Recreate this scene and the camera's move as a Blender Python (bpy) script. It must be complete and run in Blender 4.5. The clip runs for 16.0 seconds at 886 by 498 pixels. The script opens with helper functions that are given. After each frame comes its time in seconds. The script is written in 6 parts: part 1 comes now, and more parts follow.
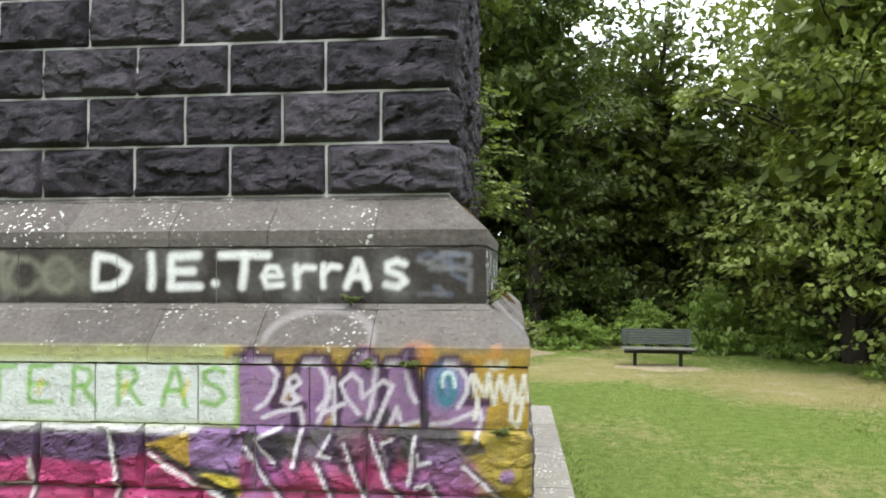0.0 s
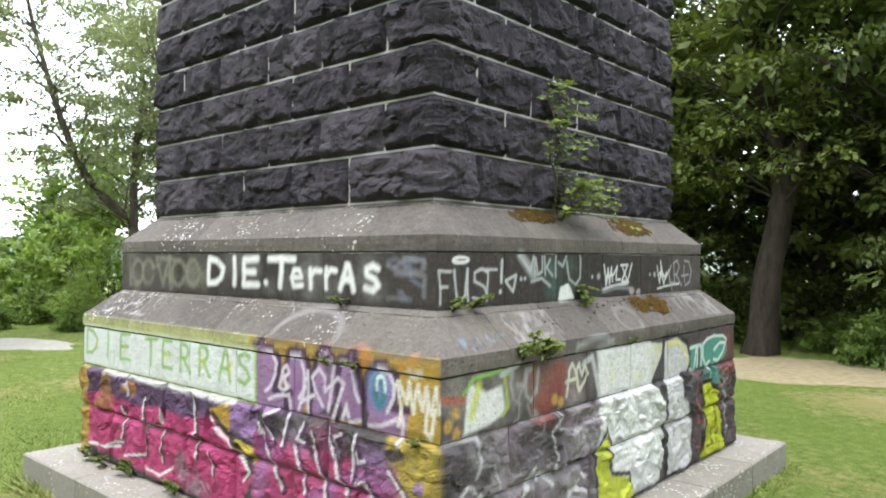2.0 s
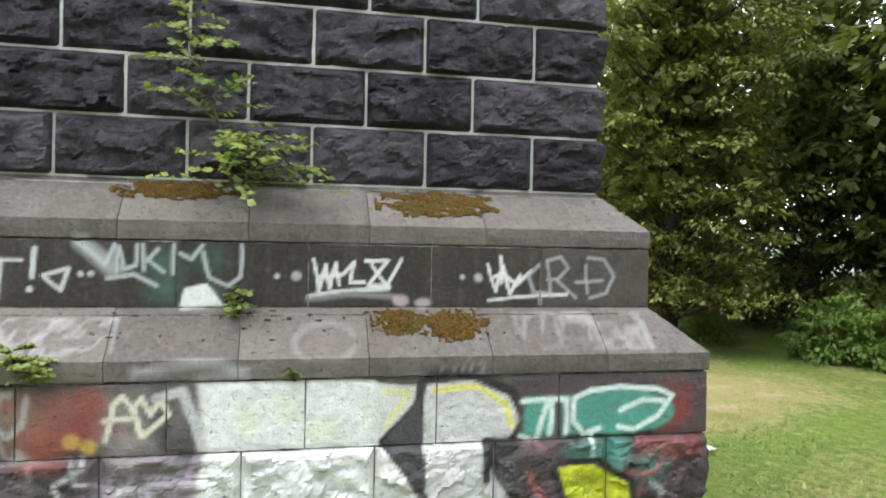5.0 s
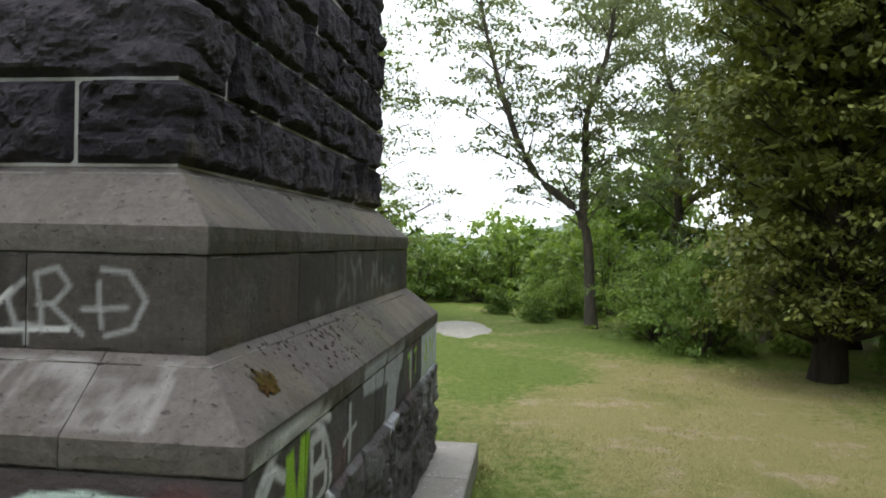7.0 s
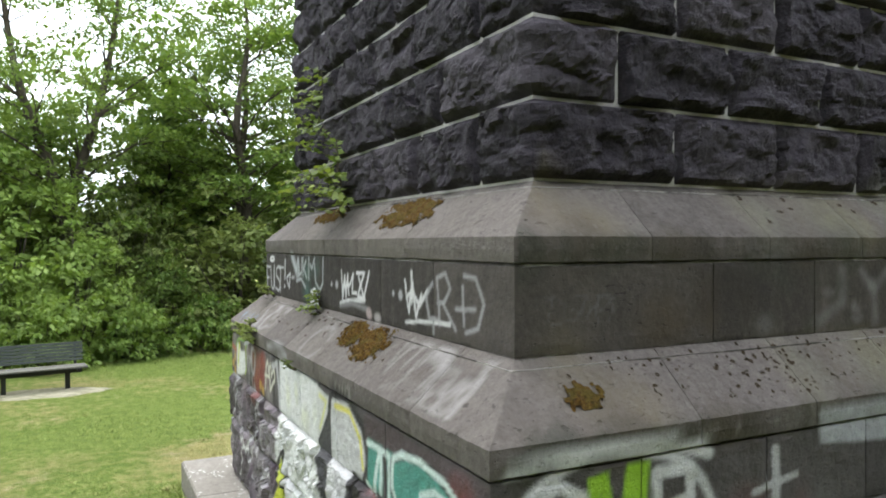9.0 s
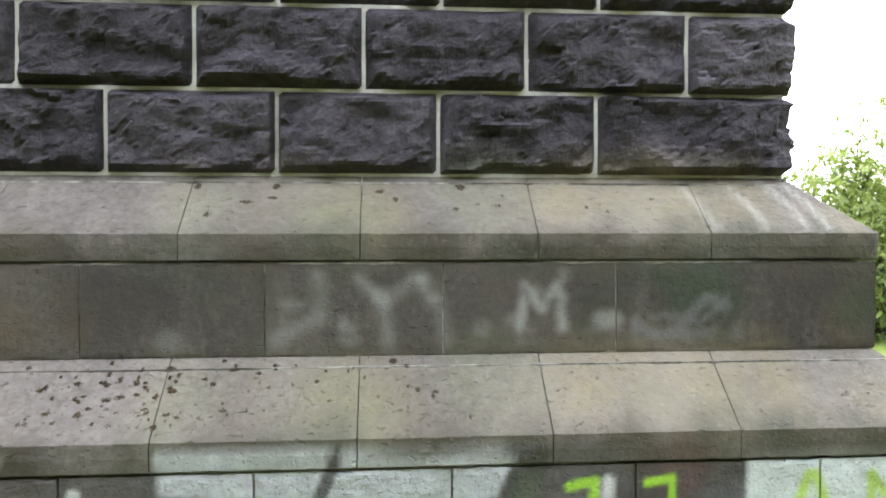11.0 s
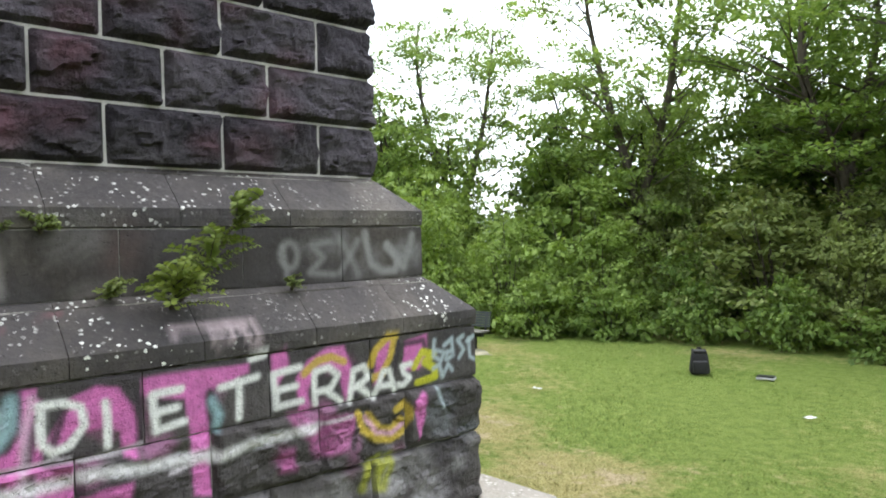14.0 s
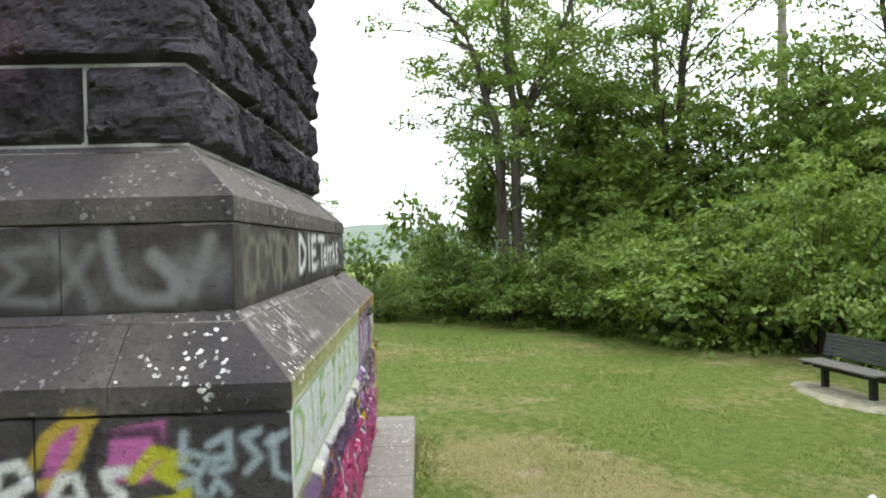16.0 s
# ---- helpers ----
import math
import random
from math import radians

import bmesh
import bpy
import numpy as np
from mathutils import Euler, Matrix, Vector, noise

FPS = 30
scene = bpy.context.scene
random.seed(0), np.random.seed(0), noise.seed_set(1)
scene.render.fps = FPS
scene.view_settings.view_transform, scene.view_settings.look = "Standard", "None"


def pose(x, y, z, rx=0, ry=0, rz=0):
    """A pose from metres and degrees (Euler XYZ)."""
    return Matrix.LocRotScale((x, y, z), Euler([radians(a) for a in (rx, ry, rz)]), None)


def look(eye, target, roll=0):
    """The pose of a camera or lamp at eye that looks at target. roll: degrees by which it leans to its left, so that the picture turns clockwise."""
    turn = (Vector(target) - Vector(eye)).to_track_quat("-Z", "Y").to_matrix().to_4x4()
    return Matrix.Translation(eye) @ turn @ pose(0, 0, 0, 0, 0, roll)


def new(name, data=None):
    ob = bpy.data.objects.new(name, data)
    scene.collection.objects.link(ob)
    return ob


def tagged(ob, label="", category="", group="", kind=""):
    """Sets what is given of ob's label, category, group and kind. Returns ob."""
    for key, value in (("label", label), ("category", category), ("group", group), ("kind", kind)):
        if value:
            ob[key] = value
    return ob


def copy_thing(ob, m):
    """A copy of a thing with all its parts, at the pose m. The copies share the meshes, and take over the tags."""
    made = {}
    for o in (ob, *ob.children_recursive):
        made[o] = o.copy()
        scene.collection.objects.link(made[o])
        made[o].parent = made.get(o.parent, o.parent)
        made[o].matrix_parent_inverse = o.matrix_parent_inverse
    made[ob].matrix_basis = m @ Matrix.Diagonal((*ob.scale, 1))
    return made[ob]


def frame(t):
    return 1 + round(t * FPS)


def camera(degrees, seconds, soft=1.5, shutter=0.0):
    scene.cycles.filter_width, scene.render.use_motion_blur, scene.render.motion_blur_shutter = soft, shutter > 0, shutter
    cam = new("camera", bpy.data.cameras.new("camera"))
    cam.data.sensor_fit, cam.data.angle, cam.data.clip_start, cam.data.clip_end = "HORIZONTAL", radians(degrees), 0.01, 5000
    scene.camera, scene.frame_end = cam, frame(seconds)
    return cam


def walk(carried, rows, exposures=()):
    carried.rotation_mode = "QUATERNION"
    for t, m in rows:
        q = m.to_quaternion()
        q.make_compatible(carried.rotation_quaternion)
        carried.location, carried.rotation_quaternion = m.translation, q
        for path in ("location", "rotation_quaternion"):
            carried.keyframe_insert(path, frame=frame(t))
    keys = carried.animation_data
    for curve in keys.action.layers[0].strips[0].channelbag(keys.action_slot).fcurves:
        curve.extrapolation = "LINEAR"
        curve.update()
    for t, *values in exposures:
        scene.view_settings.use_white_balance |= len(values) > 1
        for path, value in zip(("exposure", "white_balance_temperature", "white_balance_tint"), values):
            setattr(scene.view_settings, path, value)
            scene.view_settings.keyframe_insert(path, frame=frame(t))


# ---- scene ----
FOV = 63.4
PATH = [
    (0.0, pose(2.813, -8.283, 2.722, 90.79, 0.21, 5.38)),
    (0.5, pose(3.552, -8.342, 2.689, 90.99, 0.21, 15.44)),
    (1.0, pose(4.927, -8.178, 2.693, 90.97, -0.08, 24.81)),
    (1.5, pose(5.968, -7.778, 2.712, 90.84, -0.22, 33.10)),
    (2.0, pose(6.275, -6.740, 2.775, 90.70, -0.21, 41.06)),
    (2.5, pose(6.134, -5.323, 2.837, 90.56, -0.25, 46.57)),
    (3.0, pose(6.241, -4.025, 3.012, 89.52, -1.40, 47.10)),
    (5.5, pose(7.907, 0.805, 2.772, 90.31, -0.80, 86.23)),
    (6.0, pose(7.622, 1.848, 2.793, 90.20, -0.74, 92.43)),
    (6.5, pose(6.830, 2.754, 2.836, 90.00, -0.82, 94.85)),
    (7.0, pose(5.730, 4.093, 2.902, 89.53, -1.14, 97.17)),
    (7.5, pose(5.365, 4.962, 2.92, 89.60, -0.37, 108.70)),
    (8.0, pose(5.438, 5.084, 2.943, 89.13, -0.34, 124.11)),
    (10.5, pose(1.057, 6.241, 2.883, 90.47, 0.23, 176.39)),
    (11.0, pose(-0.136, 6.099, 2.926, 89.27, 0.09, 175.60)),
    (11.5, pose(-1.593, 5.999, 2.967, 88.63, 0.04, 175.82)),
    (12.0, pose(-3.035, 5.802, 2.955, 88.51, 0.08, 183.55)),
    (12.5, pose(-4.261, 5.276, 2.937, 88.26, -0.15, 196.32)),
    (13.0, pose(-5.402, 4.402, 2.833, 88.75, 0.48, 204.30)),
    (13.5, pose(-6.581, 3.084, 2.834, 88.57, 0.33, 215.45)),
    (14.0, pose(-7.526, 1.656, 2.68, 89.36, 1.54, 227.25)),
    (14.5, pose(-7.799, 0.535, 2.638, 89.52, 1.68, 241.99)),
    (15.0, pose(-7.854, -0.687, 2.515, 90.33, 2.00, 257.21)),
    (15.5, pose(-7.322, -2.061, 2.522, 89.96, 1.56, 265.76)),
    (16.0, pose(-6.310, -3.568, 2.687, 89.53, 1.39, 268.15)),
]

cam = camera(FOV, 16.0, soft=1.9)
walk(cam, PATH, exposures=[(0.0, 0.14), (0.5, 0.22), (1.5, 0.24), (2.5, 0.24), (3.0, 0.3), (5.5, 0.42), (6.0, 0.1), (6.5, -0.28), (7.0, -0.6), (7.5, -0.52), (8.0, -0.3), (9.2, 0.2),
                            (10.5, 1.05), (11.0, 1.35), (11.5, 1.28), (12.0, 0.52), (12.5, 0.3), (13.0, 0.4), (13.5, 0.32), (14.0, 0.05), (14.5, -0.22), (15.0, -0.15), (15.5, 0.02), (16.0, -0.35)])

# ---- world and light: bright overcast sky ----
world = bpy.data.worlds.new("world")
scene.world = world
world.use_nodes = True
wn, wl = world.node_tree.nodes, world.node_tree.links
wn.clear()
w_out = wn.new("ShaderNodeOutputWorld")
w_bg = wn.new("ShaderNodeBackground")
w_sky = wn.new("ShaderNodeTexSky")
w_sky.sky_type = "NISHITA"
w_sky.sun_disc = False
w_sky.sun_elevation = radians(73)
w_sky.sun_rotation = radians(162)
w_mix = wn.new("ShaderNodeMixRGB")
w_mix.inputs[0].default_value = 0.86
w_cloud = wn.new("ShaderNodeTexNoise")
w_cloud.inputs["Scale"].default_value = 2.2
w_cloud.inputs["Detail"].default_value = 5
w_ramp = wn.new("ShaderNodeValToRGB")
w_ramp.color_ramp.elements[0].color = (14.0, 15.2, 17.0, 1)
w_ramp.color_ramp.elements[1].color = (18.7, 19.2, 20.2, 1)
wl.new(w_cloud.outputs["Fac"], w_ramp.inputs[0])
wl.new(w_sky.outputs[0], w_mix.inputs[1])
wl.new(w_ramp.outputs[0], w_mix.inputs[2])
wl.new(w_mix.outputs[0], w_bg.inputs[0])
w_bg.inputs[1].default_value = 0.22
wl.new(w_bg.outputs[0], w_out.inputs[0])

sun = new("sun", bpy.data.lights.new("sun", "SUN"))
sun.data.energy = 2.2
sun.data.angle = radians(34)
sun.data.color = (1.0, 0.95, 0.86)
sun.matrix_world = look((2.2, -6.8, 24), (0, 0, 0))
scene.view_settings.exposure = 0.0


# ---- materials ----
class Mat:
    """A small wrapper to wire procedural materials."""

    def __init__(self, name):
        self.m = bpy.data.materials.new(name)
        self.m.use_nodes = True
        self.n, self.l = self.m.node_tree.nodes, self.m.node_tree.links
        self.b = self.n["Principled BSDF"]
        self.out = self.n["Material Output"]
        self.co = self.n.new("ShaderNodeNewGeometry").outputs["Position"]

    def noise(self, scale, detail=4.0, rough=0.55, stretch=None):
        t = self.n.new("ShaderNodeTexNoise")
        t.inputs["Scale"].default_value = scale
        t.inputs["Detail"].default_value = detail
        t.inputs["Roughness"].default_value = rough
        self.l.new(self.where(stretch), t.inputs["Vector"])
        return t.outputs["Fac"]

    def voronoi(self, scale, feature="F1", stretch=None):
        t = self.n.new("ShaderNodeTexVoronoi")
        t.feature = feature
        t.inputs["Scale"].default_value = scale
        self.l.new(self.where(stretch), t.inputs["Vector"])
        return t.outputs["Distance"]

    def where(self, stretch):
        if not stretch:
            return self.co
        k = self.n.new("ShaderNodeVectorMath")
        k.operation = "MULTIPLY"
        self.l.new(self.co, k.inputs[0])
        k.inputs[1].default_value = stretch
        return k.outputs[0]

    def ramp(self, fac, stops):
        r = self.n.new("ShaderNodeValToRGB")
        e = r.color_ramp.elements
        while len(e) < len(stops):
            e.new(0.5)
        for el, (p, c) in zip(e, stops):
            el.position = p
            el.color = (*c, 1) if len(c) == 3 else c
        self.l.new(fac, r.inputs[0])
        return r.outputs[0]

    def grey(self, fac, lo, hi):
        return self.ramp(fac, [(lo, (0, 0, 0)), (hi, (1, 1, 1))])

    def mix(self, fac, a, b, blend="MIX"):
        x = self.n.new("ShaderNodeMixRGB")
        x.blend_type = blend
        for sock, v in zip(x.inputs, (fac, a, b)):
            if isinstance(v, (int, float)):
                sock.default_value = v
            elif isinstance(v, tuple):
                sock.default_value = (*v, 1)
            else:
                self.l.new(v, sock)
        return x.outputs[0]

    def math(self, op, a, b=0.0):
        x = self.n.new("ShaderNodeMath")
        x.operation = op
        for sock, v in zip(x.inputs, (a, b)):
            if isinstance(v, (int, float)):
                sock.default_value = v
            else:
                self.l.new(v, sock)
        return x.outputs[0]

    def attr(self, name, out="Color"):
        a = self.n.new("ShaderNodeAttribute")
        a.attribute_name = name
        return a.outputs[out]

    def near(self, x, y, r):
        """1 at the place (x, y), falling to 0 at r metres."""
        d = self.n.new("ShaderNodeVectorMath")
        d.operation = "DISTANCE"
        self.l.new(self.co, d.inputs[0])
        d.inputs[1].default_value = (x, y, 0)
        m = self.n.new("ShaderNodeMapRange")
        m.inputs["From Min"].default_value = r
        m.inputs["From Max"].default_value = 0.0
        self.l.new(d.outputs["Value"], m.inputs["Value"])
        return m.outputs[0]

    def random(self):
        return self.n.new("ShaderNodeObjectInfo").outputs["Random"]

    def island(self):
        return self.n.new("ShaderNodeNewGeometry").outputs["Random Per Island"]

    def done(self, colour, rough=0.8, bumps=(), metal=0.0, spec=0.4):
        if isinstance(colour, tuple):
            self.b.inputs["Base Color"].default_value = (*colour, 1)
        else:
            self.l.new(colour, self.b.inputs["Base Color"])
        if isinstance(rough, (int, float)):
            self.b.inputs["Roughness"].default_value = rough
        else:
            self.l.new(rough, self.b.inputs["Roughness"])
        self.b.inputs["Metallic"].default_value = metal
        self.b.inputs["Specular IOR Level"].default_value = spec
        last = None
        for h, dist in bumps:
            u = self.n.new("ShaderNodeBump")
            u.inputs["Distance"].default_value = dist
            u.inputs["Strength"].default_value = 1.0
            self.l.new(h, u.inputs["Height"])
            if last:
                self.l.new(last, u.inputs["Normal"])
            last = u.outputs[0]
        if last:
            self.l.new(last, self.b.inputs["Normal"])
        return self.m


def stone_material(name, dark, mid, light, stain, bump=0.01, lichen=True, moist=0.0):
    """Basalt-like stone with grain, stains, spray paint and lichen."""
    k = Mat(name)
    big, fine = k.noise(1.3, 5), k.noise(26, 6, 0.65)
    col = k.ramp(fine, [(0.25, dark), (0.55, mid), (0.85, light)])
    col = k.mix(k.math("MULTIPLY", k.grey(big, 0.42, 0.72), 0.55), col, stain)
    col = k.mix(0.35, col, k.ramp(k.random(), [(0.0, dark), (0.5, mid), (1.0, light)]))
    streak = k.grey(k.noise(3.0, 4, 0.6, (2.2, 2.2, 0.28)), 0.5, 0.78)
    col = k.mix(k.math("MULTIPLY", streak, 0.35), col, light)
    pits = k.grey(k.voronoi(38), 0.05, 0.22)
    col = k.mix(k.math("MULTIPLY", k.math("SUBTRACT", 1.0, pits), 0.5), col, dark)
    blotch = k.noise(4.2, 5, 0.7)
    col = k.mix(k.math("MULTIPLY", k.grey(blotch, 0.52, 0.74), 0.5), col, dark)
    col = k.mix(k.math("MULTIPLY", k.grey(k.noise(7.5, 5, 0.7), 0.56, 0.74), 0.4), col, light)
    chips = k.grey(k.noise(19, 3, 0.5, (1, 1, 2.6)), 0.66, 0.70)
    col = k.mix(k.math("MULTIPLY", chips, 0.7), col, dark)
    # spray paint and smears, worn off on grain
    wear = k.grey(k.noise(38, 5, 0.7), 0.22, 0.42)
    fade = k.grey(k.noise(5, 4, 0.6), 0.2, 0.5)
    worn = k.math("MULTIPLY", wear, k.math("ADD", k.math("MULTIPLY", fade, 0.26), 0.74))
    cover = k.math("MULTIPLY", k.attr("paint", "Alpha"), worn)
    tint = k.mix(k.math("MULTIPLY", k.noise(14, 4), 0.18), k.attr("paint"), (0.09, 0.08, 0.085))
    col = k.mix(cover, col, tint)
    if lichen:
        spots = k.math("LESS_THAN", k.voronoi(22), k.math("MULTIPLY", k.noise(60, 2), 0.58))
        cells = k.grey(k.noise(2.6, 4, 0.7), 0.48, 0.57)
        speck = k.math("MULTIPLY", k.math("MULTIPLY", spots, cells), k.attr("lichen", "Fac"))
        speck = k.math("MULTIPLY", speck, k.grey(k.noise(9, 3), 0.42, 0.52))
        col = k.mix(k.math("MINIMUM", k.math("MULTIPLY", speck, 2.4), 1.0), col, (0.70, 0.70, 0.66))
        # sparse bird droppings and crumbs
        drop = k.math("LESS_THAN", k.voronoi(3.1), 0.055)
        col = k.mix(k.math("MULTIPLY", drop, k.attr("lichen", "Fac")), col, (0.7, 0.7, 0.67))
    rough = k.math("SUBTRACT", 0.86, k.math("MULTIPLY", cover, 0.18))
    return k.done(col, rough, [(k.noise(9, 6, 0.6), bump), (fine, bump * 0.5), (pits, bump * 0.25), (k.math("SUBTRACT", 1.0, chips), bump * 0.5)], spec=0.35)


SHAFT = stone_material("dark basalt", (0.010, 0.0082, 0.0115), (0.025, 0.0205, 0.0280), (0.118, 0.104, 0.122), (0.018, 0.015, 0.021), 0.035, lichen=False)
CAP = stone_material("weathered basalt lava", (0.052, 0.045, 0.041), (0.118, 0.104, 0.095), (0.19, 0.170, 0.153), (0.080, 0.068, 0.050), 0.016)
BAND = stone_material("soot stained stone", (0.018, 0.015, 0.013), (0.044, 0.038, 0.033), (0.115, 0.10, 0.088), (0.026, 0.022, 0.016), 0.009)
DIE = stone_material("rock faced stone", (0.03, 0.027, 0.027), (0.06, 0.054, 0.053), (0.13, 0.12, 0.115), (0.05, 0.045, 0.042), 0.02)
SLAB = stone_material("worn pavement stone", (0.16, 0.145, 0.125), (0.25, 0.232, 0.205), (0.35, 0.33, 0.30), (0.18, 0.165, 0.14), 0.006)


def plain(name, a, b, scale, rough=0.8, bump=0.004, metal=0.0, spec=0.4):
    k = Mat(name)
    n = k.noise(scale, 6, 0.65)
    col = k.mix(k.math("MULTIPLY", k.noise(scale * 0.13, 3), 0.5), k.ramp(n, [(0.3, a), (0.75, b)]), a)
    return k.done(col, rough, [(n, bump)], metal, spec)


MORTAR = plain("pale mortar", (0.34, 0.33, 0.31), (0.60, 0.58, 0.55), 30, 0.95, 0.004)


def joint_material():
    k = Mat("patchy joint mortar")
    dark = k.ramp(k.noise(22, 5), [(0.3, (0.03, 0.027, 0.024)), (0.75, (0.11, 0.10, 0.09))])
    pale = k.ramp(k.noise(30, 5), [(0.3, (0.16, 0.155, 0.145)), (0.75, (0.38, 0.36, 0.33))])
    return k.done(k.mix(k.grey(k.noise(1.7, 4, 0.6), 0.47, 0.57), dark, pale), 0.95, [(k.noise(30, 5), 0.004)])


JOINT = joint_material()


def leaf_material(name, dark, mid, light, trans=0.35, rough=0.5):
    k = Mat(name)
    col = k.ramp(k.island(), [(0.0, dark), (0.55, mid), (1.0, light)])
    col = k.mix(0.45, col, k.ramp(k.noise(0.55, 3), [(0.3, dark), (0.7, light)]))
    col = k.mix(0.3, col, k.ramp(k.random(), [(0.0, dark), (1.0, light)]))
    k.done(col, rough, (), spec=0.3)
    t = k.n.new("ShaderNodeBsdfTranslucent")
    k.l.new(k.mix(1.0, col, (1.25, 1.25, 0.7), "MULTIPLY"), t.inputs[0])
    x = k.n.new("ShaderNodeMixShader")
    x.inputs[0].default_value = trans
    k.l.new(k.b.outputs[0], x.inputs[1])
    k.l.new(t.outputs[0], x.inputs[2])
    k.l.new(x.outputs[0], k.out.inputs[0])
    return k.m


LEAF_LIME = leaf_material("lime tree leaves", (0.045, 0.07, 0.012), (0.135, 0.18, 0.034), (0.27, 0.325, 0.08), 0.32)
# deep green with the shade of the wood put into the leaf colour
LEAF_DARK = leaf_material("leaves darkened for shade", (0.024, 0.044, 0.010), (0.066, 0.105, 0.022), (0.16, 0.20, 0.046), 0.34)
LEAF_GREEN = leaf_material("fresh green leaves", (0.045, 0.095, 0.018), (0.155, 0.265, 0.052), (0.34, 0.45, 0.12), 0.42)
LEAF_OLIVE = leaf_material("dusty olive leaves", (0.055, 0.088, 0.022), (0.15, 0.205, 0.06), (0.32, 0.375, 0.13), 0.38)
LEAF_CONE = leaf_material("dense tree leaves", (0.024, 0.035, 0.006), (0.10, 0.12, 0.023), (0.31, 0.33, 0.078), 0.24)
LEAF_PALE = leaf_material("pale grey green leaves", (0.09, 0.12, 0.055), (0.18, 0.22, 0.11), (0.30, 0.34, 0.2), 0.4)
def moss_material():
    k = Mat("brown moss")
    n = k.noise(55, 6, 0.75)
    col = k.ramp(n, [(0.3, (0.018, 0.011, 0.004)), (0.5, (0.095, 0.050, 0.009)), (0.75, (0.24, 0.155, 0.030))])
    col = k.mix(k.math("MULTIPLY", k.grey(k.noise(11, 4), 0.45, 0.65), 0.6), col, (0.085, 0.075, 0.016))
    return k.done(col, 0.95, [(n, 0.03)], spec=0.2)


MOSS = moss_material()
CRUMB = plain("dark moss crumbs", (0.016, 0.011, 0.006), (0.06, 0.038, 0.014), 70, 0.95, 0.01)


def bark_material(name, a, b):
    k = Mat(name)
    n = k.noise(7, 6, 0.7, (1, 1, 0.22))
    col = k.mix(k.math("MULTIPLY", k.noise(1.1, 4), 0.5), k.ramp(n, [(0.3, a), (0.72, b)]), a)
    return k.done(col, 0.95, [(n, 0.03)], spec=0.2)


BARK = bark_material("grey brown bark", (0.05, 0.042, 0.034), (0.17, 0.145, 0.12))
BARK_DARK = bark_material("dark bark", (0.022, 0.018, 0.014), (0.07, 0.058, 0.045))
BARK_PALE = bark_material("bleached dead wood", (0.15, 0.13, 0.105), (0.34, 0.31, 0.27))


def dryness(k, clump):
    """Where the grass has dried to straw: drifts, and places trodden bare."""
    s = k.math("ADD", k.noise(0.24, 5, 0.6), k.math("MULTIPLY", k.math("SUBTRACT", clump, 0.5), 0.6))
    for x, y, r in WORN:
        s = k.math("ADD", s, k.math("MULTIPLY", k.near(x, y, r), 0.34))
    return k.grey(s, 0.52, 0.68)


WORN = ((-5.5, 6.8, 4.2), (-9.5, 8.2, 4.5), (-2.6, -4.8, 1.3), (1.1, -5.7, 1.8), (2.7, -4.5, 1.6), (-0.7, -5.4, 1.8), (-7.3, 5.9, 2.6), (-4.0, 6.6, 2.2), (4.5, 9.2, 3.2), (9.0, 8.0, 3.5), (-6.0, -13.2, 3.0))


def lawn_material():
    k = Mat("lawn")
    fine, clump = k.noise(34, 6, 0.8), k.noise(5.5, 6, 0.75)
    both = k.mix(0.5, fine, clump)
    col = k.ramp(both, [(0.30, (0.065, 0.10, 0.018)), (0.5, (0.172, 0.24, 0.052)), (0.7, (0.31, 0.36, 0.10))])
    straw = k.ramp(fine, [(0.3, (0.22, 0.18, 0.06)), (0.5, (0.40, 0.34, 0.15)), (0.75, (0.55, 0.47, 0.26))])
    dry = dryness(k, clump)
    col = k.mix(k.math("MULTIPLY", dry, 0.8), col, straw)
    bare = k.grey(k.noise(1.1, 6, 0.75), 0.54, 0.62)
    col = k.mix(k.math("MULTIPLY", k.math("MULTIPLY", bare, dry), 0.9), col, (0.46, 0.37, 0.24))
    lush = k.grey(k.noise(0.5, 4, 0.6), 0.52, 0.70)
    col = k.mix(k.math("MULTIPLY", lush, 0.5), col, k.ramp(fine, [(0.3, (0.05, 0.10, 0.012)), (0.75, (0.18, 0.29, 0.04))]))
    return k.done(col, 0.9, [(fine, 0.05), (clump, 0.08)], spec=0.15)


LAWN = lawn_material()
EARTH = plain("trodden sandy earth", (0.19, 0.165, 0.085), (0.43, 0.35, 0.24), 5, 0.95, 0.01)
GRAVEL = plain("pale gravel", (0.26, 0.25, 0.21), (0.52, 0.50, 0.45), 9, 0.95, 0.02)
PAD = plain("worn gravelly turf", (0.17, 0.165, 0.10), (0.42, 0.39, 0.30), 7, 0.95, 0.02)


def blade_material():
    k = Mat("grass blades")
    green = k.ramp(k.island(), [(0.0, (0.085, 0.13, 0.024)), (0.5, (0.19, 0.26, 0.06)), (1.0, (0.34, 0.39, 0.12))])
    straw = k.ramp(k.island(), [(0.0, (0.20, 0.17, 0.055)), (0.6, (0.40, 0.34, 0.15)), (1.0, (0.58, 0.50, 0.28))])
    dry = dryness(k, k.noise(5.5, 6, 0.75))
    lush = k.grey(k.noise(0.5, 4, 0.6), 0.52, 0.70)
    col = k.mix(k.math("MULTIPLY", lush, 0.6), green, (0.09, 0.17, 0.022))
    col = k.mix(k.math("MULTIPLY", dry, 0.85), col, straw)
    return k.done(col, 0.7, (), spec=0.2)


BLADE = blade_material()


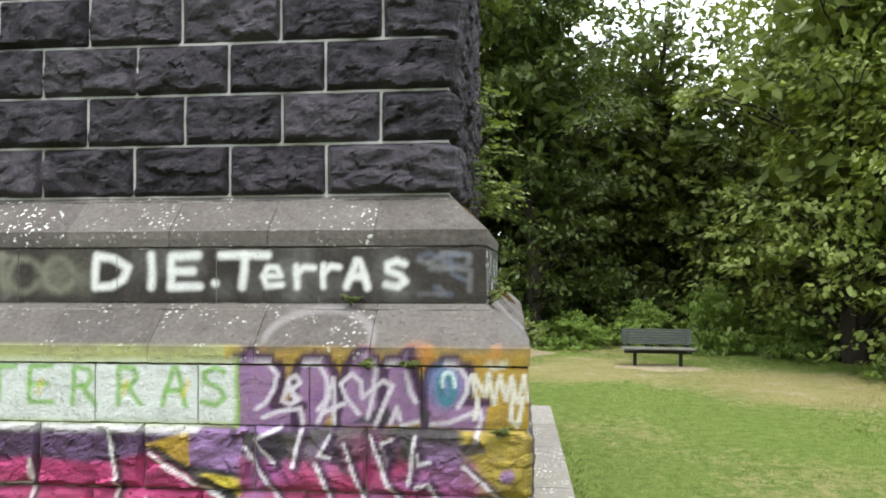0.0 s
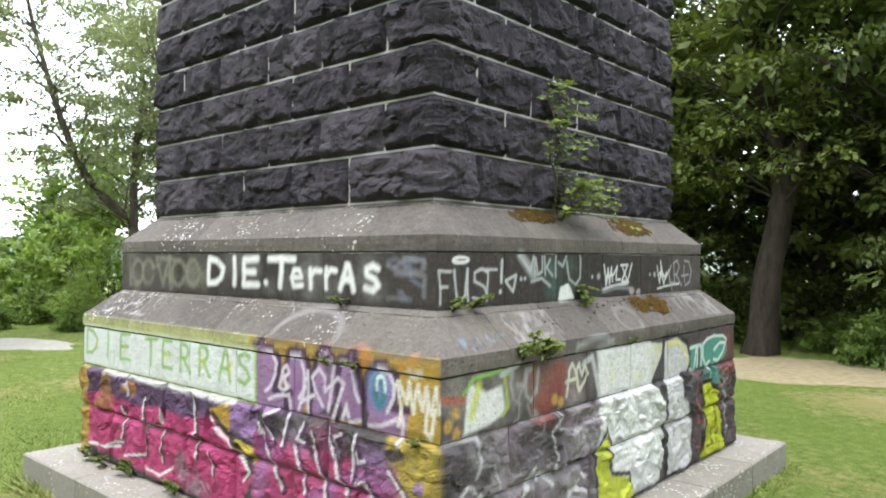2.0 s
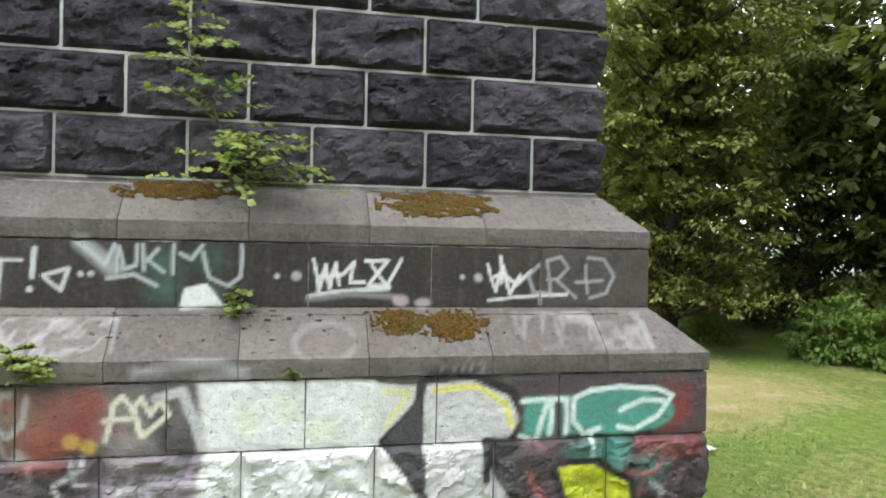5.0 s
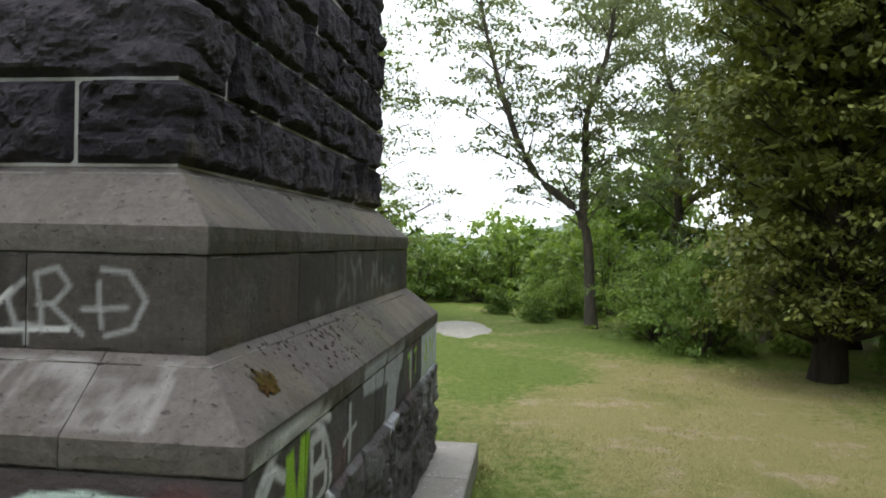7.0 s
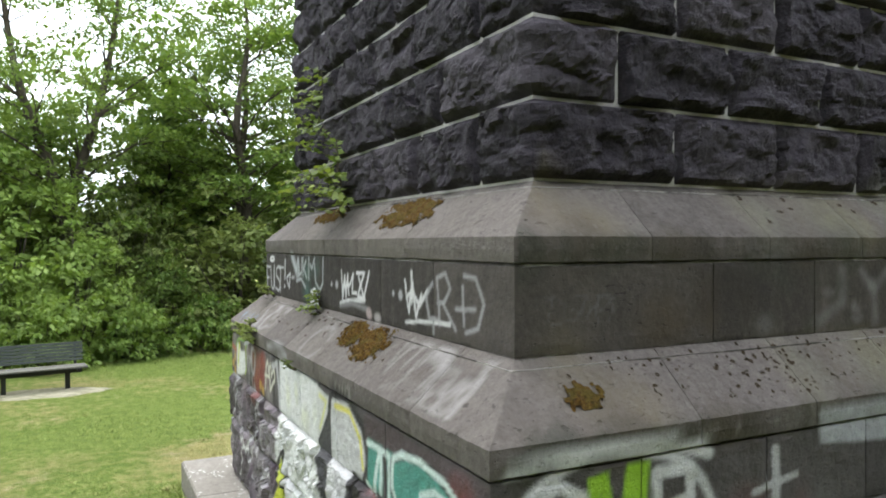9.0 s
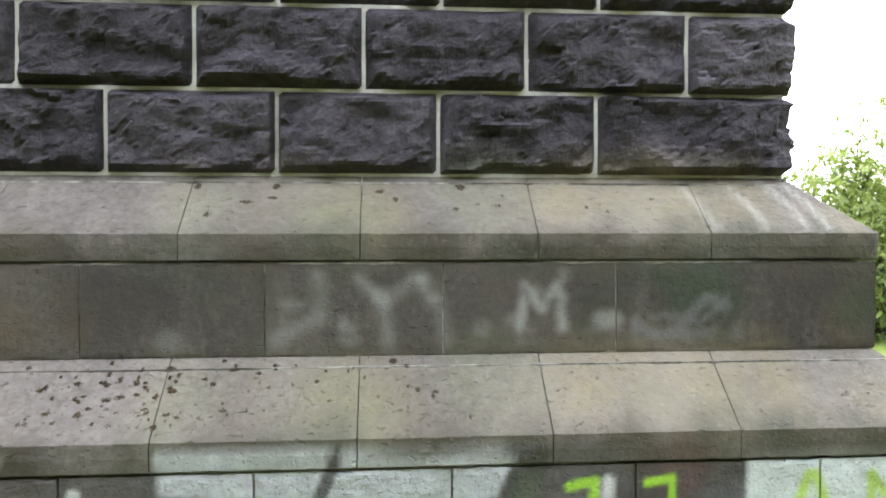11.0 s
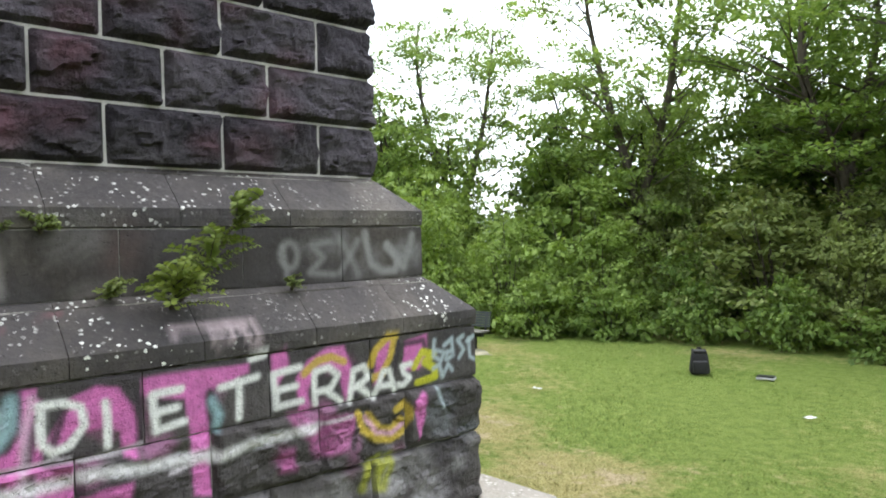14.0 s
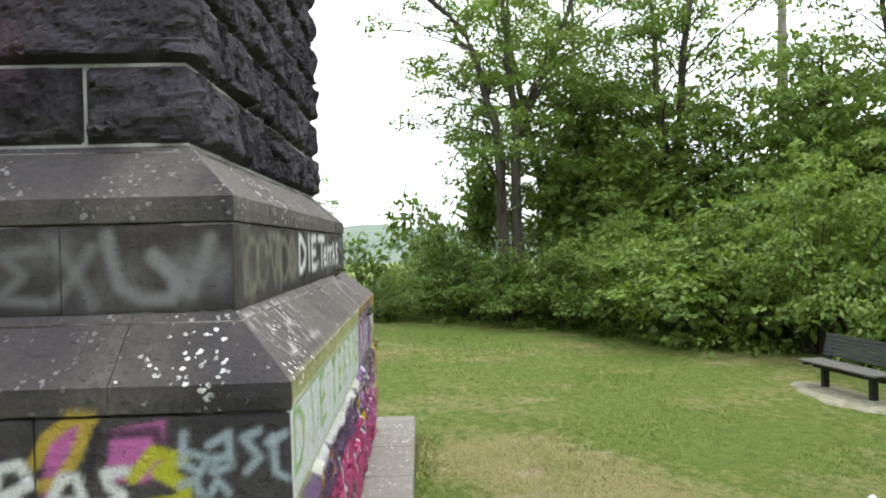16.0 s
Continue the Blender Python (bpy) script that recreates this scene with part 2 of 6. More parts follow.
# ---- helpers of this scene ----
def mesh_of(name, verts, faces, mat, smooth=False):
    me = bpy.data.meshes.new(name)
    me.from_pydata([tuple(v) for v in verts], [], faces)
    me.materials.append(mat)
    if smooth:
        me.polygons.foreach_set("use_smooth", [True] * len(me.polygons))
    me.update()
    return me


def quads_mesh(name, verts, mat):
    """A mesh of loose quads: verts is an array (n, 4, 3)."""
    n = len(verts)
    me = bpy.data.meshes.new(name)
    me.vertices.add(4 * n)
    me.vertices.foreach_set("co", np.asarray(verts, dtype=np.float32).ravel())
    me.loops.add(4 * n)
    me.loops.foreach_set("vertex_index", np.arange(4 * n, dtype=np.int32))
    me.polygons.add(n)
    me.polygons.foreach_set("loop_start", np.arange(0, 4 * n, 4, dtype=np.int32))
    me.materials.append(mat)
    me.update(calc_edges=True)
    return me


def thing(name, label, category, kind="", group="", at=None):
    ob = tagged(new(name), label, category, group, kind)
    ob.empty_display_size = 0.1
    if at is not None:
        ob.matrix_basis = at
    return ob


def part(name, data, parent, label=""):
    """Links a mesh (or a bmesh with its material set) as one part under a thing."""
    ob = new(name, data)
    ob.parent = parent
    return tagged(ob, label)


def box_bm(bm, size, at, bevel=0.0, rot=None):
    m = Matrix.Translation(at) @ (rot.to_4x4() if rot else Matrix()) @ Matrix.Diagonal((*size, 1))
    r = bmesh.ops.create_cube(bm, size=1, matrix=m)
    if bevel:
        edges = {e for v in r["verts"] for e in v.link_edges}
        bmesh.ops.bevel(bm, geom=list(edges), offset=bevel, segments=2, affect="EDGES", profile=0.6)


def bm_mesh(name, bm, mat, smooth=False):
    me = bpy.data.meshes.new(name)
    bm.to_mesh(me)
    bm.free()
    me.materials.append(mat)
    if smooth:
        me.polygons.foreach_set("use_smooth", [True] * len(me.polygons))
    return me


def box_mesh(name, size, mat, at=(0, 0, 0), bevel=0.0, rot=None):
    bm = bmesh.new()
    box_bm(bm, size, at, bevel, rot)
    return bm_mesh(name, bm, mat)


# ---- the tower: levels (z) and half widths ----
H_SHAFT, H_BAND, H_DIE, H_SLAB = 2.300, 2.622, 2.950, 3.445
Z_SLAB, Z_DIE, Z_CAP1, Z_BAND, Z_FASCIA, Z_CAP2, Z_SHAFT = 0.350, 1.916, 2.057, 2.364, 2.817, 2.957, 3.266
COURSE = 0.442


def spot(face, u, n, z):
    """World place of a point on face 0 to 3 (u to the right seen from outside, n outwards from the axis)."""
    return ((u, -n, z), (n, u, z), (-u, n, z), (-n, -u, z))[face % 4]


def smooth_step(x):
    x = np.clip(x, 0, 1)
    return x * x * (3 - 2 * x)


def craggy(x, y, z, seed):
    """Chipped relief from 0 to 1."""
    p = Vector((x * 3.0 + seed * 7.1, y * 3.0 - seed * 3.7, z * 4.4 + seed))
    p += noise.noise_vector(p * 1.3) * 0.25
    h = 0.0
    for k, w in ((1.0, 0.52), (2.7, 0.20)):
        q = p * k
        ds, cs = noise.voronoi(q)
        h += w * (0.72 + max(0.7 * noise.noise(c * 3.3) + 1.7 * (q - c).dot(noise.noise_vector(c * 5.1)) - 0.75 * d for d, c in zip(ds, cs)))
    return max(-0.1, h + 0.20 * noise.fractal(p * 1.5, 0.8, 2.2, 4))


def stone_mesh(name, cols, prof, mat, bulge=0.0, seed=0.0, paint=None, lichen=0.0, edge=0.045, chip=0.0):
    """Sweeps the profile prof [(n, z, front)] along the columns [(face, u)] (u None: the corner to the next face)."""
    nc, npf = len(cols), len(prof)
    # running length along the stone, to keep the relief off its edges
    run, last = [], None
    total = 0.0
    plan = [spot(f, prof[1][0] if u is None else u, prof[1][0], 0) for f, u in cols]
    for p in plan:
        if last is not None:
            total += math.dist(p, last)
        run.append(total)
        last = p
    fz = [z for n, z, k in prof if k]
    z0, z1 = min(fz), max(fz)
    verts = []
    for (f, u0), s in zip(cols, run):
        for n, z, k in prof:
            d, u = 0.0, u0
            if u is not None and abs(u) > n:
                u = math.copysign(n, u)
            if k and bulge:
                ragged = max(0.35, 1 + 1.5 * noise.noise(Vector((s * 5 + seed, z * 5, seed))))
                e = smooth_step(min(s, total - s, z - z0, z1 - z) / (edge * ragged))
                if e > 0:
                    x, y, zz = spot(f, n if u is None else u, n, z)
                    d = e * bulge * max(0.06, 0.10 + craggy(x, y, zz, seed))
                    if u is None:
                        d *= 0.6
            if k and chip and (z < z0 + 0.004 or z > z1 - 0.004):
                bite = chip * max(0.0, noise.noise(Vector((s * 8 + seed, z, seed))) + 0.7 * noise.noise(Vector((s * 23, seed, z))) - 0.1)
                z += bite if z < (z0 + z1) / 2 else (-bite if prof[1][0] == prof[-2][0] else 0)
            verts.append(spot(f, n + d if u is None else u, n + d, z))
    faces = []
    for i in range(nc - 1):
        for j in range(npf):
            a, b = i * npf + j, i * npf + (j + 1) % npf
            faces.append((a, a + npf, b + npf, b))
    faces.append(tuple(range(npf)))
    faces.append(tuple(range((nc - 1) * npf, nc * npf))[::-1])
    me = mesh_of(name, verts, faces, mat)
    if paint:
        fa = np.repeat([f + (0.5 if u is None else 0) for f, u in cols], npf)
        uu = np.repeat([0 if u is None else u for f, u in cols], npf)
        zs = np.tile([z for n, z, k in prof], nc)
        rgba = paint(fa, uu, zs)
        at = me.color_attributes.new("paint", "FLOAT_COLOR", "POINT")
        at.data.foreach_set("color", rgba.astype(np.float32).ravel())
    li = me.attributes.new("lichen", "FLOAT", "POINT")
    li.data.foreach_set("value", [lichen] * len(verts))
    return me


def columns(face, u0, u1, h, step, gap, wrap=None):
    """Columns of a stone from u0 to u1 on a face; with wrap, round the corner to u = wrap on the next face."""
    g = gap / 2
    if wrap is None:
        n = max(2, round((u1 - u0) / step))
        return [(face, u0 + g + (u1 - u0 - gap) * i / n) for i in range(n + 1)]
    n, m = max(2, round((h - u0) / step)), max(2, round((h + wrap) / step))
    first = [(face, u0 + g + (h - u0 - g) * i / n) for i in range(n)]
    second = [(face + 1, -h + (wrap - g + h) * i / m) for i in range(1, m + 1)]
    return first + [(face, None)] + second


def upright(h, z0, z1, rows, gap, depth):
    g = gap / 2
    front = [(h, z0 + g + (z1 - z0 - gap) * i / rows, 1) for i in range(rows + 1)]
    return [(h - depth, z0 + g, 0)] + front + [(h - depth, z1 - g, 0)]


def ring_stones(name, parent, joints, h, prof, mat, step, gap=0.014, face_shift=(), **kw):
    """Stones round the four faces. joints: four lists of u; the stones between the last joint of a face and the first of the next wrap the corner."""
    for f in range(4):
        js, nxt = joints[f], joints[(f + 1) % 4]
        lich = [v * random.uniform(0.1, 1.3) for v in kw.get("lichens", (0, 0, 0, 0))]
        for a, b in zip(js, js[1:]):
            me = stone_mesh(name, columns(f, a, b, h, step, gap), prof, mat, kw.get("bulge", 0), random.random() * 40, kw.get("paint"), min(1, lich[f] * random.uniform(0.2, 1.4)), chip=kw.get("chip", 0))
            part(name, me, parent)
        me = stone_mesh(name, columns(f, js[-1], None, h, step, gap, nxt[0]), prof, mat, kw.get("bulge", 0), random.random() * 40, kw.get("paint"), min(lich[f], lich[(f + 1) % 4]), chip=kw.get("chip", 0))
        part(name, me, parent)


def core(name, h, z0, z1, mat, parent):
    return part(name, box_mesh(name, (2 * h, 2 * h, z1 - z0), mat, (0, 0, (z0 + z1) / 2)), parent)


# ---- spray paint and darkening smears on the four faces, as layers over (u, z) ----
WHITE, SILVER, BLACK = (0.74, 0.75, 0.73), (0.46, 0.46, 0.47), (0.012, 0.011, 0.012)
PINK, MAGENTA, PURPLE, PLUM = (0.64, 0.155, 0.45), (0.44, 0.036, 0.15), (0.27, 0.15, 0.33), (0.040, 0.012, 0.05)
OCHRE, YELLOW, LIME, GREEN = (0.46, 0.29, 0.03), (0.62, 0.50, 0.03), (0.42, 0.47, 0.01), (0.20, 0.42, 0.07)
TEAL, SKY_BLUE, RUST, ORANGE = (0.07, 0.30, 0.24), (0.36, 0.52, 0.60), (0.22, 0.035, 0.03), (0.60, 0.24, 0.03)
GRIME = (0.19, 0.17, 0.18)
LAYERS = {0: [], 1: [], 2: [], 3: []}


def stroke(face, pts, colour, r=0.018, soft=0.010, alpha=0.95):
    p = np.array(pts, dtype=float)
    pad = r + soft
    LAYERS[face].append(("line", p, colour, r, soft, alpha, (p[:, 0].min() - pad, p[:, 0].max() + pad, p[:, 1].min() - pad, p[:, 1].max() + pad)))


def area(face, pts, colour, soft=0.02, alpha=0.95, mottle=0.0):
    p = np.array(pts, dtype=float)
    LAYERS[face].append(("area", p, colour, mottle, soft, alpha, (p[:, 0].min() - soft, p[:, 0].max() + soft, p[:, 1].min() - soft, p[:, 1].max() + soft)))


def rect(face, u0, u1, z0, z1, colour, soft=0.02, alpha=0.95, mottle=0.0):
    area(face, [(u0, z0), (u1, z0), (u1, z1), (u0, z1)], colour, soft, alpha, mottle)


def oval(face, u, z, ru, rz, colour, soft=0.02, alpha=0.95, n=16, mottle=0.0):
    area(face, [(u + ru * math.cos(2 * math.pi * i / n), z + rz * math.sin(2 * math.pi * i / n)) for i in range(n)], colour, soft, alpha, mottle)


def ring(face, u, z, ru, rz, colour, r=0.02, a0=0, a1=360, soft=0.01, alpha=0.95):
    stroke(face, [(u + ru * math.cos(radians(a0 + (a1 - a0) * i / 14)), z + rz * math.sin(radians(a0 + (a1 - a0) * i / 14))) for i in range(15)], colour, r, soft, alpha)


GLYPHS = {
    "D": [[(0, 0), (0.05, 1), (0.55, 0.9), (0.95, 0.6), (0.85, 0.25), (0.5, 0.04), (0, 0)]],
    "I": [[(0.5, 0), (0.5, 1)]],
    "E": [[(0.95, 1), (0.05, 0.97), (0, 0), (1, 0.03)], [(0.03, 0.5), (0.8, 0.52)]],
    "T": [[(0, 0.97), (1, 1)], [(0.5, 0.98), (0.45, 0)]],
    "R": [[(0, 0), (0.05, 1), (0.7, 0.95), (0.85, 0.72), (0.6, 0.5), (0.08, 0.47)], [(0.4, 0.48), (1, 0)]],
    "A": [[(0, 0), (0.45, 1), (0.6, 1), (1, 0)], [(0.2, 0.4), (0.8, 0.4)]],
    "S": [[(0.95, 0.88), (0.6, 1), (0.15, 0.88), (0.15, 0.62), (0.75, 0.45), (0.95, 0.2), (0.6, 0), (0.05, 0.1)]],
    "e": [[(0.05, 0.5), (0.9, 0.55), (0.75, 0.95), (0.3, 0.95), (0.05, 0.5), (0.25, 0.05), (0.95, 0.12)]],
    "r": [[(0.1, 0), (0.1, 1)], [(0.1, 0.65), (0.5, 0.95), (0.95, 0.9)]],
    "F": [[(0.1, 0), (0, 1), (1, 0.97)], [(0.05, 0.5), (0.7, 0.5)]],
    "U": [[(0, 1), (0.15, 0.15), (0.5, 0), (0.8, 0.2), (0.95, 1)], [(0.95, 1), (1, 0)]],
    "V": [[(0, 1), (0.5, 0), (1, 1)]],
    "M": [[(0, 0), (0.1, 1), (0.5, 0.45), (0.9, 1), (1, 0)]],
    "B": [[(0, 0), (0, 1), (0.7, 0.95), (0.75, 0.6), (0.1, 0.52), (0.9, 0.45), (0.9, 0.1), (0, 0)]],
    "G": [[(0.95, 0.8), (0.5, 1), (0.08, 0.75), (0.05, 0.25), (0.5, 0), (0.95, 0.2), (0.95, 0.5), (0.55, 0.48)]],
    "K": [[(0, 0), (0, 1)], [(0.9, 1), (0.05, 0.5), (1, 0)]],
    "P": [[(0, 0), (0, 1), (0.8, 0.95), (0.85, 0.6), (0.05, 0.48)]],
    "Y": [[(0, 1), (0.5, 0.5), (1, 1)], [(0.5, 0.5), (0.45, 0)]],
}


def letter(face, ch, u0, u1, z0, z1, colour, r=0.02, soft=0.012, alpha=0.95):
    for line in GLYPHS[ch]:
        stroke(face, [(u0 + x * (u1 - u0), z0 + y * (z1 - z0)) for x, y in line], colour, r, soft, alpha)


def write(face, text, spots, z0, z1, colour, r=0.02, soft=0.012, alpha=0.95):
    for ch, (u0, u1) in zip(text, spots):
        letter(face, ch, u0, u1, z0, z1, colour, r, soft, alpha)


def scrawl(face, u0, u1, z0, z1, n, colours, r=0.014, seed=1, alpha=0.8, soft=0.01, size=0.18):
    """Unreadable tags: loose looping strokes."""
    rnd = random.Random(seed)
    for _ in range(n):
        u, z = rnd.uniform(u0, u1), rnd.uniform(z0, z1)
        a, pts = rnd.uniform(0, 6.28), []
        for _ in range(rnd.randint(3, 7)):
            pts.append((min(max(u, u0), u1), min(max(z, z0), z1)))
            a += rnd.uniform(-1.5, 1.5)
            u, z = u + math.cos(a) * size * rnd.uniform(0.4, 1), z + math.sin(a) * size * rnd.uniform(0.4, 1)
        stroke(face, pts, rnd.choice(colours), r * rnd.uniform(0.6, 1.5), soft, alpha * rnd.uniform(0.5, 1))


def smears(face, u0, u1, z0, z1, n, colours, seed=1, alpha=0.6, size=0.3, soft=0.08):
    rnd = random.Random(seed)
    for _ in range(n):
        oval(face, rnd.uniform(u0, u1), rnd.uniform(z0, z1), size * rnd.uniform(0.3, 1), size * rnd.uniform(0.3, 0.8), rnd.choice(colours), soft, alpha * rnd.uniform(0.4, 1), 10, 0.5)


# face 0: white panel with green letters, purple and magenta pieces
smears(0, -2.4, -0.7, 2.40, 2.80, 12, [(0.13, 0.13, 0.09), (0.2, 0.2, 0.15)], 3, 0.5, 0.22)
for u in (-2.2, -1.95, -1.25, -0.95):
    ring(0, u, 2.6, 0.13, 0.14, (0.27, 0.27, 0.20), 0.026, 20, 330, 0.035, 0.5)
stroke(0, [(-1.75, 2.75), (-1.6, 2.45), (-1.45, 2.78), (-1.42, 2.42)], (0.27, 0.27, 0.20), 0.026, 0.035, 0.5)
smears(0, -0.4, 2.0, 2.42, 2.78, 16, [(0.22, 0.22, 0.21)], 5, 0.45, 0.2)
DIE_TERRAS = [(-0.62, -0.33), (-0.20, -0.08), (0.03, 0.28), (0.45, 0.86), (0.80, 0.98), (1.08, 1.24), (1.29, 1.44), (1.50, 1.68), (1.82, 1.98)]
write(0, "DIETe", DIE_TERRAS[:4], 2.50, 2.76, WHITE, 0.034, 0.024, 1)
write(0, "err", DIE_TERRAS[4:7], 2.50, 2.67, WHITE, 0.026, 0.02, 1)
write(0, "AS", DIE_TERRAS[7:], 2.50, 2.71, WHITE, 0.03, 0.022, 1)
oval(0, 0.41, 2.53, 0.035, 0.035, WHITE, 0.02, 1)
scrawl(0, -2.4, -0.8, 2.44, 2.76, 9, [(0.24, 0.24, 0.18), (0.05, 0.045, 0.05)], 0.022, 8, 0.5, 0.03, 0.2)
scrawl(0, 2.08, 2.5, 2.44, 2.76, 8, [(0.16, 0.19, 0.27), (0.24, 0.24, 0.26)], 0.02, 7, 0.7, 0.02)
scrawl(0, -2.7, -1.35, 2.12, 2.33, 22, [(0.5, 0.47, 0.47)], 0.008, 9, 0.7, 0.006, 0.12)
ring(0, 1.35, 2.12, 0.42, 0.2, (0.34, 0.32, 0.32), 0.03, 0, 180, 0.02, 0.5)
rect(0, -2.94, 0.74, 1.93, 2.057, (0.5, 0.52, 0.2), 0.02, 0.8, 0.3)
rect(0, 0.62, 2.95, 1.46, 2.05, OCHRE, 0.02, 0.95, 0.3)
smears(0, 0.9, 2.8, 1.93, 2.04, 7, [ORANGE, (0.5, 0.16, 0.04)], 2, 0.7, 0.14, 0.03)
rect(0, 2.45, 2.95, 0.36, 1.48, (0.42, 0.31, 0.04), 0.05, 0.95, 0.4)
rect(0, -2.95, 0.76, 1.02, 1.47, (0.085, 0.035, 0.11), 0.03, 0.95, 0.4)
rect(0, -2.95, -2.72, 0.4, 1.45, OCHRE, 0.03, 0.9, 0.4)
area(0, [(-2.72, 0.5), (-2.75, 1.1), (-2.3, 1.2), (-1.6, 1.12), (-1.0, 1.18), (-0.3, 1.16), (0.1, 1.25), (0.75, 0.8), (0.5, 0.42), (0.2, 0.38), (-1.2, 0.44)], MAGENTA, 0.03, 0.97, 0.25)
smears(0, -2.6, 0.3, 0.55, 1.1, 16, [(0.52, 0.07, 0.22), (0.30, 0.02, 0.11)], 12, 0.6, 0.25)
area(0, [(-2.5, 0.98), (-2.1, 0.96), (-2.12, 1.45), (-2.3, 1.44)], (0.26, 0.13, 0.03), 0.02, 0.9, 0.3)
area(0, [(-1.85, 1.25), (-1.55, 1.2), (-1.55, 1.42), (-1.85, 1.3)], ORANGE, 0.02, 0.7, 0.4)
area(0, [(-0.02, 1.30), (0.36, 1.42), (0.36, 1.12)], OCHRE, 0.012, 0.95, 0.2)
area(0, [(0.36, 1.42), (0.76, 1.42), (0.76, 1.10), (0.36, 1.16)], PURPLE, 0.012, 0.95, 0.2)
area(0, [(0.36, 1.10), (0.76, 1.06), (0.76, 0.9), (0.52, 0.96)], YELLOW, 0.012, 0.9, 0.2)
stroke(0, [(0.36, 1.12), (0.78, 1.08)], BLACK, 0.02)
stroke(0, [(0.52, 0.94), (0.78, 0.88)], BLACK, 0.02)
for pts in ([(-1.77, 1.36), (-1.76, 1.20)],
            [(-1.82, 1.08), (-1.76, 0.95), (-1.82, 0.72)],
            [(-1.31, 1.24), (-1.29, 0.99), (-1.29, 0.63), (-1.73, 0.54)],
            [(-0.94, 1.17), (-0.94, 0.96), (-0.94, 0.60)],
            [(-0.32, 1.45), (-0.24, 1.06), (-0.23, 0.79)],
            [(0.01, 0.89), (0.07, 0.68)],
            [(-1.78, 0.68), (-2.05, 0.64), (-2.21, 0.57)],
            [(-1.26, 0.96), (-0.96, 0.97)]):
    stroke(0, [(u + 0.04, z) for u, z in pts], (0.03, 0.02, 0.03), 0.024, 0.014, 0.85)
    stroke(0, pts, WHITE, 0.012, 0.008, 0.9)
for shift, colour, w in ((0.04, BLACK, 0.03), (0.0, WHITE, 0.013)):
    stroke(0, [(u + shift, z + shift) for u, z in [(0.04, 1.23), (0.36, 1.03), (0.71, 0.84), (0.59, 0.73)]], colour, w)
stroke(0, [(-2.7, 0.52), (-2.2, 0.56), (-1.85, 0.62)], WHITE, 0.014)
stroke(0, [(-1.3, 0.5), (-0.95, 0.47), (-0.7, 0.6)], WHITE, 0.014)
smears(0, -0.55, -0.1, 0.42, 0.75, 5, [(0.22, 0.21, 0.22)], 14, 0.9, 0.2, 0.04)
# purple letters
rect(0, 0.76, 2.55, 0.36, 1.2, MAGENTA, 0.05, 0.9, 0.35)
smears(0, 0.85, 2.6, 0.5, 1.3, 22, [PURPLE, (0.36, 0.05, 0.2), (0.18, 0.08, 0.26)], 15, 0.8, 0.24)
PIECE = (
    [(0.70, 1.39), (0.70, 1.98), (0.83, 2.03), (0.98, 2.00), (1.07, 1.90), (1.08, 1.75), (1.01, 1.61), (1.24, 1.61), (1.21, 1.43)],
    [(1.17, 1.43), (1.17, 1.83), (1.21, 1.95), (1.33, 2.01), (1.44, 1.96), (1.49, 1.85), (1.48, 1.62), (1.38, 1.44)],
    [(1.49, 1.45), (1.53, 1.71), (1.57, 1.92), (1.62, 2.00), (1.70, 2.05), (1.79, 2.02), (1.85, 1.92), (1.85, 1.47)],
    [(1.84, 1.47), (1.87, 1.96), (2.07, 2.04), (2.09, 1.87), (2.14, 1.67), (2.13, 1.48)],
    [(2.16, 1.46), (2.15, 1.74), (2.19, 1.87), (2.29, 1.96), (2.40, 1.98), (2.51, 1.91), (2.54, 1.78), (2.47, 1.66), (2.64, 1.66), (2.62, 1.45)])
for pts in PIECE:
    area(0, pts, PURPLE, 0.015, 1, 0.18)
smears(0, 0.85, 2.5, 1.46, 1.95, 12, [(0.34, 0.2, 0.46), (0.15, 0.06, 0.22), (0.28, 0.12, 0.30)], 16, 0.6, 0.14)
for pts in PIECE:
    stroke(0, pts[:-1], PLUM, 0.034, 0.012, 0.95)
oval(0, 2.32, 1.78, 0.13, 0.17, (0.13, 0.22, 0.42), 0.06, 0.85)
ring(0, 2.33, 1.76, 0.05, 0.11, (0.05, 0.20, 0.26), 0.03, 0, 360)
ring(0, 2.35, 1.80, 0.05, 0.08, (0.62, 0.74, 0.76), 0.016, -20, 200)
for pts in ([(0.91, 1.33), (1.09, 1.40), (1.14, 1.26), (1.03, 1.15)],
            [(1.42, 1.35), (1.51, 1.31), (1.62, 1.10), (1.53, 1.12)],
            [(1.86, 1.35), (1.95, 1.33), (1.97, 1.20), (1.90, 1.22)],
            [(2.13, 1.62), (2.22, 1.58), (2.18, 1.47), (2.12, 1.50)],
            [(1.62, 1.49), (1.88, 1.64), (1.95, 1.49)],
            [(2.40, 1.34), (2.59, 1.38), (2.64, 1.29), (2.48, 1.26)]):
    area(0, pts, (0.03, 0.025, 0.035), 0.012, 0.95, 0.1)
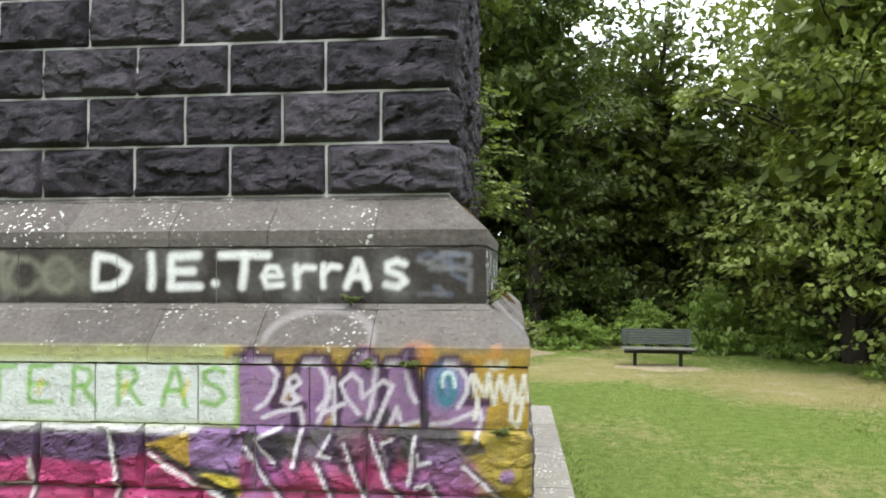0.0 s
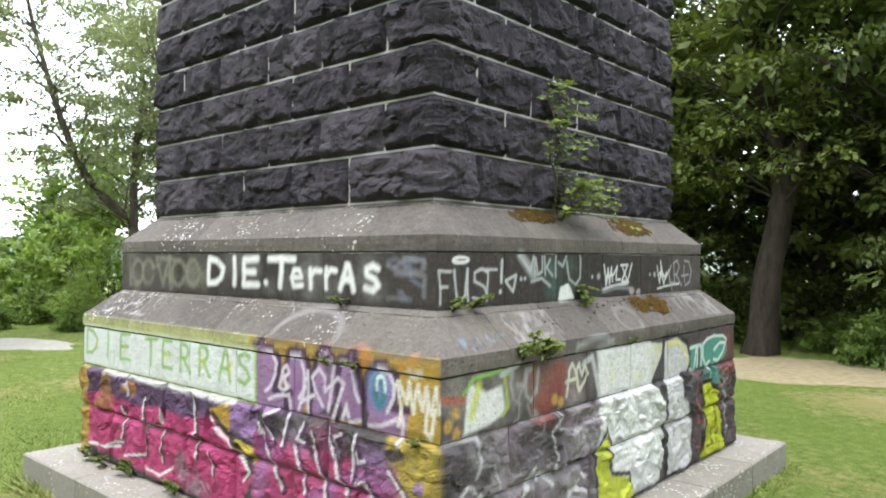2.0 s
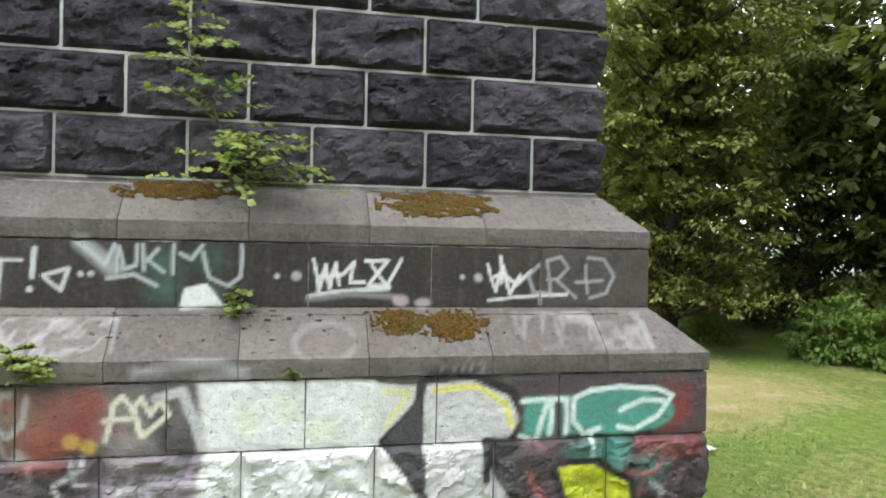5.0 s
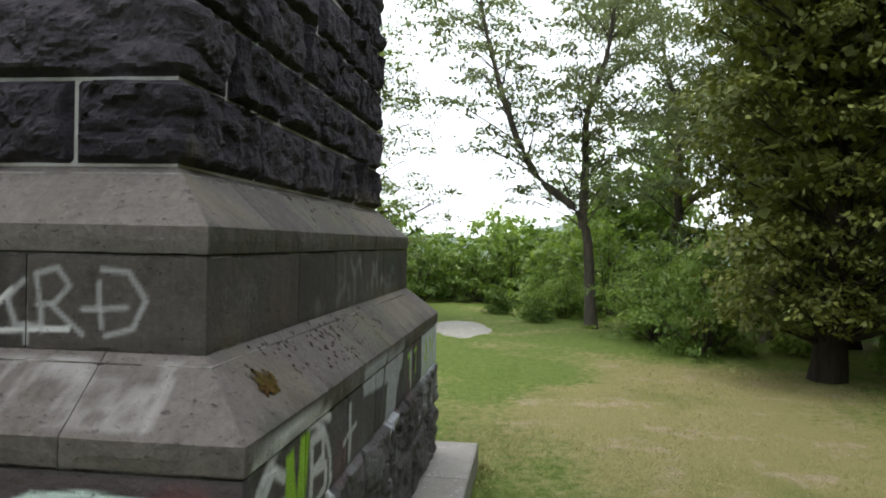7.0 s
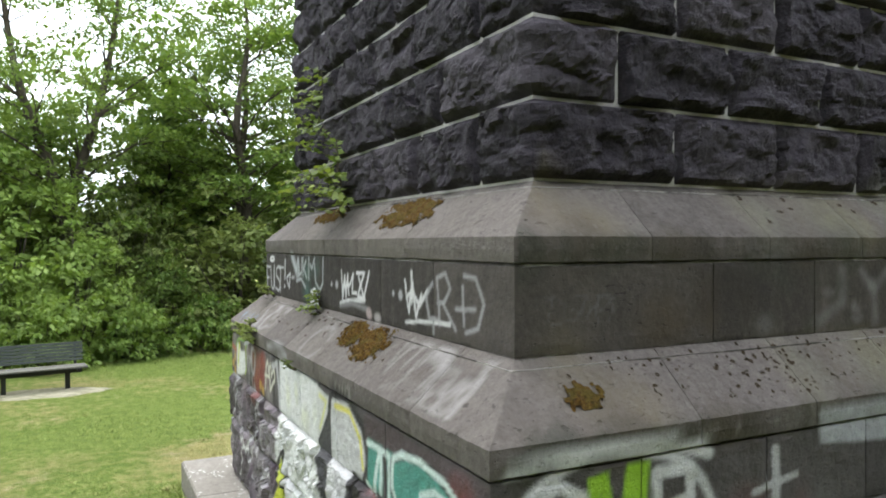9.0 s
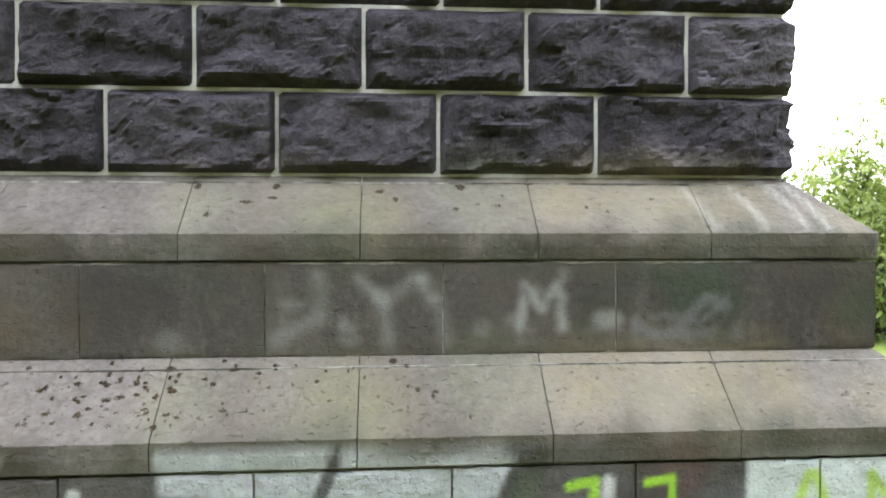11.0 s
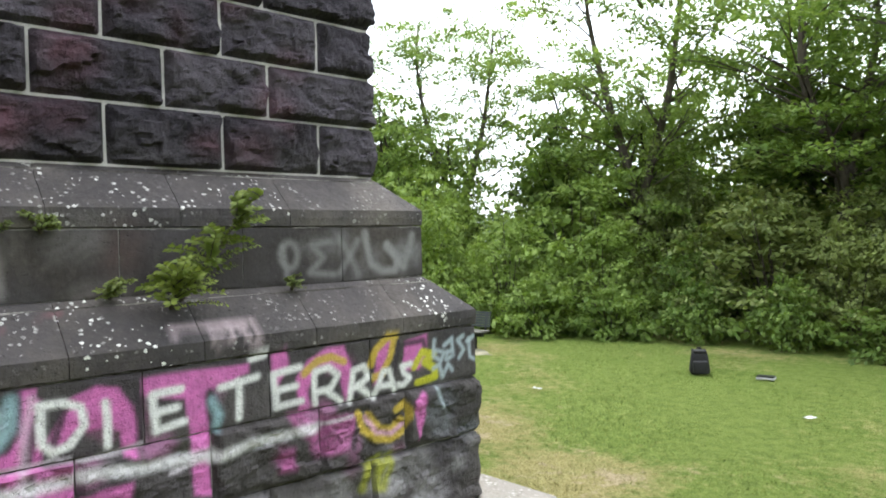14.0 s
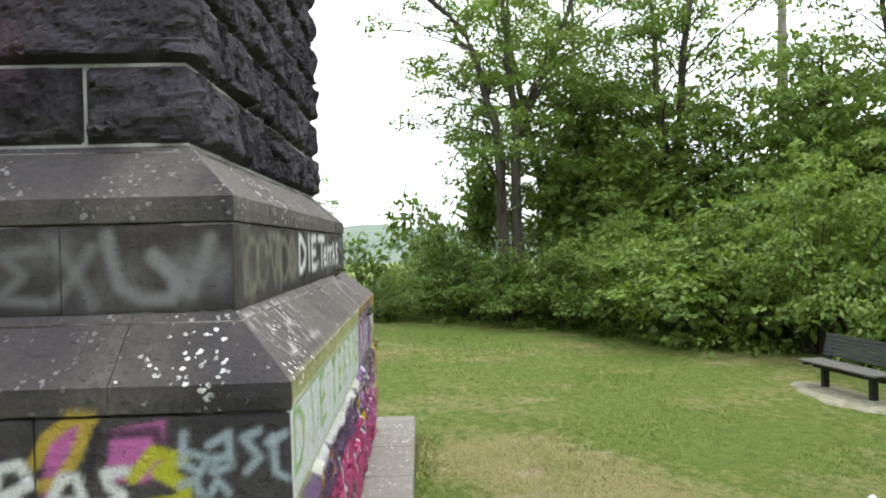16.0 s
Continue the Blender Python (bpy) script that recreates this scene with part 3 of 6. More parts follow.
for pts in ([(0.82, 1.95), (0.96, 1.94), (1.04, 1.85), (1.02, 1.74), (0.96, 1.64), (0.87, 1.58)],
            [(0.93, 1.52), (1.06, 1.57), (1.22, 1.59), (1.23, 1.47)],
            [(1.09, 1.65), (1.13, 1.81), (1.18, 1.84), (1.21, 1.78), (1.14, 1.72), (1.21, 1.66), (1.14, 1.62), (1.09, 1.65)],
            [(1.12, 1.78), (1.19, 1.65)],
            [(1.24, 1.92), (1.36, 1.92), (1.42, 1.82), (1.41, 1.66), (1.35, 1.58)],
            [(1.67, 1.96), (1.74, 1.98), (1.80, 1.90), (1.79, 1.72), (1.74, 1.53)],
            [(1.89, 1.92), (2.03, 1.97)],
            [(2.02, 1.87), (2.05, 1.73), (2.10, 1.65)],
            [(1.67, 1.56), (1.57, 1.67), (1.53, 1.78), (1.62, 1.86), (1.70, 1.80), (1.70, 1.68), (1.86, 1.81), (1.93, 1.77), (1.83, 1.55), (1.80, 1.47)],
            [(1.34, 1.47), (1.40, 1.59), (1.47, 1.82), (1.48, 1.48)],
            [(1.39, 1.56), (1.55, 1.63)],
            [(1.91, 1.49), (1.96, 1.61), (1.98, 1.51)],
            [(2.33, 1.93), (2.44, 1.91), (2.50, 1.83), (2.49, 1.73), (2.42, 1.62)],
            [(2.21, 1.48), (2.35, 1.50), (2.58, 1.60), (2.60, 1.54), (2.56, 1.38)],
            [(1.99, 1.47), (2.11, 1.50)]):
    stroke(0, pts, (0.66, 0.60, 0.69), 0.017, 0.010, 0.95)
for pts in ([(1.07, 1.45), (0.86, 1.35), (1.02, 1.17)],
            [(1.44, 1.39), (1.36, 1.24), (1.44, 1.22)],
            [(1.93, 1.38), (1.84, 1.34), (1.88, 1.18)],
            [(0.78, 1.29), (1.06, 0.91), (1.14, 0.77)],
            [(1.22, 1.42), (1.16, 1.15)],
            [(1.33, 1.18), (1.45, 0.90), (1.46, 0.80)],
            [(1.55, 1.33), (1.66, 1.05), (1.74, 0.82)],
            [(1.76, 1.40), (1.88, 1.06), (2.02, 0.85)],
            [(2.09, 1.39), (2.04, 1.04)],
            [(2.11, 1.26), (2.11, 1.18), (2.20, 1.21)],
            [(2.10, 1.02), (2.18, 1.04), (2.29, 0.87)],
            [(2.46, 1.19), (2.62, 1.06), (2.73, 0.91)]):
    stroke(0, [(u + 0.035, z - 0.01) for u, z in pts], PLUM, 0.03, 0.014, 0.85)
    stroke(0, pts, (0.68, 0.64, 0.69), 0.014, 0.008, 0.95)
for pts in ([(2.55, 1.86), (2.63, 1.71), (2.65, 1.87), (2.69, 1.65), (2.73, 1.85), (2.78, 1.68), (2.81, 1.84), (2.86, 1.66), (2.90, 1.85), (2.94, 1.68)],
            [(2.83, 1.72), (2.80, 1.53), (2.85, 1.48), (2.90, 1.69)],
            [(2.53, 1.86), (2.57, 1.67), (2.55, 1.54)],
            [(2.64, 1.94), (2.70, 1.97), (2.76, 1.92), (2.68, 1.91), (2.64, 1.94)]):
    stroke(0, pts, (0.70, 0.68, 0.60), 0.017, 0.010, 0.95)
oval(0, 2.78, 1.12, 0.05, 0.05, PURPLE, 0.02)
# white panel and green letters
rect(0, -2.93, 0.72, 1.455, 1.955, (0.66, 0.70, 0.68), 0.012, 1, 0.06)
stroke(0, [(-2.94, 1.46), (0.72, 1.455)], (0.44, 0.56, 0.16), 0.016, 0.02, 0.7)
stroke(0, [(-2.92, 1.95), (0.72, 1.95)], (0.52, 0.60, 0.10), 0.02, 0.03, 0.7)
stroke(0, [(0.71, 1.95), (0.72, 1.46)], (0.30, 0.5, 0.08), 0.02, 0.02, 0.8)
stroke(0, [(-2.3, 1.43), (-1.0, 1.42), (0.4, 1.42)], WHITE, 0.03, 0.03, 0.6)
write(0, "DIETERRAS", [(-2.84, -2.55), (-2.32, -2.2), (-1.95, -1.72), (-1.34, -1.1), (-0.98, -0.78), (-0.6, -0.42), (-0.24, -0.06), (0.13, 0.32), (0.43, 0.62)], 1.60, 1.89, GREEN, 0.021, 0.014, 0.85)
for u in (-2.6, -1.85, -0.9, -0.2, 0.3):
    stroke(0, [(u, 1.68), (u + 0.03, 1.78)], YELLOW, 0.02, 0.02, 0.6)

# face 1: grimy tags, white shapes, teal piece
smears(1, -2.95, -0.6, 0.4, 1.45, 60, [GRIME, (0.28, 0.25, 0.27), (0.13, 0.1, 0.13), (0.22, 0.16, 0.2), (0.33, 0.31, 0.32)], 31, 0.8, 0.26)
scrawl(1, -2.9, -0.7, 0.4, 1.45, 34, [SILVER, (0.06, 0.05, 0.06), (0.3, 0.24, 0.3), WHITE], 0.016, 32, 0.8, 0.012, 0.25)
smears(1, -2.95, -0.8, 1.46, 1.9, 24, [(0.2, 0.15, 0.14), (0.3, 0.27, 0.26), (0.2, 0.2, 0.16)], 33, 0.75, 0.22)
smears(1, -1.75, -1.2, 1.48, 1.88, 9, [RUST, (0.3, 0.07, 0.04)], 34, 0.85, 0.2)
stroke(1, [(-2.95, 1.76), (-2.68, 1.74)], (0.4, 0.1, 0.05), 0.03, 0.02, 0.8)
for u, z in ((-2.86, 1.57), (-2.77, 1.65), (-2.76, 1.50), (-1.35, 1.52), (-1.45, 1.56)):
    oval(1, u, z, 0.05, 0.05, (0.52, 0.32, 0.07), 0.02, 0.8)
area(1, [(-2.62, 1.86), (-2.68, 1.47), (-2.4, 1.5), (-2.17, 1.56), (-2.22, 1.78), (-2.4, 1.76)], WHITE, 0.02, 0.95, 0.12)
stroke(1, [(-2.68, 1.78), (-2.56, 1.88), (-2.22, 1.9), (-2.1, 1.84)], GREEN, 0.016)
stroke(1, [(-2.5, 1.82), (-2.54, 1.7), (-2.58, 1.6)], (0.55, 0.62, 0.05), 0.035, 0.03, 0.8)
stroke(1, [(-2.18, 1.84), (-2.14, 1.6), (-2.2, 1.55)], (0.35, 0.45, 0.08), 0.02)
stroke(1, [(-2.22, 1.86), (-1.98, 1.92)], SILVER, 0.022)
scrawl(1, -2.1, -1.7, 1.47, 1.86, 10, [SILVER, (0.35, 0.35, 0.36)], 0.018, 35, 0.7, 0.015)
for pts in ([(-1.25, 1.56), (-1.21, 1.78), (-1.15, 1.84), (-1.10, 1.77), (-1.04, 1.59)],
            [(-1.27, 1.68), (-1.09, 1.70)],
            [(-1.05, 1.62), (-1.08, 1.77), (-1.03, 1.83), (-0.98, 1.72), (-0.92, 1.81), (-0.87, 1.72), (-1.02, 1.59)],):
    stroke(1, pts, (0.62, 0.61, 0.50), 0.018, 0.010, 0.9)
stroke(1, [(-0.95, 1.82), (-0.8, 1.86), (-0.72, 1.66), (-0.68, 1.48)], SILVER, 0.03, 0.015)
area(1, [(-0.72, 1.92), (-0.66, 1.5), (-0.74, 1.0), (-0.62, 0.5), (-0.1, 0.42), (0.5, 0.4), (0.46, 0.9), (0.48, 1.5), (0.44, 1.9)], WHITE, 0.03, 1, 0.18)
smears(1, -0.6, 0.4, 0.5, 1.4, 14, [(0.5, 0.5, 0.53), (0.33, 0.33, 0.36)], 36, 0.45, 0.16, 0.05)
smears(1, -0.45, 0.4, 1.55, 1.88, 6, [(0.7, 0.75, 0.35)], 37, 0.4, 0.13, 0.06)
area(1, [(0.43, 1.89), (0.76, 1.86), (0.72, 1.76), (0.46, 1.48), (0.62, 1.30), (0.78, 1.12), (0.62, 0.4), (0.42, 0.4)], (0.62, 0.63, 0.60), 0.012, 1, 0.15)
stroke(1, [(0.5, 1.83), (0.68, 1.82), (0.52, 1.6)], (0.66, 0.66, 0.2), 0.018, 0.015, 0.8)
area(1, [(0.77, 1.86), (1.1, 1.88), (1.38, 1.78), (1.48, 1.6), (1.38, 1.46), (1.2, 1.48), (1.3, 1.2), (1.5, 0.9), (1.45, 0.42), (0.8, 0.4)], (0.60, 0.60, 0.60), 0.012, 1, 0.25)
stroke(1, [(0.85, 1.82), (1.15, 1.84), (1.36, 1.72), (1.42, 1.56)], (0.68, 0.62, 0.12), 0.02)
for pts in ([(0.76, 1.87), (0.74, 1.7), (0.5, 1.48), (0.66, 1.3), (0.78, 1.1), (0.7, 0.8), (0.78, 0.4)], [(0.8, 1.9), (1.15, 1.92), (1.42, 1.8), (1.52, 1.6), (1.42, 1.44), (1.22, 1.45), (1.22, 1.2)], [(1.24, 1.3), (1.46, 1.28), (1.4, 1.1)]):
    stroke(1, pts, BLACK, 0.034)
area(1, [(0.76, 1.80), (0.5, 1.48), (0.78, 1.12)], (0.05, 0.05, 0.055), 0.012, 1, 0.1)
smears(1, 0.9, 1.45, 0.45, 1.35, 14, [(0.34, 0.33, 0.36), (0.75, 0.75, 0.76)], 38, 0.6, 0.14, 0.04)
rect(1, 1.45, 2.95, 0.4, 1.9, (0.07, 0.045, 0.05), 0.03, 0.75, 0.3)
smears(1, 2.3, 2.92, 1.1, 1.88, 10, [(0.26, 0.02, 0.025), RUST], 39, 0.8, 0.16)
for u0, u1, z0, z1 in ((1.5, 1.72, 1.48, 1.76), (1.78, 1.94, 1.48, 1.76)):
    rect(1, u0, u1, z0, z1, TEAL, 0.02, 1, 0.15)
oval(1, 2.25, 1.63, 0.42, 0.17, TEAL, 0.02, 1, 20, 0.2)
ring(1, 2.25, 1.63, 0.44, 0.19, BLACK, 0.026, 30, 300)
for pts in ([(1.49, 1.73), (1.68, 1.74), (1.63, 1.61), (1.60, 1.47)],
            [(1.48, 1.49), (1.55, 1.46)],
            [(1.70, 1.74), (1.82, 1.73), (1.81, 1.49)],
            [(1.70, 1.73), (1.69, 1.49)],
            [(2.00, 1.79), (1.88, 1.74), (1.86, 1.57), (1.95, 1.48), (2.08, 1.52)],
            [(2.00, 1.79), (2.24, 1.82), (2.53, 1.79), (2.65, 1.74), (2.53, 1.59), (2.35, 1.50), (2.23, 1.53)],
            [(2.25, 1.65), (2.41, 1.71), (2.57, 1.70)],
            [(2.01, 1.47), (2.02, 1.33)],):
    stroke(1, pts, (0.62, 0.74, 0.70), 0.02, 0.010, 0.95)
smears(1, 1.9, 2.5, 1.2, 1.4, 6, [TEAL, (0.05, 0.2, 0.17)], 40, 0.8, 0.18)
scrawl(1, 1.5, 2.9, 0.5, 1.45, 16, [BLACK, SILVER, (0.3, 0.1, 0.1)], 0.018, 41, 0.8, 0.012)
area(1, [(1.72, 1.25), (2.0, 1.28), (2.3, 1.12), (2.35, 0.8), (2.5, 0.36), (1.75, 0.36), (1.85, 0.8)], LIME, 0.015, 1, 0.1)
stroke(1, [(1.7, 1.25), (1.85, 0.85), (1.74, 0.4)], BLACK, 0.03)
stroke(1, [(1.75, 1.28), (2.05, 1.3), (2.32, 1.14), (2.38, 0.8), (2.52, 0.4)], BLACK, 0.026)
scrawl(1, 1.9, 2.3, 0.5, 1.1, 6, [(0.05, 0.06, 0.01)], 0.018, 42, 0.9)
area(1, [(-0.78, 0.36), (-0.72, 0.95), (-0.52, 1.12), (-0.48, 0.7), (-0.1, 0.6), (-0.05, 0.36)], LIME, 0.015, 1, 0.1)
stroke(1, [(-0.8, 0.4), (-0.76, 0.95), (-0.54, 1.15), (-0.45, 0.7), (-0.1, 0.64), (-0.02, 0.36)], BLACK, 0.022)
# band tags of face 1
GREY_TAG = (0.50, 0.51, 0.50)
write(1, "FUST", [(-2.58, -2.44), (-2.4, -2.24), (-2.19, -1.97), (-2.1, -1.84)], 2.42, 2.68, GREY_TAG, 0.0125, 0.01, 0.95)
ring(1, -2.33, 2.755, 0.09, 0.022, WHITE, 0.014, 0, 360)
stroke(1, [(-1.76, 2.76), (-1.78, 2.57)], GREY_TAG, 0.018)
oval(1, -1.79, 2.49, 0.022, 0.022, GREY_TAG, 0.01)
stroke(1, [(-1.72, 2.58), (-1.56, 2.63), (-1.61, 2.48), (-1.72, 2.58)], GREY_TAG, 0.014)
for u in (-1.49, -1.43, -0.22, 1.11):
    oval(1, u, 2.59, 0.020, 0.020, SILVER, 0.01)
for u in (-0.09, 1.24):
    oval(1, u, 2.59, 0.034, 0.034, SILVER, 0.014, 0.85)
smears(1, -1.0, -0.35, 2.45, 2.78, 6, [(0.05, 0.14, 0.11)], 43, 0.6, 0.16)
stroke(1, [(-1.5, 2.8), (-1.3, 2.62)], (0.36, 0.38, 0.38), 0.05, 0.03, 0.7)
for pts in ([(-1.53, 2.81), (-1.35, 2.65), (-1.29, 2.79), (-1.27, 2.61)],
            [(-1.26, 2.77), (-1.23, 2.62), (-1.15, 2.65), (-1.14, 2.79)],
            [(-1.10, 2.80), (-1.10, 2.62)],
            [(-1.00, 2.77), (-1.07, 2.69), (-0.97, 2.61)],
            [(-0.90, 2.80), (-0.91, 2.60)],
            [(-0.86, 2.74), (-0.79, 2.70), (-0.73, 2.79)],
            [(-0.72, 2.74), (-0.68, 2.57), (-0.56, 2.51), (-0.47, 2.58), (-0.47, 2.81)],
            [(-1.33, 2.56), (-1.16, 2.59), (-1.01, 2.52)],):
    stroke(1, pts, (0.42, 0.45, 0.45), 0.0135, 0.012, 0.9)
area(1, [(-0.84, 2.50), (-0.70, 2.53), (-0.58, 2.37), (-0.86, 2.37)], WHITE, 0.01, 0.95)
for pts in ([(0.03, 2.71), (0.06, 2.49), (0.11, 2.67), (0.13, 2.50), (0.18, 2.68), (0.20, 2.52)],
            [(0.07, 2.58), (0.23, 2.60), (0.31, 2.69), (0.28, 2.54), (0.39, 2.55)],
            [(0.39, 2.70), (0.56, 2.71), (0.42, 2.53), (0.58, 2.53)],
            [(0.44, 2.67), (0.56, 2.53), (0.66, 2.72)],
            [(-0.00, 2.45), (0.23, 2.48), (0.58, 2.51)],
            [(1.31, 2.69), (1.38, 2.49), (1.43, 2.68), (1.49, 2.47), (1.56, 2.61)],
            [(1.35, 2.59), (1.43, 2.63), (1.54, 2.54), (1.64, 2.64)],
            [(1.41, 2.75), (1.43, 2.56)],
            [(1.32, 2.42), (1.56, 2.45), (1.93, 2.46)],):
    stroke(1, pts, (0.64, 0.64, 0.63), 0.0135, 0.007, 0.95)
for pts in ([(1.80, 2.45), (1.77, 2.72), (1.88, 2.75), (1.95, 2.67), (1.86, 2.58), (1.77, 2.57)],
            [(1.84, 2.57), (2.01, 2.44)],
            [(2.11, 2.75), (2.24, 2.74), (2.33, 2.61), (2.27, 2.48), (2.13, 2.44)],
            [(2.01, 2.56), (2.24, 2.58)],
            [(1.71, 2.69), (1.62, 2.60), (1.67, 2.48), (1.77, 2.47)],
            [(1.72, 2.48), (1.72, 2.39)],
            [(2.10, 2.69), (2.11, 2.48)],):
    stroke(1, pts, (0.36, 0.36, 0.36), 0.013, 0.011, 0.8)
stroke(1, [(0.0, 2.43), (0.3, 2.46), (0.62, 2.45)], (0.3, 0.3, 0.3), 0.02, 0.02, 0.6)
oval(1, 0.66, 2.42, 0.06, 0.045, (0.5, 0.4, 0.4), 0.02, 0.8)
oval(1, 0.82, 2.40, 0.06, 0.035, (0.45, 0.42, 0.4), 0.02, 0.8)
write(1, "KRAY", [(-2.62, -2.52), (-2.48, -2.38), (-2.32, -2.22), (-2.16, -2.02)], 2.10, 2.18, (0.16, 0.25, 0.33), 0.008, 0.006, 0.7)
scrawl(1, -1.95, -1.25, 2.1, 2.3, 14, [(0.36, 0.35, 0.35)], 0.012, 44, 0.7)
scrawl(1, 1.5, 2.5, 2.1, 2.32, 16, [(0.27, 0.26, 0.25)], 0.016, 45, 0.6, 0.014)
ring(1, 0.1, 2.15, 0.2, 0.12, (0.25, 0.24, 0.23), 0.02, 20, 340, 0.02, 0.55)
ring(1, -0.75, 1.95, 0.35, 0.08, SILVER, 0.03, 10, 170, 0.02, 0.6)
scrawl(1, 0.85, 1.2, 1.94, 2.03, 6, [(0.34, 0.33, 0.32)], 0.008, 46, 0.8, 0.006, 0.07)

# face 2: dark and dull, tags at the ends
for z0, z1 in ((2.06, 2.36), (2.96, 3.26)):
    smears(2, -2.6, 2.6, z0, z1, 26, [(0.15, 0.125, 0.06), (0.2, 0.17, 0.13), (0.09, 0.075, 0.05), (0.11, 0.12, 0.06)], 50, 0.6, 0.32, 0.12)
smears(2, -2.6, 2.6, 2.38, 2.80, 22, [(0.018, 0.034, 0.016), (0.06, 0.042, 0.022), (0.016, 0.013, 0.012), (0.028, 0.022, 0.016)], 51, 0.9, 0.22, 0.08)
# sooty upright cap edges, with their shade under an overhead sky painted in
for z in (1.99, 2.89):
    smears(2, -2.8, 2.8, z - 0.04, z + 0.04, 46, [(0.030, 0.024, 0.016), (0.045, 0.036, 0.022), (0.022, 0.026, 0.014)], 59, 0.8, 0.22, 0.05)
DULL = (0.19, 0.19, 0.18)
stroke(2, [(-0.42, 2.44), (-0.2, 2.55), (-0.2, 2.74)], DULL, 0.035, 0.04, 0.5)
stroke(2, [(0.0, 2.74), (0.12, 2.62), (0.14, 2.42)], DULL, 0.03, 0.04, 0.5)
stroke(2, [(0.12, 2.62), (0.28, 2.74), (0.4, 2.6), (0.42, 2.44)], DULL, 0.03, 0.04, 0.4)
letter(2, "M", 0.78, 1.0, 2.5, 2.70, (0.28, 0.28, 0.27), 0.024, 0.03, 0.65)
oval(2, 1.22, 2.53, 0.08, 0.05, DULL, 0.03, 0.8)
smears(2, -0.5, 1.3, 2.42, 2.76, 26, [(0.03, 0.036, 0.022), (0.045, 0.038, 0.03)], 57, 0.75, 0.085, 0.05)
smears(2, -0.4, 1.3, 2.42, 2.76, 16, [(0.26, 0.26, 0.25)], 58, 0.5, 0.06, 0.03)
oval(2, -0.9, 2.44, 0.07, 0.06, (0.12, 0.12, 0.11), 0.04, 0.6)
scrawl(2, 1.35, 1.9, 2.45, 2.65, 8, [(0.11, 0.11, 0.11)], 0.02, 52, 0.5, 0.02)
scrawl(2, -2.5, -2.0, 2.52, 2.66, 14, [(0.10, 0.10, 0.095)], 0.005, 53, 0.8, 0.004, 0.06)
scrawl(2, -2.7, -1.0, 1.95, 2.03, 26, [(0.2, 0.19, 0.17)], 0.006, 54, 0.6, 0.005, 0.08)
smears(2, -2.95, 2.95, 0.36, 1.42, 60, [(0.2, 0.2, 0.2), (0.34, 0.34, 0.33), (0.1, 0.09, 0.09), (0.45, 0.45, 0.44)], 55, 0.6, 0.25)
smears(2, -2.9, 2.0, 1.45, 1.88, 18, [(0.12, 0.05, 0.05), (0.06, 0.09, 0.05), (0.1, 0.1, 0.1)], 56, 0.7, 0.22)
ring(2, -2.28, 1.55, 0.62, 0.42, (0.60, 0.61, 0.60), 0.026, -20, 200, 0.02)
stroke(2, [(-2.85, 1.95), (-2.4, 1.98), (-1.95, 1.96), (-1.7, 1.88)], (0.58, 0.59, 0.58), 0.034, 0.02)
letter(2, "G", -2.78, -2.45, 1.45, 1.85, (0.60, 0.61, 0.60), 0.03)
letter(2, "B", -2.02, -1.74, 1.45, 1.84, (0.60, 0.61, 0.60), 0.03)
area(2, [(-2.45, 1.86), (-2.32, 1.88), (-2.27, 1.6), (-2.2, 1.9), (-2.06, 1.9), (-2.12, 1.4), (-2.4, 1.4)], (0.27, 0.50, 0.02), 0.014, 1, 0.05)
letter(2, "I", -1.24, -1.16, 1.5, 1.84, SILVER, 0.03)
stroke(2, [(-1.36, 1.64), (-1.05, 1.68)], SILVER, 0.02)
area(2, [(-0.88, 2.02), (0.7, 1.98), (0.62, 1.78), (0.5, 1.75), (0.28, 1.36), (-0.15, 1.36), (0.0, 1.76), (-0.86, 1.82)], (0.42, 0.44, 0.46), 0.02, 0.9, 0.25)
stroke(2, [(-0.1, 1.98), (-0.2, 1.7), (-0.25, 1.5)], (0.05, 0.05, 0.05), 0.03)
stroke(2, [(0.66, 2.0), (0.9, 1.94), (0.95, 1.8)], (0.05, 0.05, 0.05), 0.02)
smears(2, 0.75, 1.7, 1.46, 1.88, 12, [(0.06, 0.1, 0.05), (0.1, 0.04, 0.05), (0.06, 0.09, 0.1)], 57, 0.8, 0.18)
letter(2, "I", 1.05, 1.2, 1.5, 1.84, SILVER, 0.028)
for u in (0.95, 1.3):
    stroke(2, [(u, 1.82), (u + 0.12, 1.84), (u + 0.1, 1.6)], (0.27, 0.5, 0.03), 0.022)
rect(2, 1.78, 2.95, 1.44, 1.92, (0.52, 0.57, 0.57), 0.02, 0.95, 0.15)
write(2, "AM", [(1.95, 2.2), (2.35, 2.65)], 1.5, 1.84, (0.36, 0.52, 0.10), 0.024)

for u in (2.28, 2.16, 1.95, 1.7):
    stroke(2, [(u - 0.02, 3.26), (u + 0.06, 3.12), (u + 0.1, 3.0)], (0.45, 0.43, 0.41), 0.014, 0.03, 0.4)
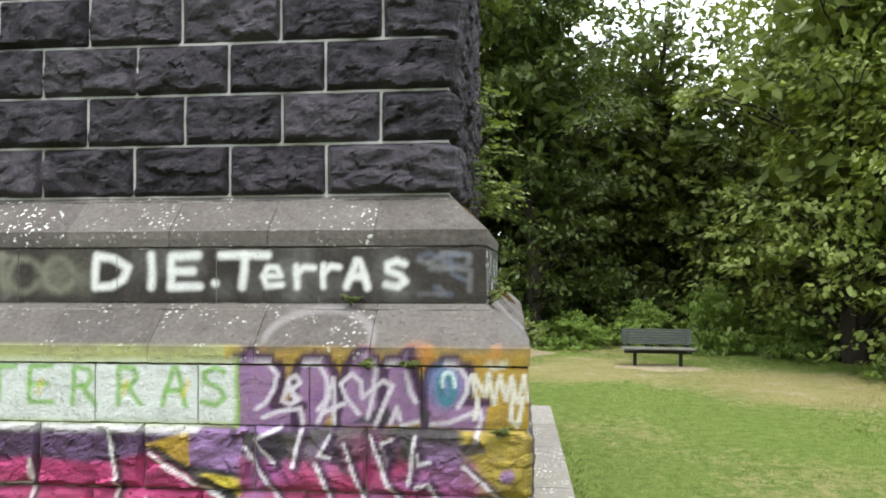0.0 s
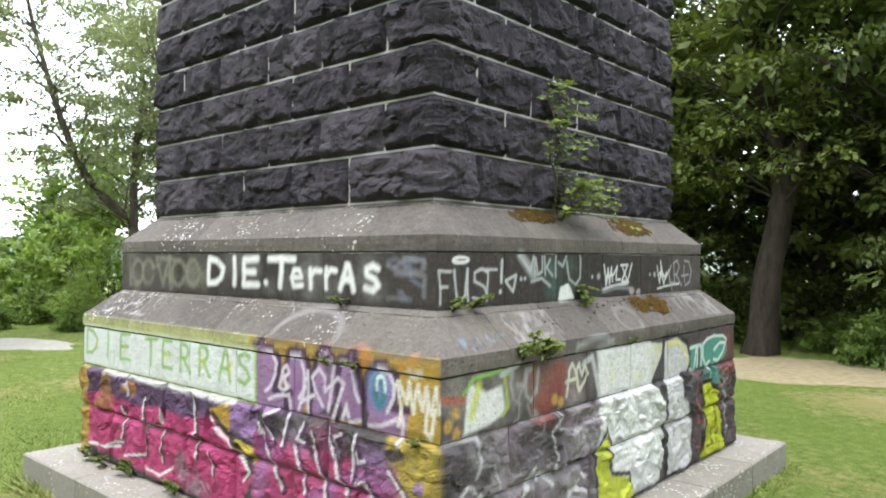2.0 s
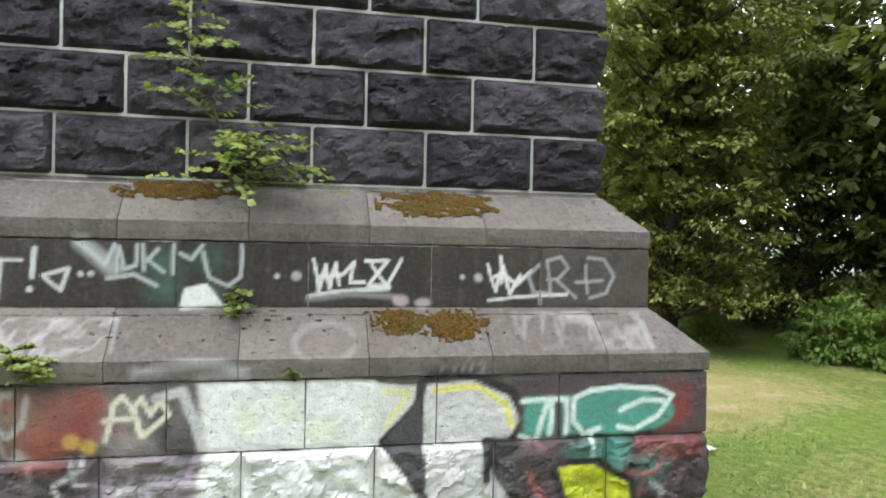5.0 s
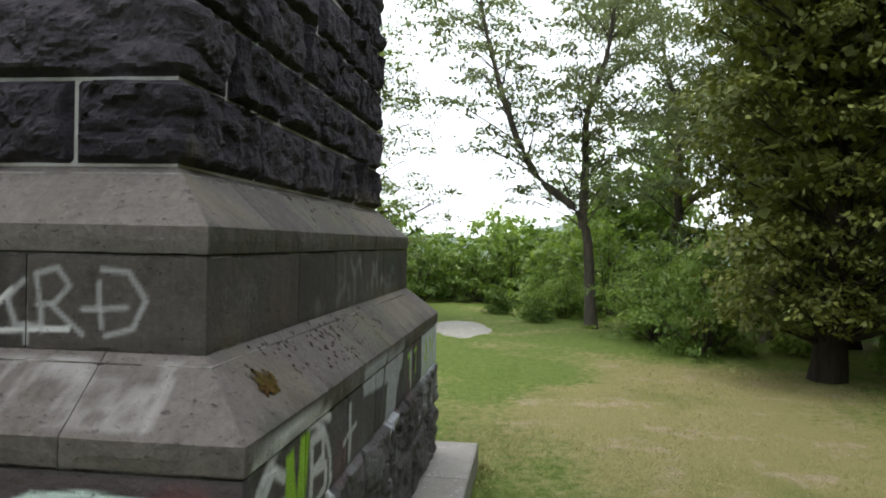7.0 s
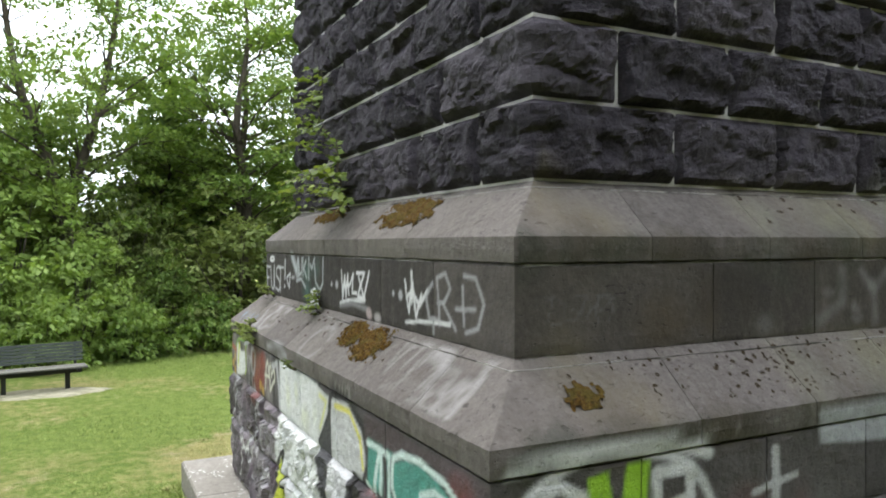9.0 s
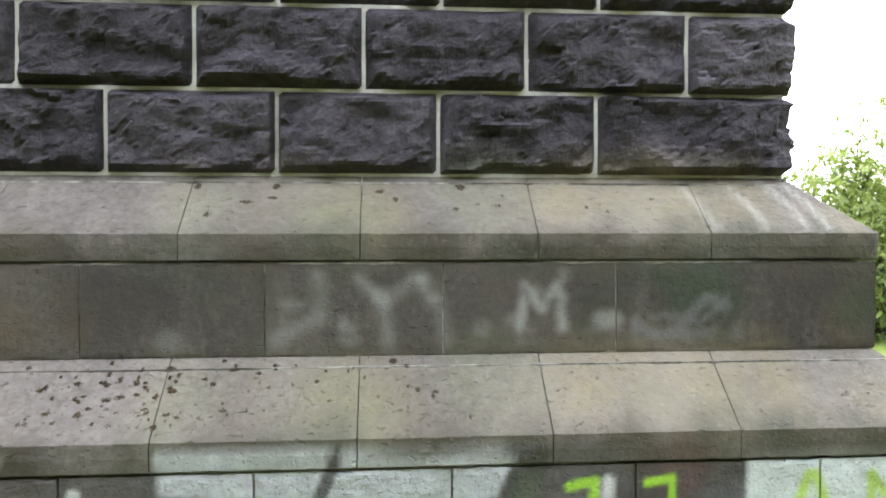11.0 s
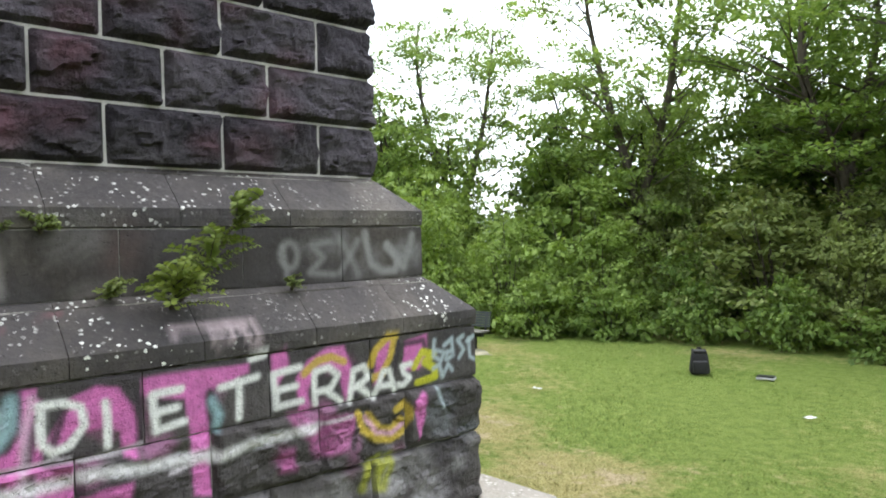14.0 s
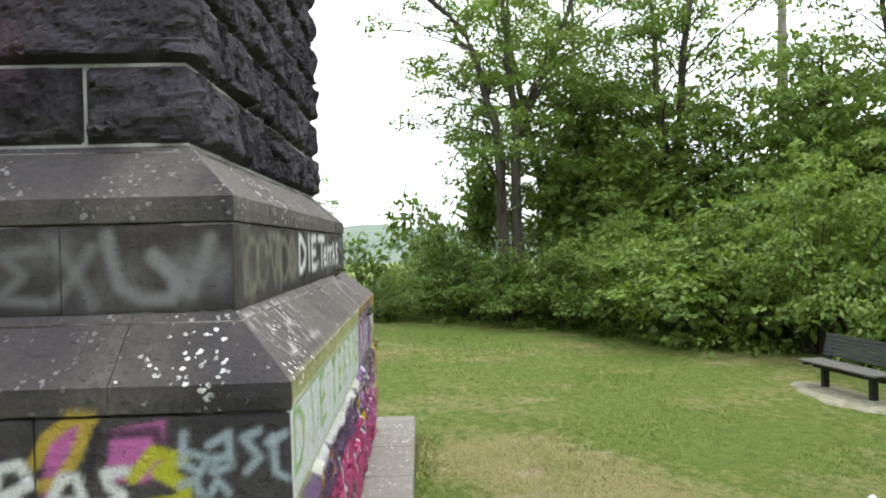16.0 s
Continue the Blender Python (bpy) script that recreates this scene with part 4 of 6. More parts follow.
# face 3: pink piece under white letters
# both cap courses smeared darker along the whole face
for z0, z1 in ((1.92, 2.37), (2.82, 3.27)):
    smears(3, -2.9, 2.9, z0, z1, 70, [(0.028, 0.025, 0.026), (0.045, 0.04, 0.041)], 60, 0.8, 0.45, 0.12)
smears(3, -2.9, 2.9, 0.36, 1.9, 50, [(0.025, 0.022, 0.025), (0.06, 0.05, 0.055), (0.04, 0.03, 0.04)], 61, 0.7, 0.35)
for pts in ([(-1.78, 1.85), (-1.67, 1.83), (-1.64, 1.68), (-1.59, 1.57), (-1.50, 1.60), (-1.43, 1.85), (-1.30, 1.82), (-1.30, 1.41), (-1.77, 1.58)],
            [(-1.07, 1.84), (-0.98, 1.82), (-0.94, 1.66), (-0.85, 1.52), (-0.74, 1.56), (-0.69, 1.83), (-0.59, 1.83), (-0.60, 1.42), (-0.88, 1.41), (-1.07, 1.42)],
            [(-2.14, 1.77), (-2.01, 1.75), (-1.97, 1.67), (-2.00, 1.65), (-2.14, 1.70)]):
    area(3, pts, PINK, 0.018, 0.95, 0.12)
area(3, [(-0.94, 1.81), (-0.92, 1.65), (-0.85, 1.55), (-0.75, 1.61), (-0.71, 1.80)], (0.30, 0.36, 0.37), 0.03, 0.85, 0.3)
stroke(3, [(-1.41, 1.84), (-1.46, 1.62), (-1.53, 1.49)], WHITE, 0.022)
stroke(3, [(-1.83, 1.83), (-1.83, 1.59)], (0.02, 0.015, 0.02), 0.03, 0.015, 0.9)
scrawl(3, -2.85, -1.2, 0.6, 1.4, 12, [WHITE, (0.05, 0.04, 0.05), (0.3, 0.3, 0.32)], 0.018, 62, 0.7, 0.015, 0.22)
rect(3, -2.92, -2.62, 1.3, 1.88, (0.5, 0.52, 0.5), 0.03, 0.8, 0.3)
smears(3, 0.3, 2.9, 0.42, 0.98, 26, [(0.3, 0.29, 0.29), (0.45, 0.44, 0.45)], 65, 0.65, 0.14)
smears(3, 2.3, 2.9, 1.0, 1.45, 8, [(0.2, 0.22, 0.24), (0.1, 0.09, 0.1)], 64, 0.6, 0.14)
for pts in ([(-0.88, 1.54), (-0.74, 1.59), (-0.71, 1.68), (-0.70, 1.90), (-0.61, 1.90), (-0.62, 1.80), (-0.67, 1.61), (-0.71, 1.21), (-0.78, 1.22), (-0.76, 1.47), (-0.88, 1.48)],
            [(-0.44, 1.81), (-0.28, 1.87), (-0.15, 1.84), (-0.07, 1.71), (-0.04, 1.52), (-0.06, 1.38), (-0.13, 1.42), (-0.15, 1.57), (-0.24, 1.61), (-0.41, 1.61), (-0.54, 1.50), (-0.56, 1.59)],
            [(-0.63, 1.43), (-0.42, 1.43), (-0.43, 1.15), (-0.64, 1.20)],
            [(-0.39, 1.22), (-0.25, 1.25), (-0.10, 1.25), (-0.10, 1.09), (-0.39, 1.15)],
            [(-0.01, 1.87), (0.72, 1.87), (0.72, 1.81), (0.40, 1.71), (0.42, 1.45), (0.41, 1.03), (0.27, 1.06), (0.27, 1.47), (0.25, 1.69), (-0.01, 1.76)],
            [(0.88, 1.90), (1.00, 1.92), (1.02, 1.80), (0.90, 1.63)],
            [(1.09, 1.45), (1.08, 1.71), (1.18, 1.82), (1.36, 1.90), (1.52, 1.90), (1.58, 1.73), (1.60, 1.52), (1.52, 1.47), (1.46, 1.71), (1.35, 1.77), (1.23, 1.72), (1.18, 1.58), (1.18, 1.44)],
            [(1.78, 1.54), (1.83, 1.84), (1.99, 1.89), (1.93, 1.70), (1.84, 1.54)],
            [(2.09, 1.63), (2.12, 1.86), (2.37, 1.90), (2.36, 1.70), (2.27, 1.61)],
            [(2.18, 1.36), (2.23, 1.02), (2.32, 1.23), (2.30, 1.42)],):
    area(3, pts, PINK, 0.018, 0.95, 0.22)
for pts in ([(1.16, 1.16), (1.12, 1.38), (1.25, 1.39), (1.43, 1.38), (1.62, 1.35), (1.56, 1.11), (1.37, 1.08), (1.20, 1.10)],
            [(0.91, 1.22), (1.02, 1.21), (1.03, 1.05), (0.91, 1.06)],
            [(1.00, 1.46), (1.17, 1.45), (1.18, 1.33), (1.02, 1.35)],):
    area(3, pts, (0.42, 0.09, 0.28), 0.035, 0.75, 0.5)
smears(3, -1.2, 2.3, 0.9, 1.86, 26, [(0.62, 0.22, 0.47), (0.34, 0.07, 0.22), (0.05, 0.04, 0.05)], 68, 0.55, 0.13, 0.05)
for pts in ([(-0.71, 1.91), (-0.71, 1.67), (-0.77, 1.58), (-0.88, 1.57)],
            [(-0.59, 1.80), (-0.65, 1.57), (-0.67, 1.48)],
            [(-0.53, 1.56), (-0.47, 1.77)],
            [(-0.03, 1.77), (-0.03, 1.50)],
            [(0.42, 1.71), (0.43, 1.45)],
            [(1.61, 1.73), (1.61, 1.47)],
            [(2.12, 1.84), (2.33, 1.85), (2.35, 1.72)],
            [(1.78, 1.82), (1.74, 1.55)],
            [(2.05, 1.88), (2.01, 1.65)],
            [(1.63, 1.33), (1.55, 1.11)],):
    stroke(3, pts, (0.02, 0.015, 0.02), 0.026, 0.016, 0.85)
for pts in ([(-0.74, 1.85), (-0.74, 1.70), (-0.82, 1.60)],
            [(0.44, 1.65), (0.49, 1.55), (0.46, 1.47)],
            [(-0.87, 1.87), (-0.81, 1.76)],):
    stroke(3, pts, (0.26, 0.42, 0.46), 0.034, 0.03, 0.85)
for pts in ([(1.15, 1.73), (1.27, 1.81), (1.40, 1.83), (1.51, 1.78)],
            [(1.76, 1.71), (1.81, 1.82), (1.93, 1.91), (2.03, 1.91)],
            [(1.78, 1.60), (1.87, 1.62), (1.95, 1.74), (1.99, 1.86)],
            [(1.62, 1.35), (1.66, 1.22), (1.78, 1.12), (1.93, 1.09), (2.08, 1.15), (2.15, 1.28), (2.08, 1.37), (1.98, 1.32)],
            [(1.71, 1.32), (1.80, 1.19), (1.94, 1.16), (2.04, 1.23)],):
    stroke(3, pts, (0.52, 0.37, 0.04), 0.032, 0.014, 0.9)
for pts in ([(1.68, 1.31), (1.78, 1.17), (1.93, 1.13), (2.07, 1.19)],):
    stroke(3, pts, (0.62, 0.34, 0.46), 0.02, 0.014, 0.9)
for pts in ([(2.22, 1.64), (2.31, 1.75), (2.43, 1.71), (2.33, 1.66), (2.44, 1.59), (2.45, 1.52), (2.25, 1.50)],):
    stroke(3, pts, (0.50, 0.50, 0.02), 0.034, 0.012, 0.95)
for pts in ([(1.64, 0.76), (1.68, 0.91), (1.80, 0.96), (1.78, 0.73)],
            [(1.81, 0.86), (1.92, 0.96), (1.89, 0.83), (1.83, 0.72)],):
    stroke(3, pts, (0.34, 0.36, 0.02), 0.034, 0.03, 0.8)
for pts in ([(2.45, 1.83), (2.43, 1.69), (2.51, 1.64), (2.55, 1.71), (2.45, 1.74)],
            [(2.56, 1.77), (2.65, 1.82), (2.66, 1.67), (2.57, 1.64), (2.59, 1.71), (2.66, 1.71)],
            [(2.79, 1.83), (2.72, 1.80), (2.80, 1.71), (2.73, 1.64)],
            [(2.86, 1.80), (2.88, 1.64), (2.94, 1.61)],
            [(2.93, 1.82), (2.84, 1.78)],
            [(2.43, 1.59), (2.49, 1.61), (2.53, 1.50), (2.59, 1.60), (2.64, 1.54)],
            [(2.43, 1.42), (2.51, 1.25)],):
    stroke(3, pts, (0.40, 0.48, 0.52), 0.02, 0.014, 0.85)
for pts in ([(-0.89, 1.33), (-0.72, 1.34), (-0.51, 1.33), (-0.29, 1.35), (-0.00, 1.32), (0.27, 1.31), (0.42, 1.30)],
            [(0.42, 1.27), (0.68, 1.31), (1.00, 1.32), (1.25, 1.32)],):
    stroke(3, pts, (0.68, 0.67, 0.68), 0.036, 0.03, 0.9)
for pts in ([(-0.42, 1.43), (-0.20, 1.45), (-0.02, 1.47)],
            [(-0.88, 1.47), (-0.69, 1.46), (-0.45, 1.46)],
            [(0.13, 1.24), (0.29, 1.27)],
            [(1.00, 1.32), (1.34, 1.34), (1.56, 1.34)],):
    stroke(3, pts, (0.58, 0.54, 0.57), 0.014, 0.012, 0.75)
for pts in ([(-0.60, 1.78), (-0.59, 1.57), (-0.54, 1.51), (-0.44, 1.54), (-0.36, 1.64), (-0.38, 1.75), (-0.47, 1.79), (-0.61, 1.79)],
            [(-0.23, 1.76), (-0.22, 1.50)],
            [(0.22, 1.76), (0.05, 1.76), (0.06, 1.52), (0.24, 1.55)],
            [(0.06, 1.64), (0.20, 1.65)],
            [(0.50, 1.73), (0.78, 1.77)],
            [(0.64, 1.76), (0.64, 1.51)],
            [(1.11, 1.78), (0.90, 1.76), (0.91, 1.52), (1.12, 1.53)],
            [(0.91, 1.64), (1.08, 1.65)],
            [(1.24, 1.49), (1.24, 1.73), (1.37, 1.75), (1.45, 1.68), (1.39, 1.59), (1.25, 1.58)],
            [(1.35, 1.58), (1.48, 1.48)],
            [(1.56, 1.46), (1.59, 1.69), (1.69, 1.71), (1.73, 1.61), (1.61, 1.56)],
            [(1.64, 1.56), (1.74, 1.47)],
            [(1.78, 1.45), (1.88, 1.64), (1.95, 1.64), (1.99, 1.47)],
            [(1.82, 1.52), (1.97, 1.52)],
            [(2.18, 1.67), (2.09, 1.66), (2.11, 1.60), (2.17, 1.56), (2.09, 1.50), (2.04, 1.51)],
            [(0.74, 1.90), (0.83, 1.91)],):
    stroke(3, pts, WHITE, 0.026, 0.016, 1)
stroke(3, [(-0.64, 1.84), (-0.68, 1.61), (-0.70, 1.38)], (0.6, 0.5, 0.58), 0.02, 0.03, 0.7)
TAG_GREY = (0.22, 0.22, 0.215)
ring(3, 1.25, 2.60, 0.08, 0.10, TAG_GREY, 0.026, -100, 230, 0.03, 0.6)
stroke(3, [(1.2, 2.66), (1.22, 2.42)], TAG_GREY, 0.026, 0.03, 0.6)
stroke(3, [(1.62, 2.70), (1.46, 2.68), (1.56, 2.57), (1.44, 2.46), (1.66, 2.43)], TAG_GREY, 0.026, 0.03, 0.65)
stroke(3, [(1.72, 2.72), (1.9, 2.42)], TAG_GREY, 0.028, 0.03, 0.6)
stroke(3, [(1.9, 2.70), (1.72, 2.44)], TAG_GREY, 0.028, 0.03, 0.6)
stroke(3, [(1.98, 2.76), (2.04, 2.5), (2.16, 2.44), (2.3, 2.44), (2.36, 2.55), (2.22, 2.66)], (0.27, 0.27, 0.265), 0.034, 0.03, 0.75)
stroke(3, [(2.22, 2.66), (2.40, 2.46), (2.50, 2.74)], (0.27, 0.27, 0.265), 0.03, 0.03, 0.7)
smears(3, 1.4, 2.55, 2.4, 2.76, 12, [(0.2, 0.2, 0.2)], 67, 0.5, 0.16)
smears(3, -1.5, 0.2, 2.38, 2.78, 16, [(0.18, 0.17, 0.16), (0.11, 0.06, 0.05)], 68, 0.5, 0.2)
for u in (-1.3, -1.0, -0.75):
    stroke(3, [(u, 2.78), (u + 0.03, 2.42)], (0.24, 0.23, 0.22), 0.035, 0.03, 0.6)
scrawl(3, -2.4, -1.7, 2.45, 2.75, 8, [(0.13, 0.12, 0.2)], 0.016, 69, 0.6, 0.02)
scrawl(3, 0.2, 0.8, 1.95, 2.15, 7, [(0.4, 0.32, 0.34)], 0.02, 70, 0.7, 0.015)
scrawl(3, -1.2, -0.4, 2.1, 2.3, 5, [(0.2, 0.06, 0.08)], 0.014, 71, 0.5, 0.015)
smears(3, -2.2, 1.6, 3.3, 5.0, 26, [(0.11, 0.02, 0.035), (0.13, 0.03, 0.05)], 72, 0.45, 0.22, 0.12)


def spray(fa, uu, zs):
    """Colour and cover of the paint and smears at points of the faces."""
    n = len(fa)
    rgb, cover = np.zeros((n, 3)), np.zeros(n)
    corner = np.abs(fa - np.round(fa)) > 0.2
    face = (np.floor(fa).astype(int)) % 4
    u = np.where(corner, 2.95, uu)
    for k in np.unique(face):
        idx = np.nonzero(face == k)[0]
        x, z = u[idx], zs[idx]
        x0, x1, z0, z1 = x.min(), x.max(), z.min(), z.max()
        wob = 0.007 * np.sin(8 * x + 3 * k) + 0.004 * np.sin(19 * z + 7 * x)
        for kind, p, colour, r, soft, alpha, box in LAYERS[k]:
            if box[0] > x1 or box[1] < x0 or box[2] > z1 or box[3] < z0:
                continue
            closed = kind == "area"
            a, b = p[:-1], p[1:]
            if closed:
                a, b = p, np.roll(p, -1, axis=0)
            px, pz = (x + wob)[:, None], (z + wob * 0.6)[:, None]
            d = b - a
            t = np.clip(((px - a[:, 0]) * d[:, 0] + (pz - a[:, 1]) * d[:, 1]) / (np.sum(d * d, axis=1) + 1e-9), 0, 1)
            dist = np.sqrt((px - a[:, 0] - t * d[:, 0]) ** 2 + (pz - a[:, 1] - t * d[:, 1]) ** 2).min(axis=1)
            if closed:
                cross = ((a[:, 1] > pz) != (b[:, 1] > pz)) & (px < a[:, 0] + (pz - a[:, 1]) * d[:, 0] / np.where(np.abs(d[:, 1]) < 1e-9, 1e-9, d[:, 1]))
                inside = cross.sum(axis=1) % 2 == 1
                s = smooth_step(0.5 + np.where(inside, dist, -dist) / (2 * soft))
                if r:
                    s = s * (1 - r * (0.5 + 0.5 * np.sin(19 * x + 5 * np.sin(13 * z)) * np.sin(27 * z + 4 * np.sin(11 * x))))
            else:
                s = smooth_step((r + soft - dist) / (2 * soft))
            s = s * alpha
            rgb[idx] = rgb[idx] * (1 - s[:, None]) + np.array(colour) * s[:, None]
            cover[idx] = cover[idx] * (1 - s) + s
    out = np.zeros((n, 4))
    out[:, :3] = rgb / np.maximum(cover, 1e-4)[:, None]
    out[:, 3] = cover
    return out


def bare(fa, uu, zs):
    return np.zeros((len(fa), 4))


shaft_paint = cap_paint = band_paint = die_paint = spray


tower = thing("tower", "square stone tower with dark rock-faced shaft on graffiti-covered stepped base", "tower")

# shaft: courses of rock-faced blocks with pale mortar joints
TOP_COURSE = 22
shaft = core("shaft", H_SHAFT + 0.001, Z_SHAFT - 0.05, Z_SHAFT + TOP_COURSE * COURSE, MORTAR, tower)
tagged(shaft, "dark basalt ashlar shaft with pale mortar joints")
FIVE = [-1.290, -0.440, 0.413, 1.268]
SIX = [-1.740, -0.872, -0.006, 0.866, 1.738]
random.seed(4)
for c in range(8):
    rows, step = (22, 0.022) if c < 5 else (10, 0.05)
    z0 = Z_SHAFT + c * COURSE
    pattern = (FIVE, SIX) if c % 2 == 0 else (SIX, FIVE)
    joints = [[j + random.uniform(-0.02, 0.02) for j in pattern[f % 2]] for f in range(4)]
    ring_stones("stone_block", shaft, joints, H_SHAFT, upright(H_SHAFT, z0, z0 + COURSE, rows, 0.018, 0.05), SHAFT, step, 0.018, bulge=0.12, paint=shaft_paint)
upper = []
for c in range(8, TOP_COURSE):
    z0 = Z_SHAFT + c * COURSE
    pattern = (FIVE, SIX) if c % 2 == 0 else (SIX, FIVE)
    for f in range(4):
        js, nxt = pattern[f % 2], pattern[(f + 1) % 2]
        for a, b in zip(js, js[1:]):
            upper.append((columns(f, a, b, H_SHAFT, 0.2, 0.016), z0, c + f))
        upper.append((columns(f, js[-1], None, H_SHAFT, 0.2, 0.016, nxt[0]), z0, c + f))
bm = bmesh.new()
for cols, z0, sd in upper:
    me = stone_mesh("tmp", cols, upright(H_SHAFT, z0, z0 + COURSE, 3, 0.016, 0.05), SHAFT, 0.085, sd, spray)
    bm.from_mesh(me)
    bpy.data.meshes.remove(me)
tagged(part("upper_masonry", bm_mesh("upper_masonry", bm, SHAFT), shaft), kind="stuff")
part("coping", box_mesh("coping", (4.9, 4.9, 0.3), CAP, (0, 0, Z_SHAFT + TOP_COURSE * COURSE + 0.151), 0.04), tower)


def cap_profile(h_in, z_top, h_out, z_edge, z_low, rows=9):
    slope = [(h_out + (h_in - h_out) * i / rows, z_edge + (z_top - z_edge) * i / rows, 1) for i in range(rows + 1)]
    face = [(h_out - 0.09, z_low, 0), (h_out - 0.004, z_low, 1), (h_out, z_low + 0.006, 1), (h_out, (z_low + z_edge) / 2, 1), (h_out, z_edge - 0.008, 1)]
    return face + slope + [(h_in - 0.12, z_top, 0)]


def shifted(js, amount, spread=0.05):
    return [j + amount + random.uniform(-spread, spread) for j in js]


# upper sloping course and its band
core("cornice_core", H_BAND - 0.11, Z_FASCIA, Z_CAP2 + 0.01, JOINT, tower)
cornice = part("upper_cornice", box_mesh("upper_cornice", (2 * H_SHAFT + 0.1, 2 * H_SHAFT + 0.1, 0.2), JOINT, (0, 0, Z_SHAFT - 0.14)), tower, "sloping basalt capstones spotted with pale lichen")
caps = [shifted(js, 0, 0.02) for js in (SIX, FIVE, SIX, FIVE)]
ring_stones("cap_stone", cornice, caps, H_BAND, cap_profile(H_SHAFT - 0.01, Z_SHAFT + 0.002, H_BAND, Z_CAP2, Z_FASCIA + 0.009), CAP, 0.03, 0.005, bulge=0.014, chip=0.016, paint=cap_paint, lichens=(0.8, 0.03, 0.02, 0.45))
band = core("band", H_BAND - 0.013, Z_BAND - 0.02, Z_FASCIA + 0.004, JOINT, tower)
tagged(band, "soot-dark band course with sprayed white lettering")
bands = [shifted(js, 0, 0.02) for js in (FIVE, SIX, FIVE, SIX)]
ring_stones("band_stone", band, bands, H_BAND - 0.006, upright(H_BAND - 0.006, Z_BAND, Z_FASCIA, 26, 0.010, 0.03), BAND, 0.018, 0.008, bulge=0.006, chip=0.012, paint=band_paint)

# lower sloping course and pedestal
core("cornice_core", H_DIE - 0.11, Z_DIE, Z_CAP1 + 0.01, JOINT, tower)
cornice2 = part("lower_cornice", box_mesh("lower_cornice", (2 * H_BAND + 0.1, 2 * H_BAND + 0.1, 0.2), JOINT, (0, 0, Z_BAND - 0.14)), tower, "sloping basalt capstones with lichen and worn paint")
caps2 = [shifted(js, 0, 0.02) for js in (SIX, [-2.12] + FIVE + [2.13], SIX, [-2.07] + FIVE + [2.12])]
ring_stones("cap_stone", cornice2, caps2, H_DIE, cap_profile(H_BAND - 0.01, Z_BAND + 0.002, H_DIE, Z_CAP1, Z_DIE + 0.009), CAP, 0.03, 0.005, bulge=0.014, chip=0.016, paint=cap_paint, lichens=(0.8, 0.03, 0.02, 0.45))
pedestal = core("pedestal", H_DIE - 0.028, Z_SLAB - 0.02, Z_DIE + 0.004, JOINT, tower)
tagged(pedestal, "pedestal courses covered in layered colourful graffiti")
DIE_Z = (Z_SLAB, 0.955, 1.455, Z_DIE)
for c in range(3):
    wide = ([-2.12] + FIVE + [2.12], SIX)
    joints = [shifted(wide[(f + c) % 2], 0, 0.03) for f in range(4)]
    top = c == 2
    h = H_DIE - 0.012 if top else H_DIE - 0.02
    ring_stones("pedestal_stone", pedestal, joints, h, upright(h, DIE_Z[c], DIE_Z[c + 1], 28, 0.010, 0.035), DIE, 0.0195, 0.010, bulge=0.010 if top else 0.085, chip=0.010, paint=die_paint)

# plinth of long slabs
plinth = part("plinth", box_mesh("plinth", (2 * H_SLAB - 0.1, 2 * H_SLAB - 0.1, 0.44), JOINT, (0, 0, 0.10)), tower, "low plinth of worn pale stone slabs")
plinth_prof = [(H_DIE - 0.2, -0.12, 0), (H_SLAB, -0.12, 1), (H_SLAB, 0.15, 1), (H_SLAB, Z_SLAB - 0.02, 1), (H_SLAB - 0.02, Z_SLAB, 1), (H_DIE + 0.2, Z_SLAB, 1), (H_DIE - 0.2, Z_SLAB, 0)]
ring_stones("plinth_slab", plinth, [shifted([-2.0, -0.6, 0.8, 2.0], 0, 0.2) for _ in range(4)], H_SLAB, plinth_prof, SLAB, 0.3, 0.012, paint=bare, lichens=(0.5, 0.5, 0.5, 0.5))

# ---- ground ----
def ground_mesh():
    ring = [0, 3, 6, 9, 12, 15, 18, 22, 27, 34, 45, 70, 120, 250, 600, 1500]
    seg = 96
    verts, faces = [(0, 0, 0)], []
    for r in ring[1:]:
        for i in range(seg):
            a = 2 * math.pi * i / seg
            x, y = r * math.cos(a), r * math.sin(a)
            z = 0.05 * noise.noise(Vector((x * 0.12, y * 0.12, 0))) if 4 < r < 60 else 0
            z -= 0.02 * max(0, r - 26) if r < 300 else 0
            if r >= 300:
                z = -8
            verts.append((x, y, z))
    for i in range(seg):
        faces.append((0, 1 + i, 1 + (i + 1) % seg))
    for k in range(len(ring) - 2):
        for i in range(seg):
            a, b = 1 + k * seg + i, 1 + k * seg + (i + 1) % seg
            faces.append((a, a + seg, b + seg, b))
    return mesh_of("ground", verts, faces, LAWN, True)


tagged(new("ground", ground_mesh()), "mown lawn with dry patches round the tower", "lawn", kind="structure")


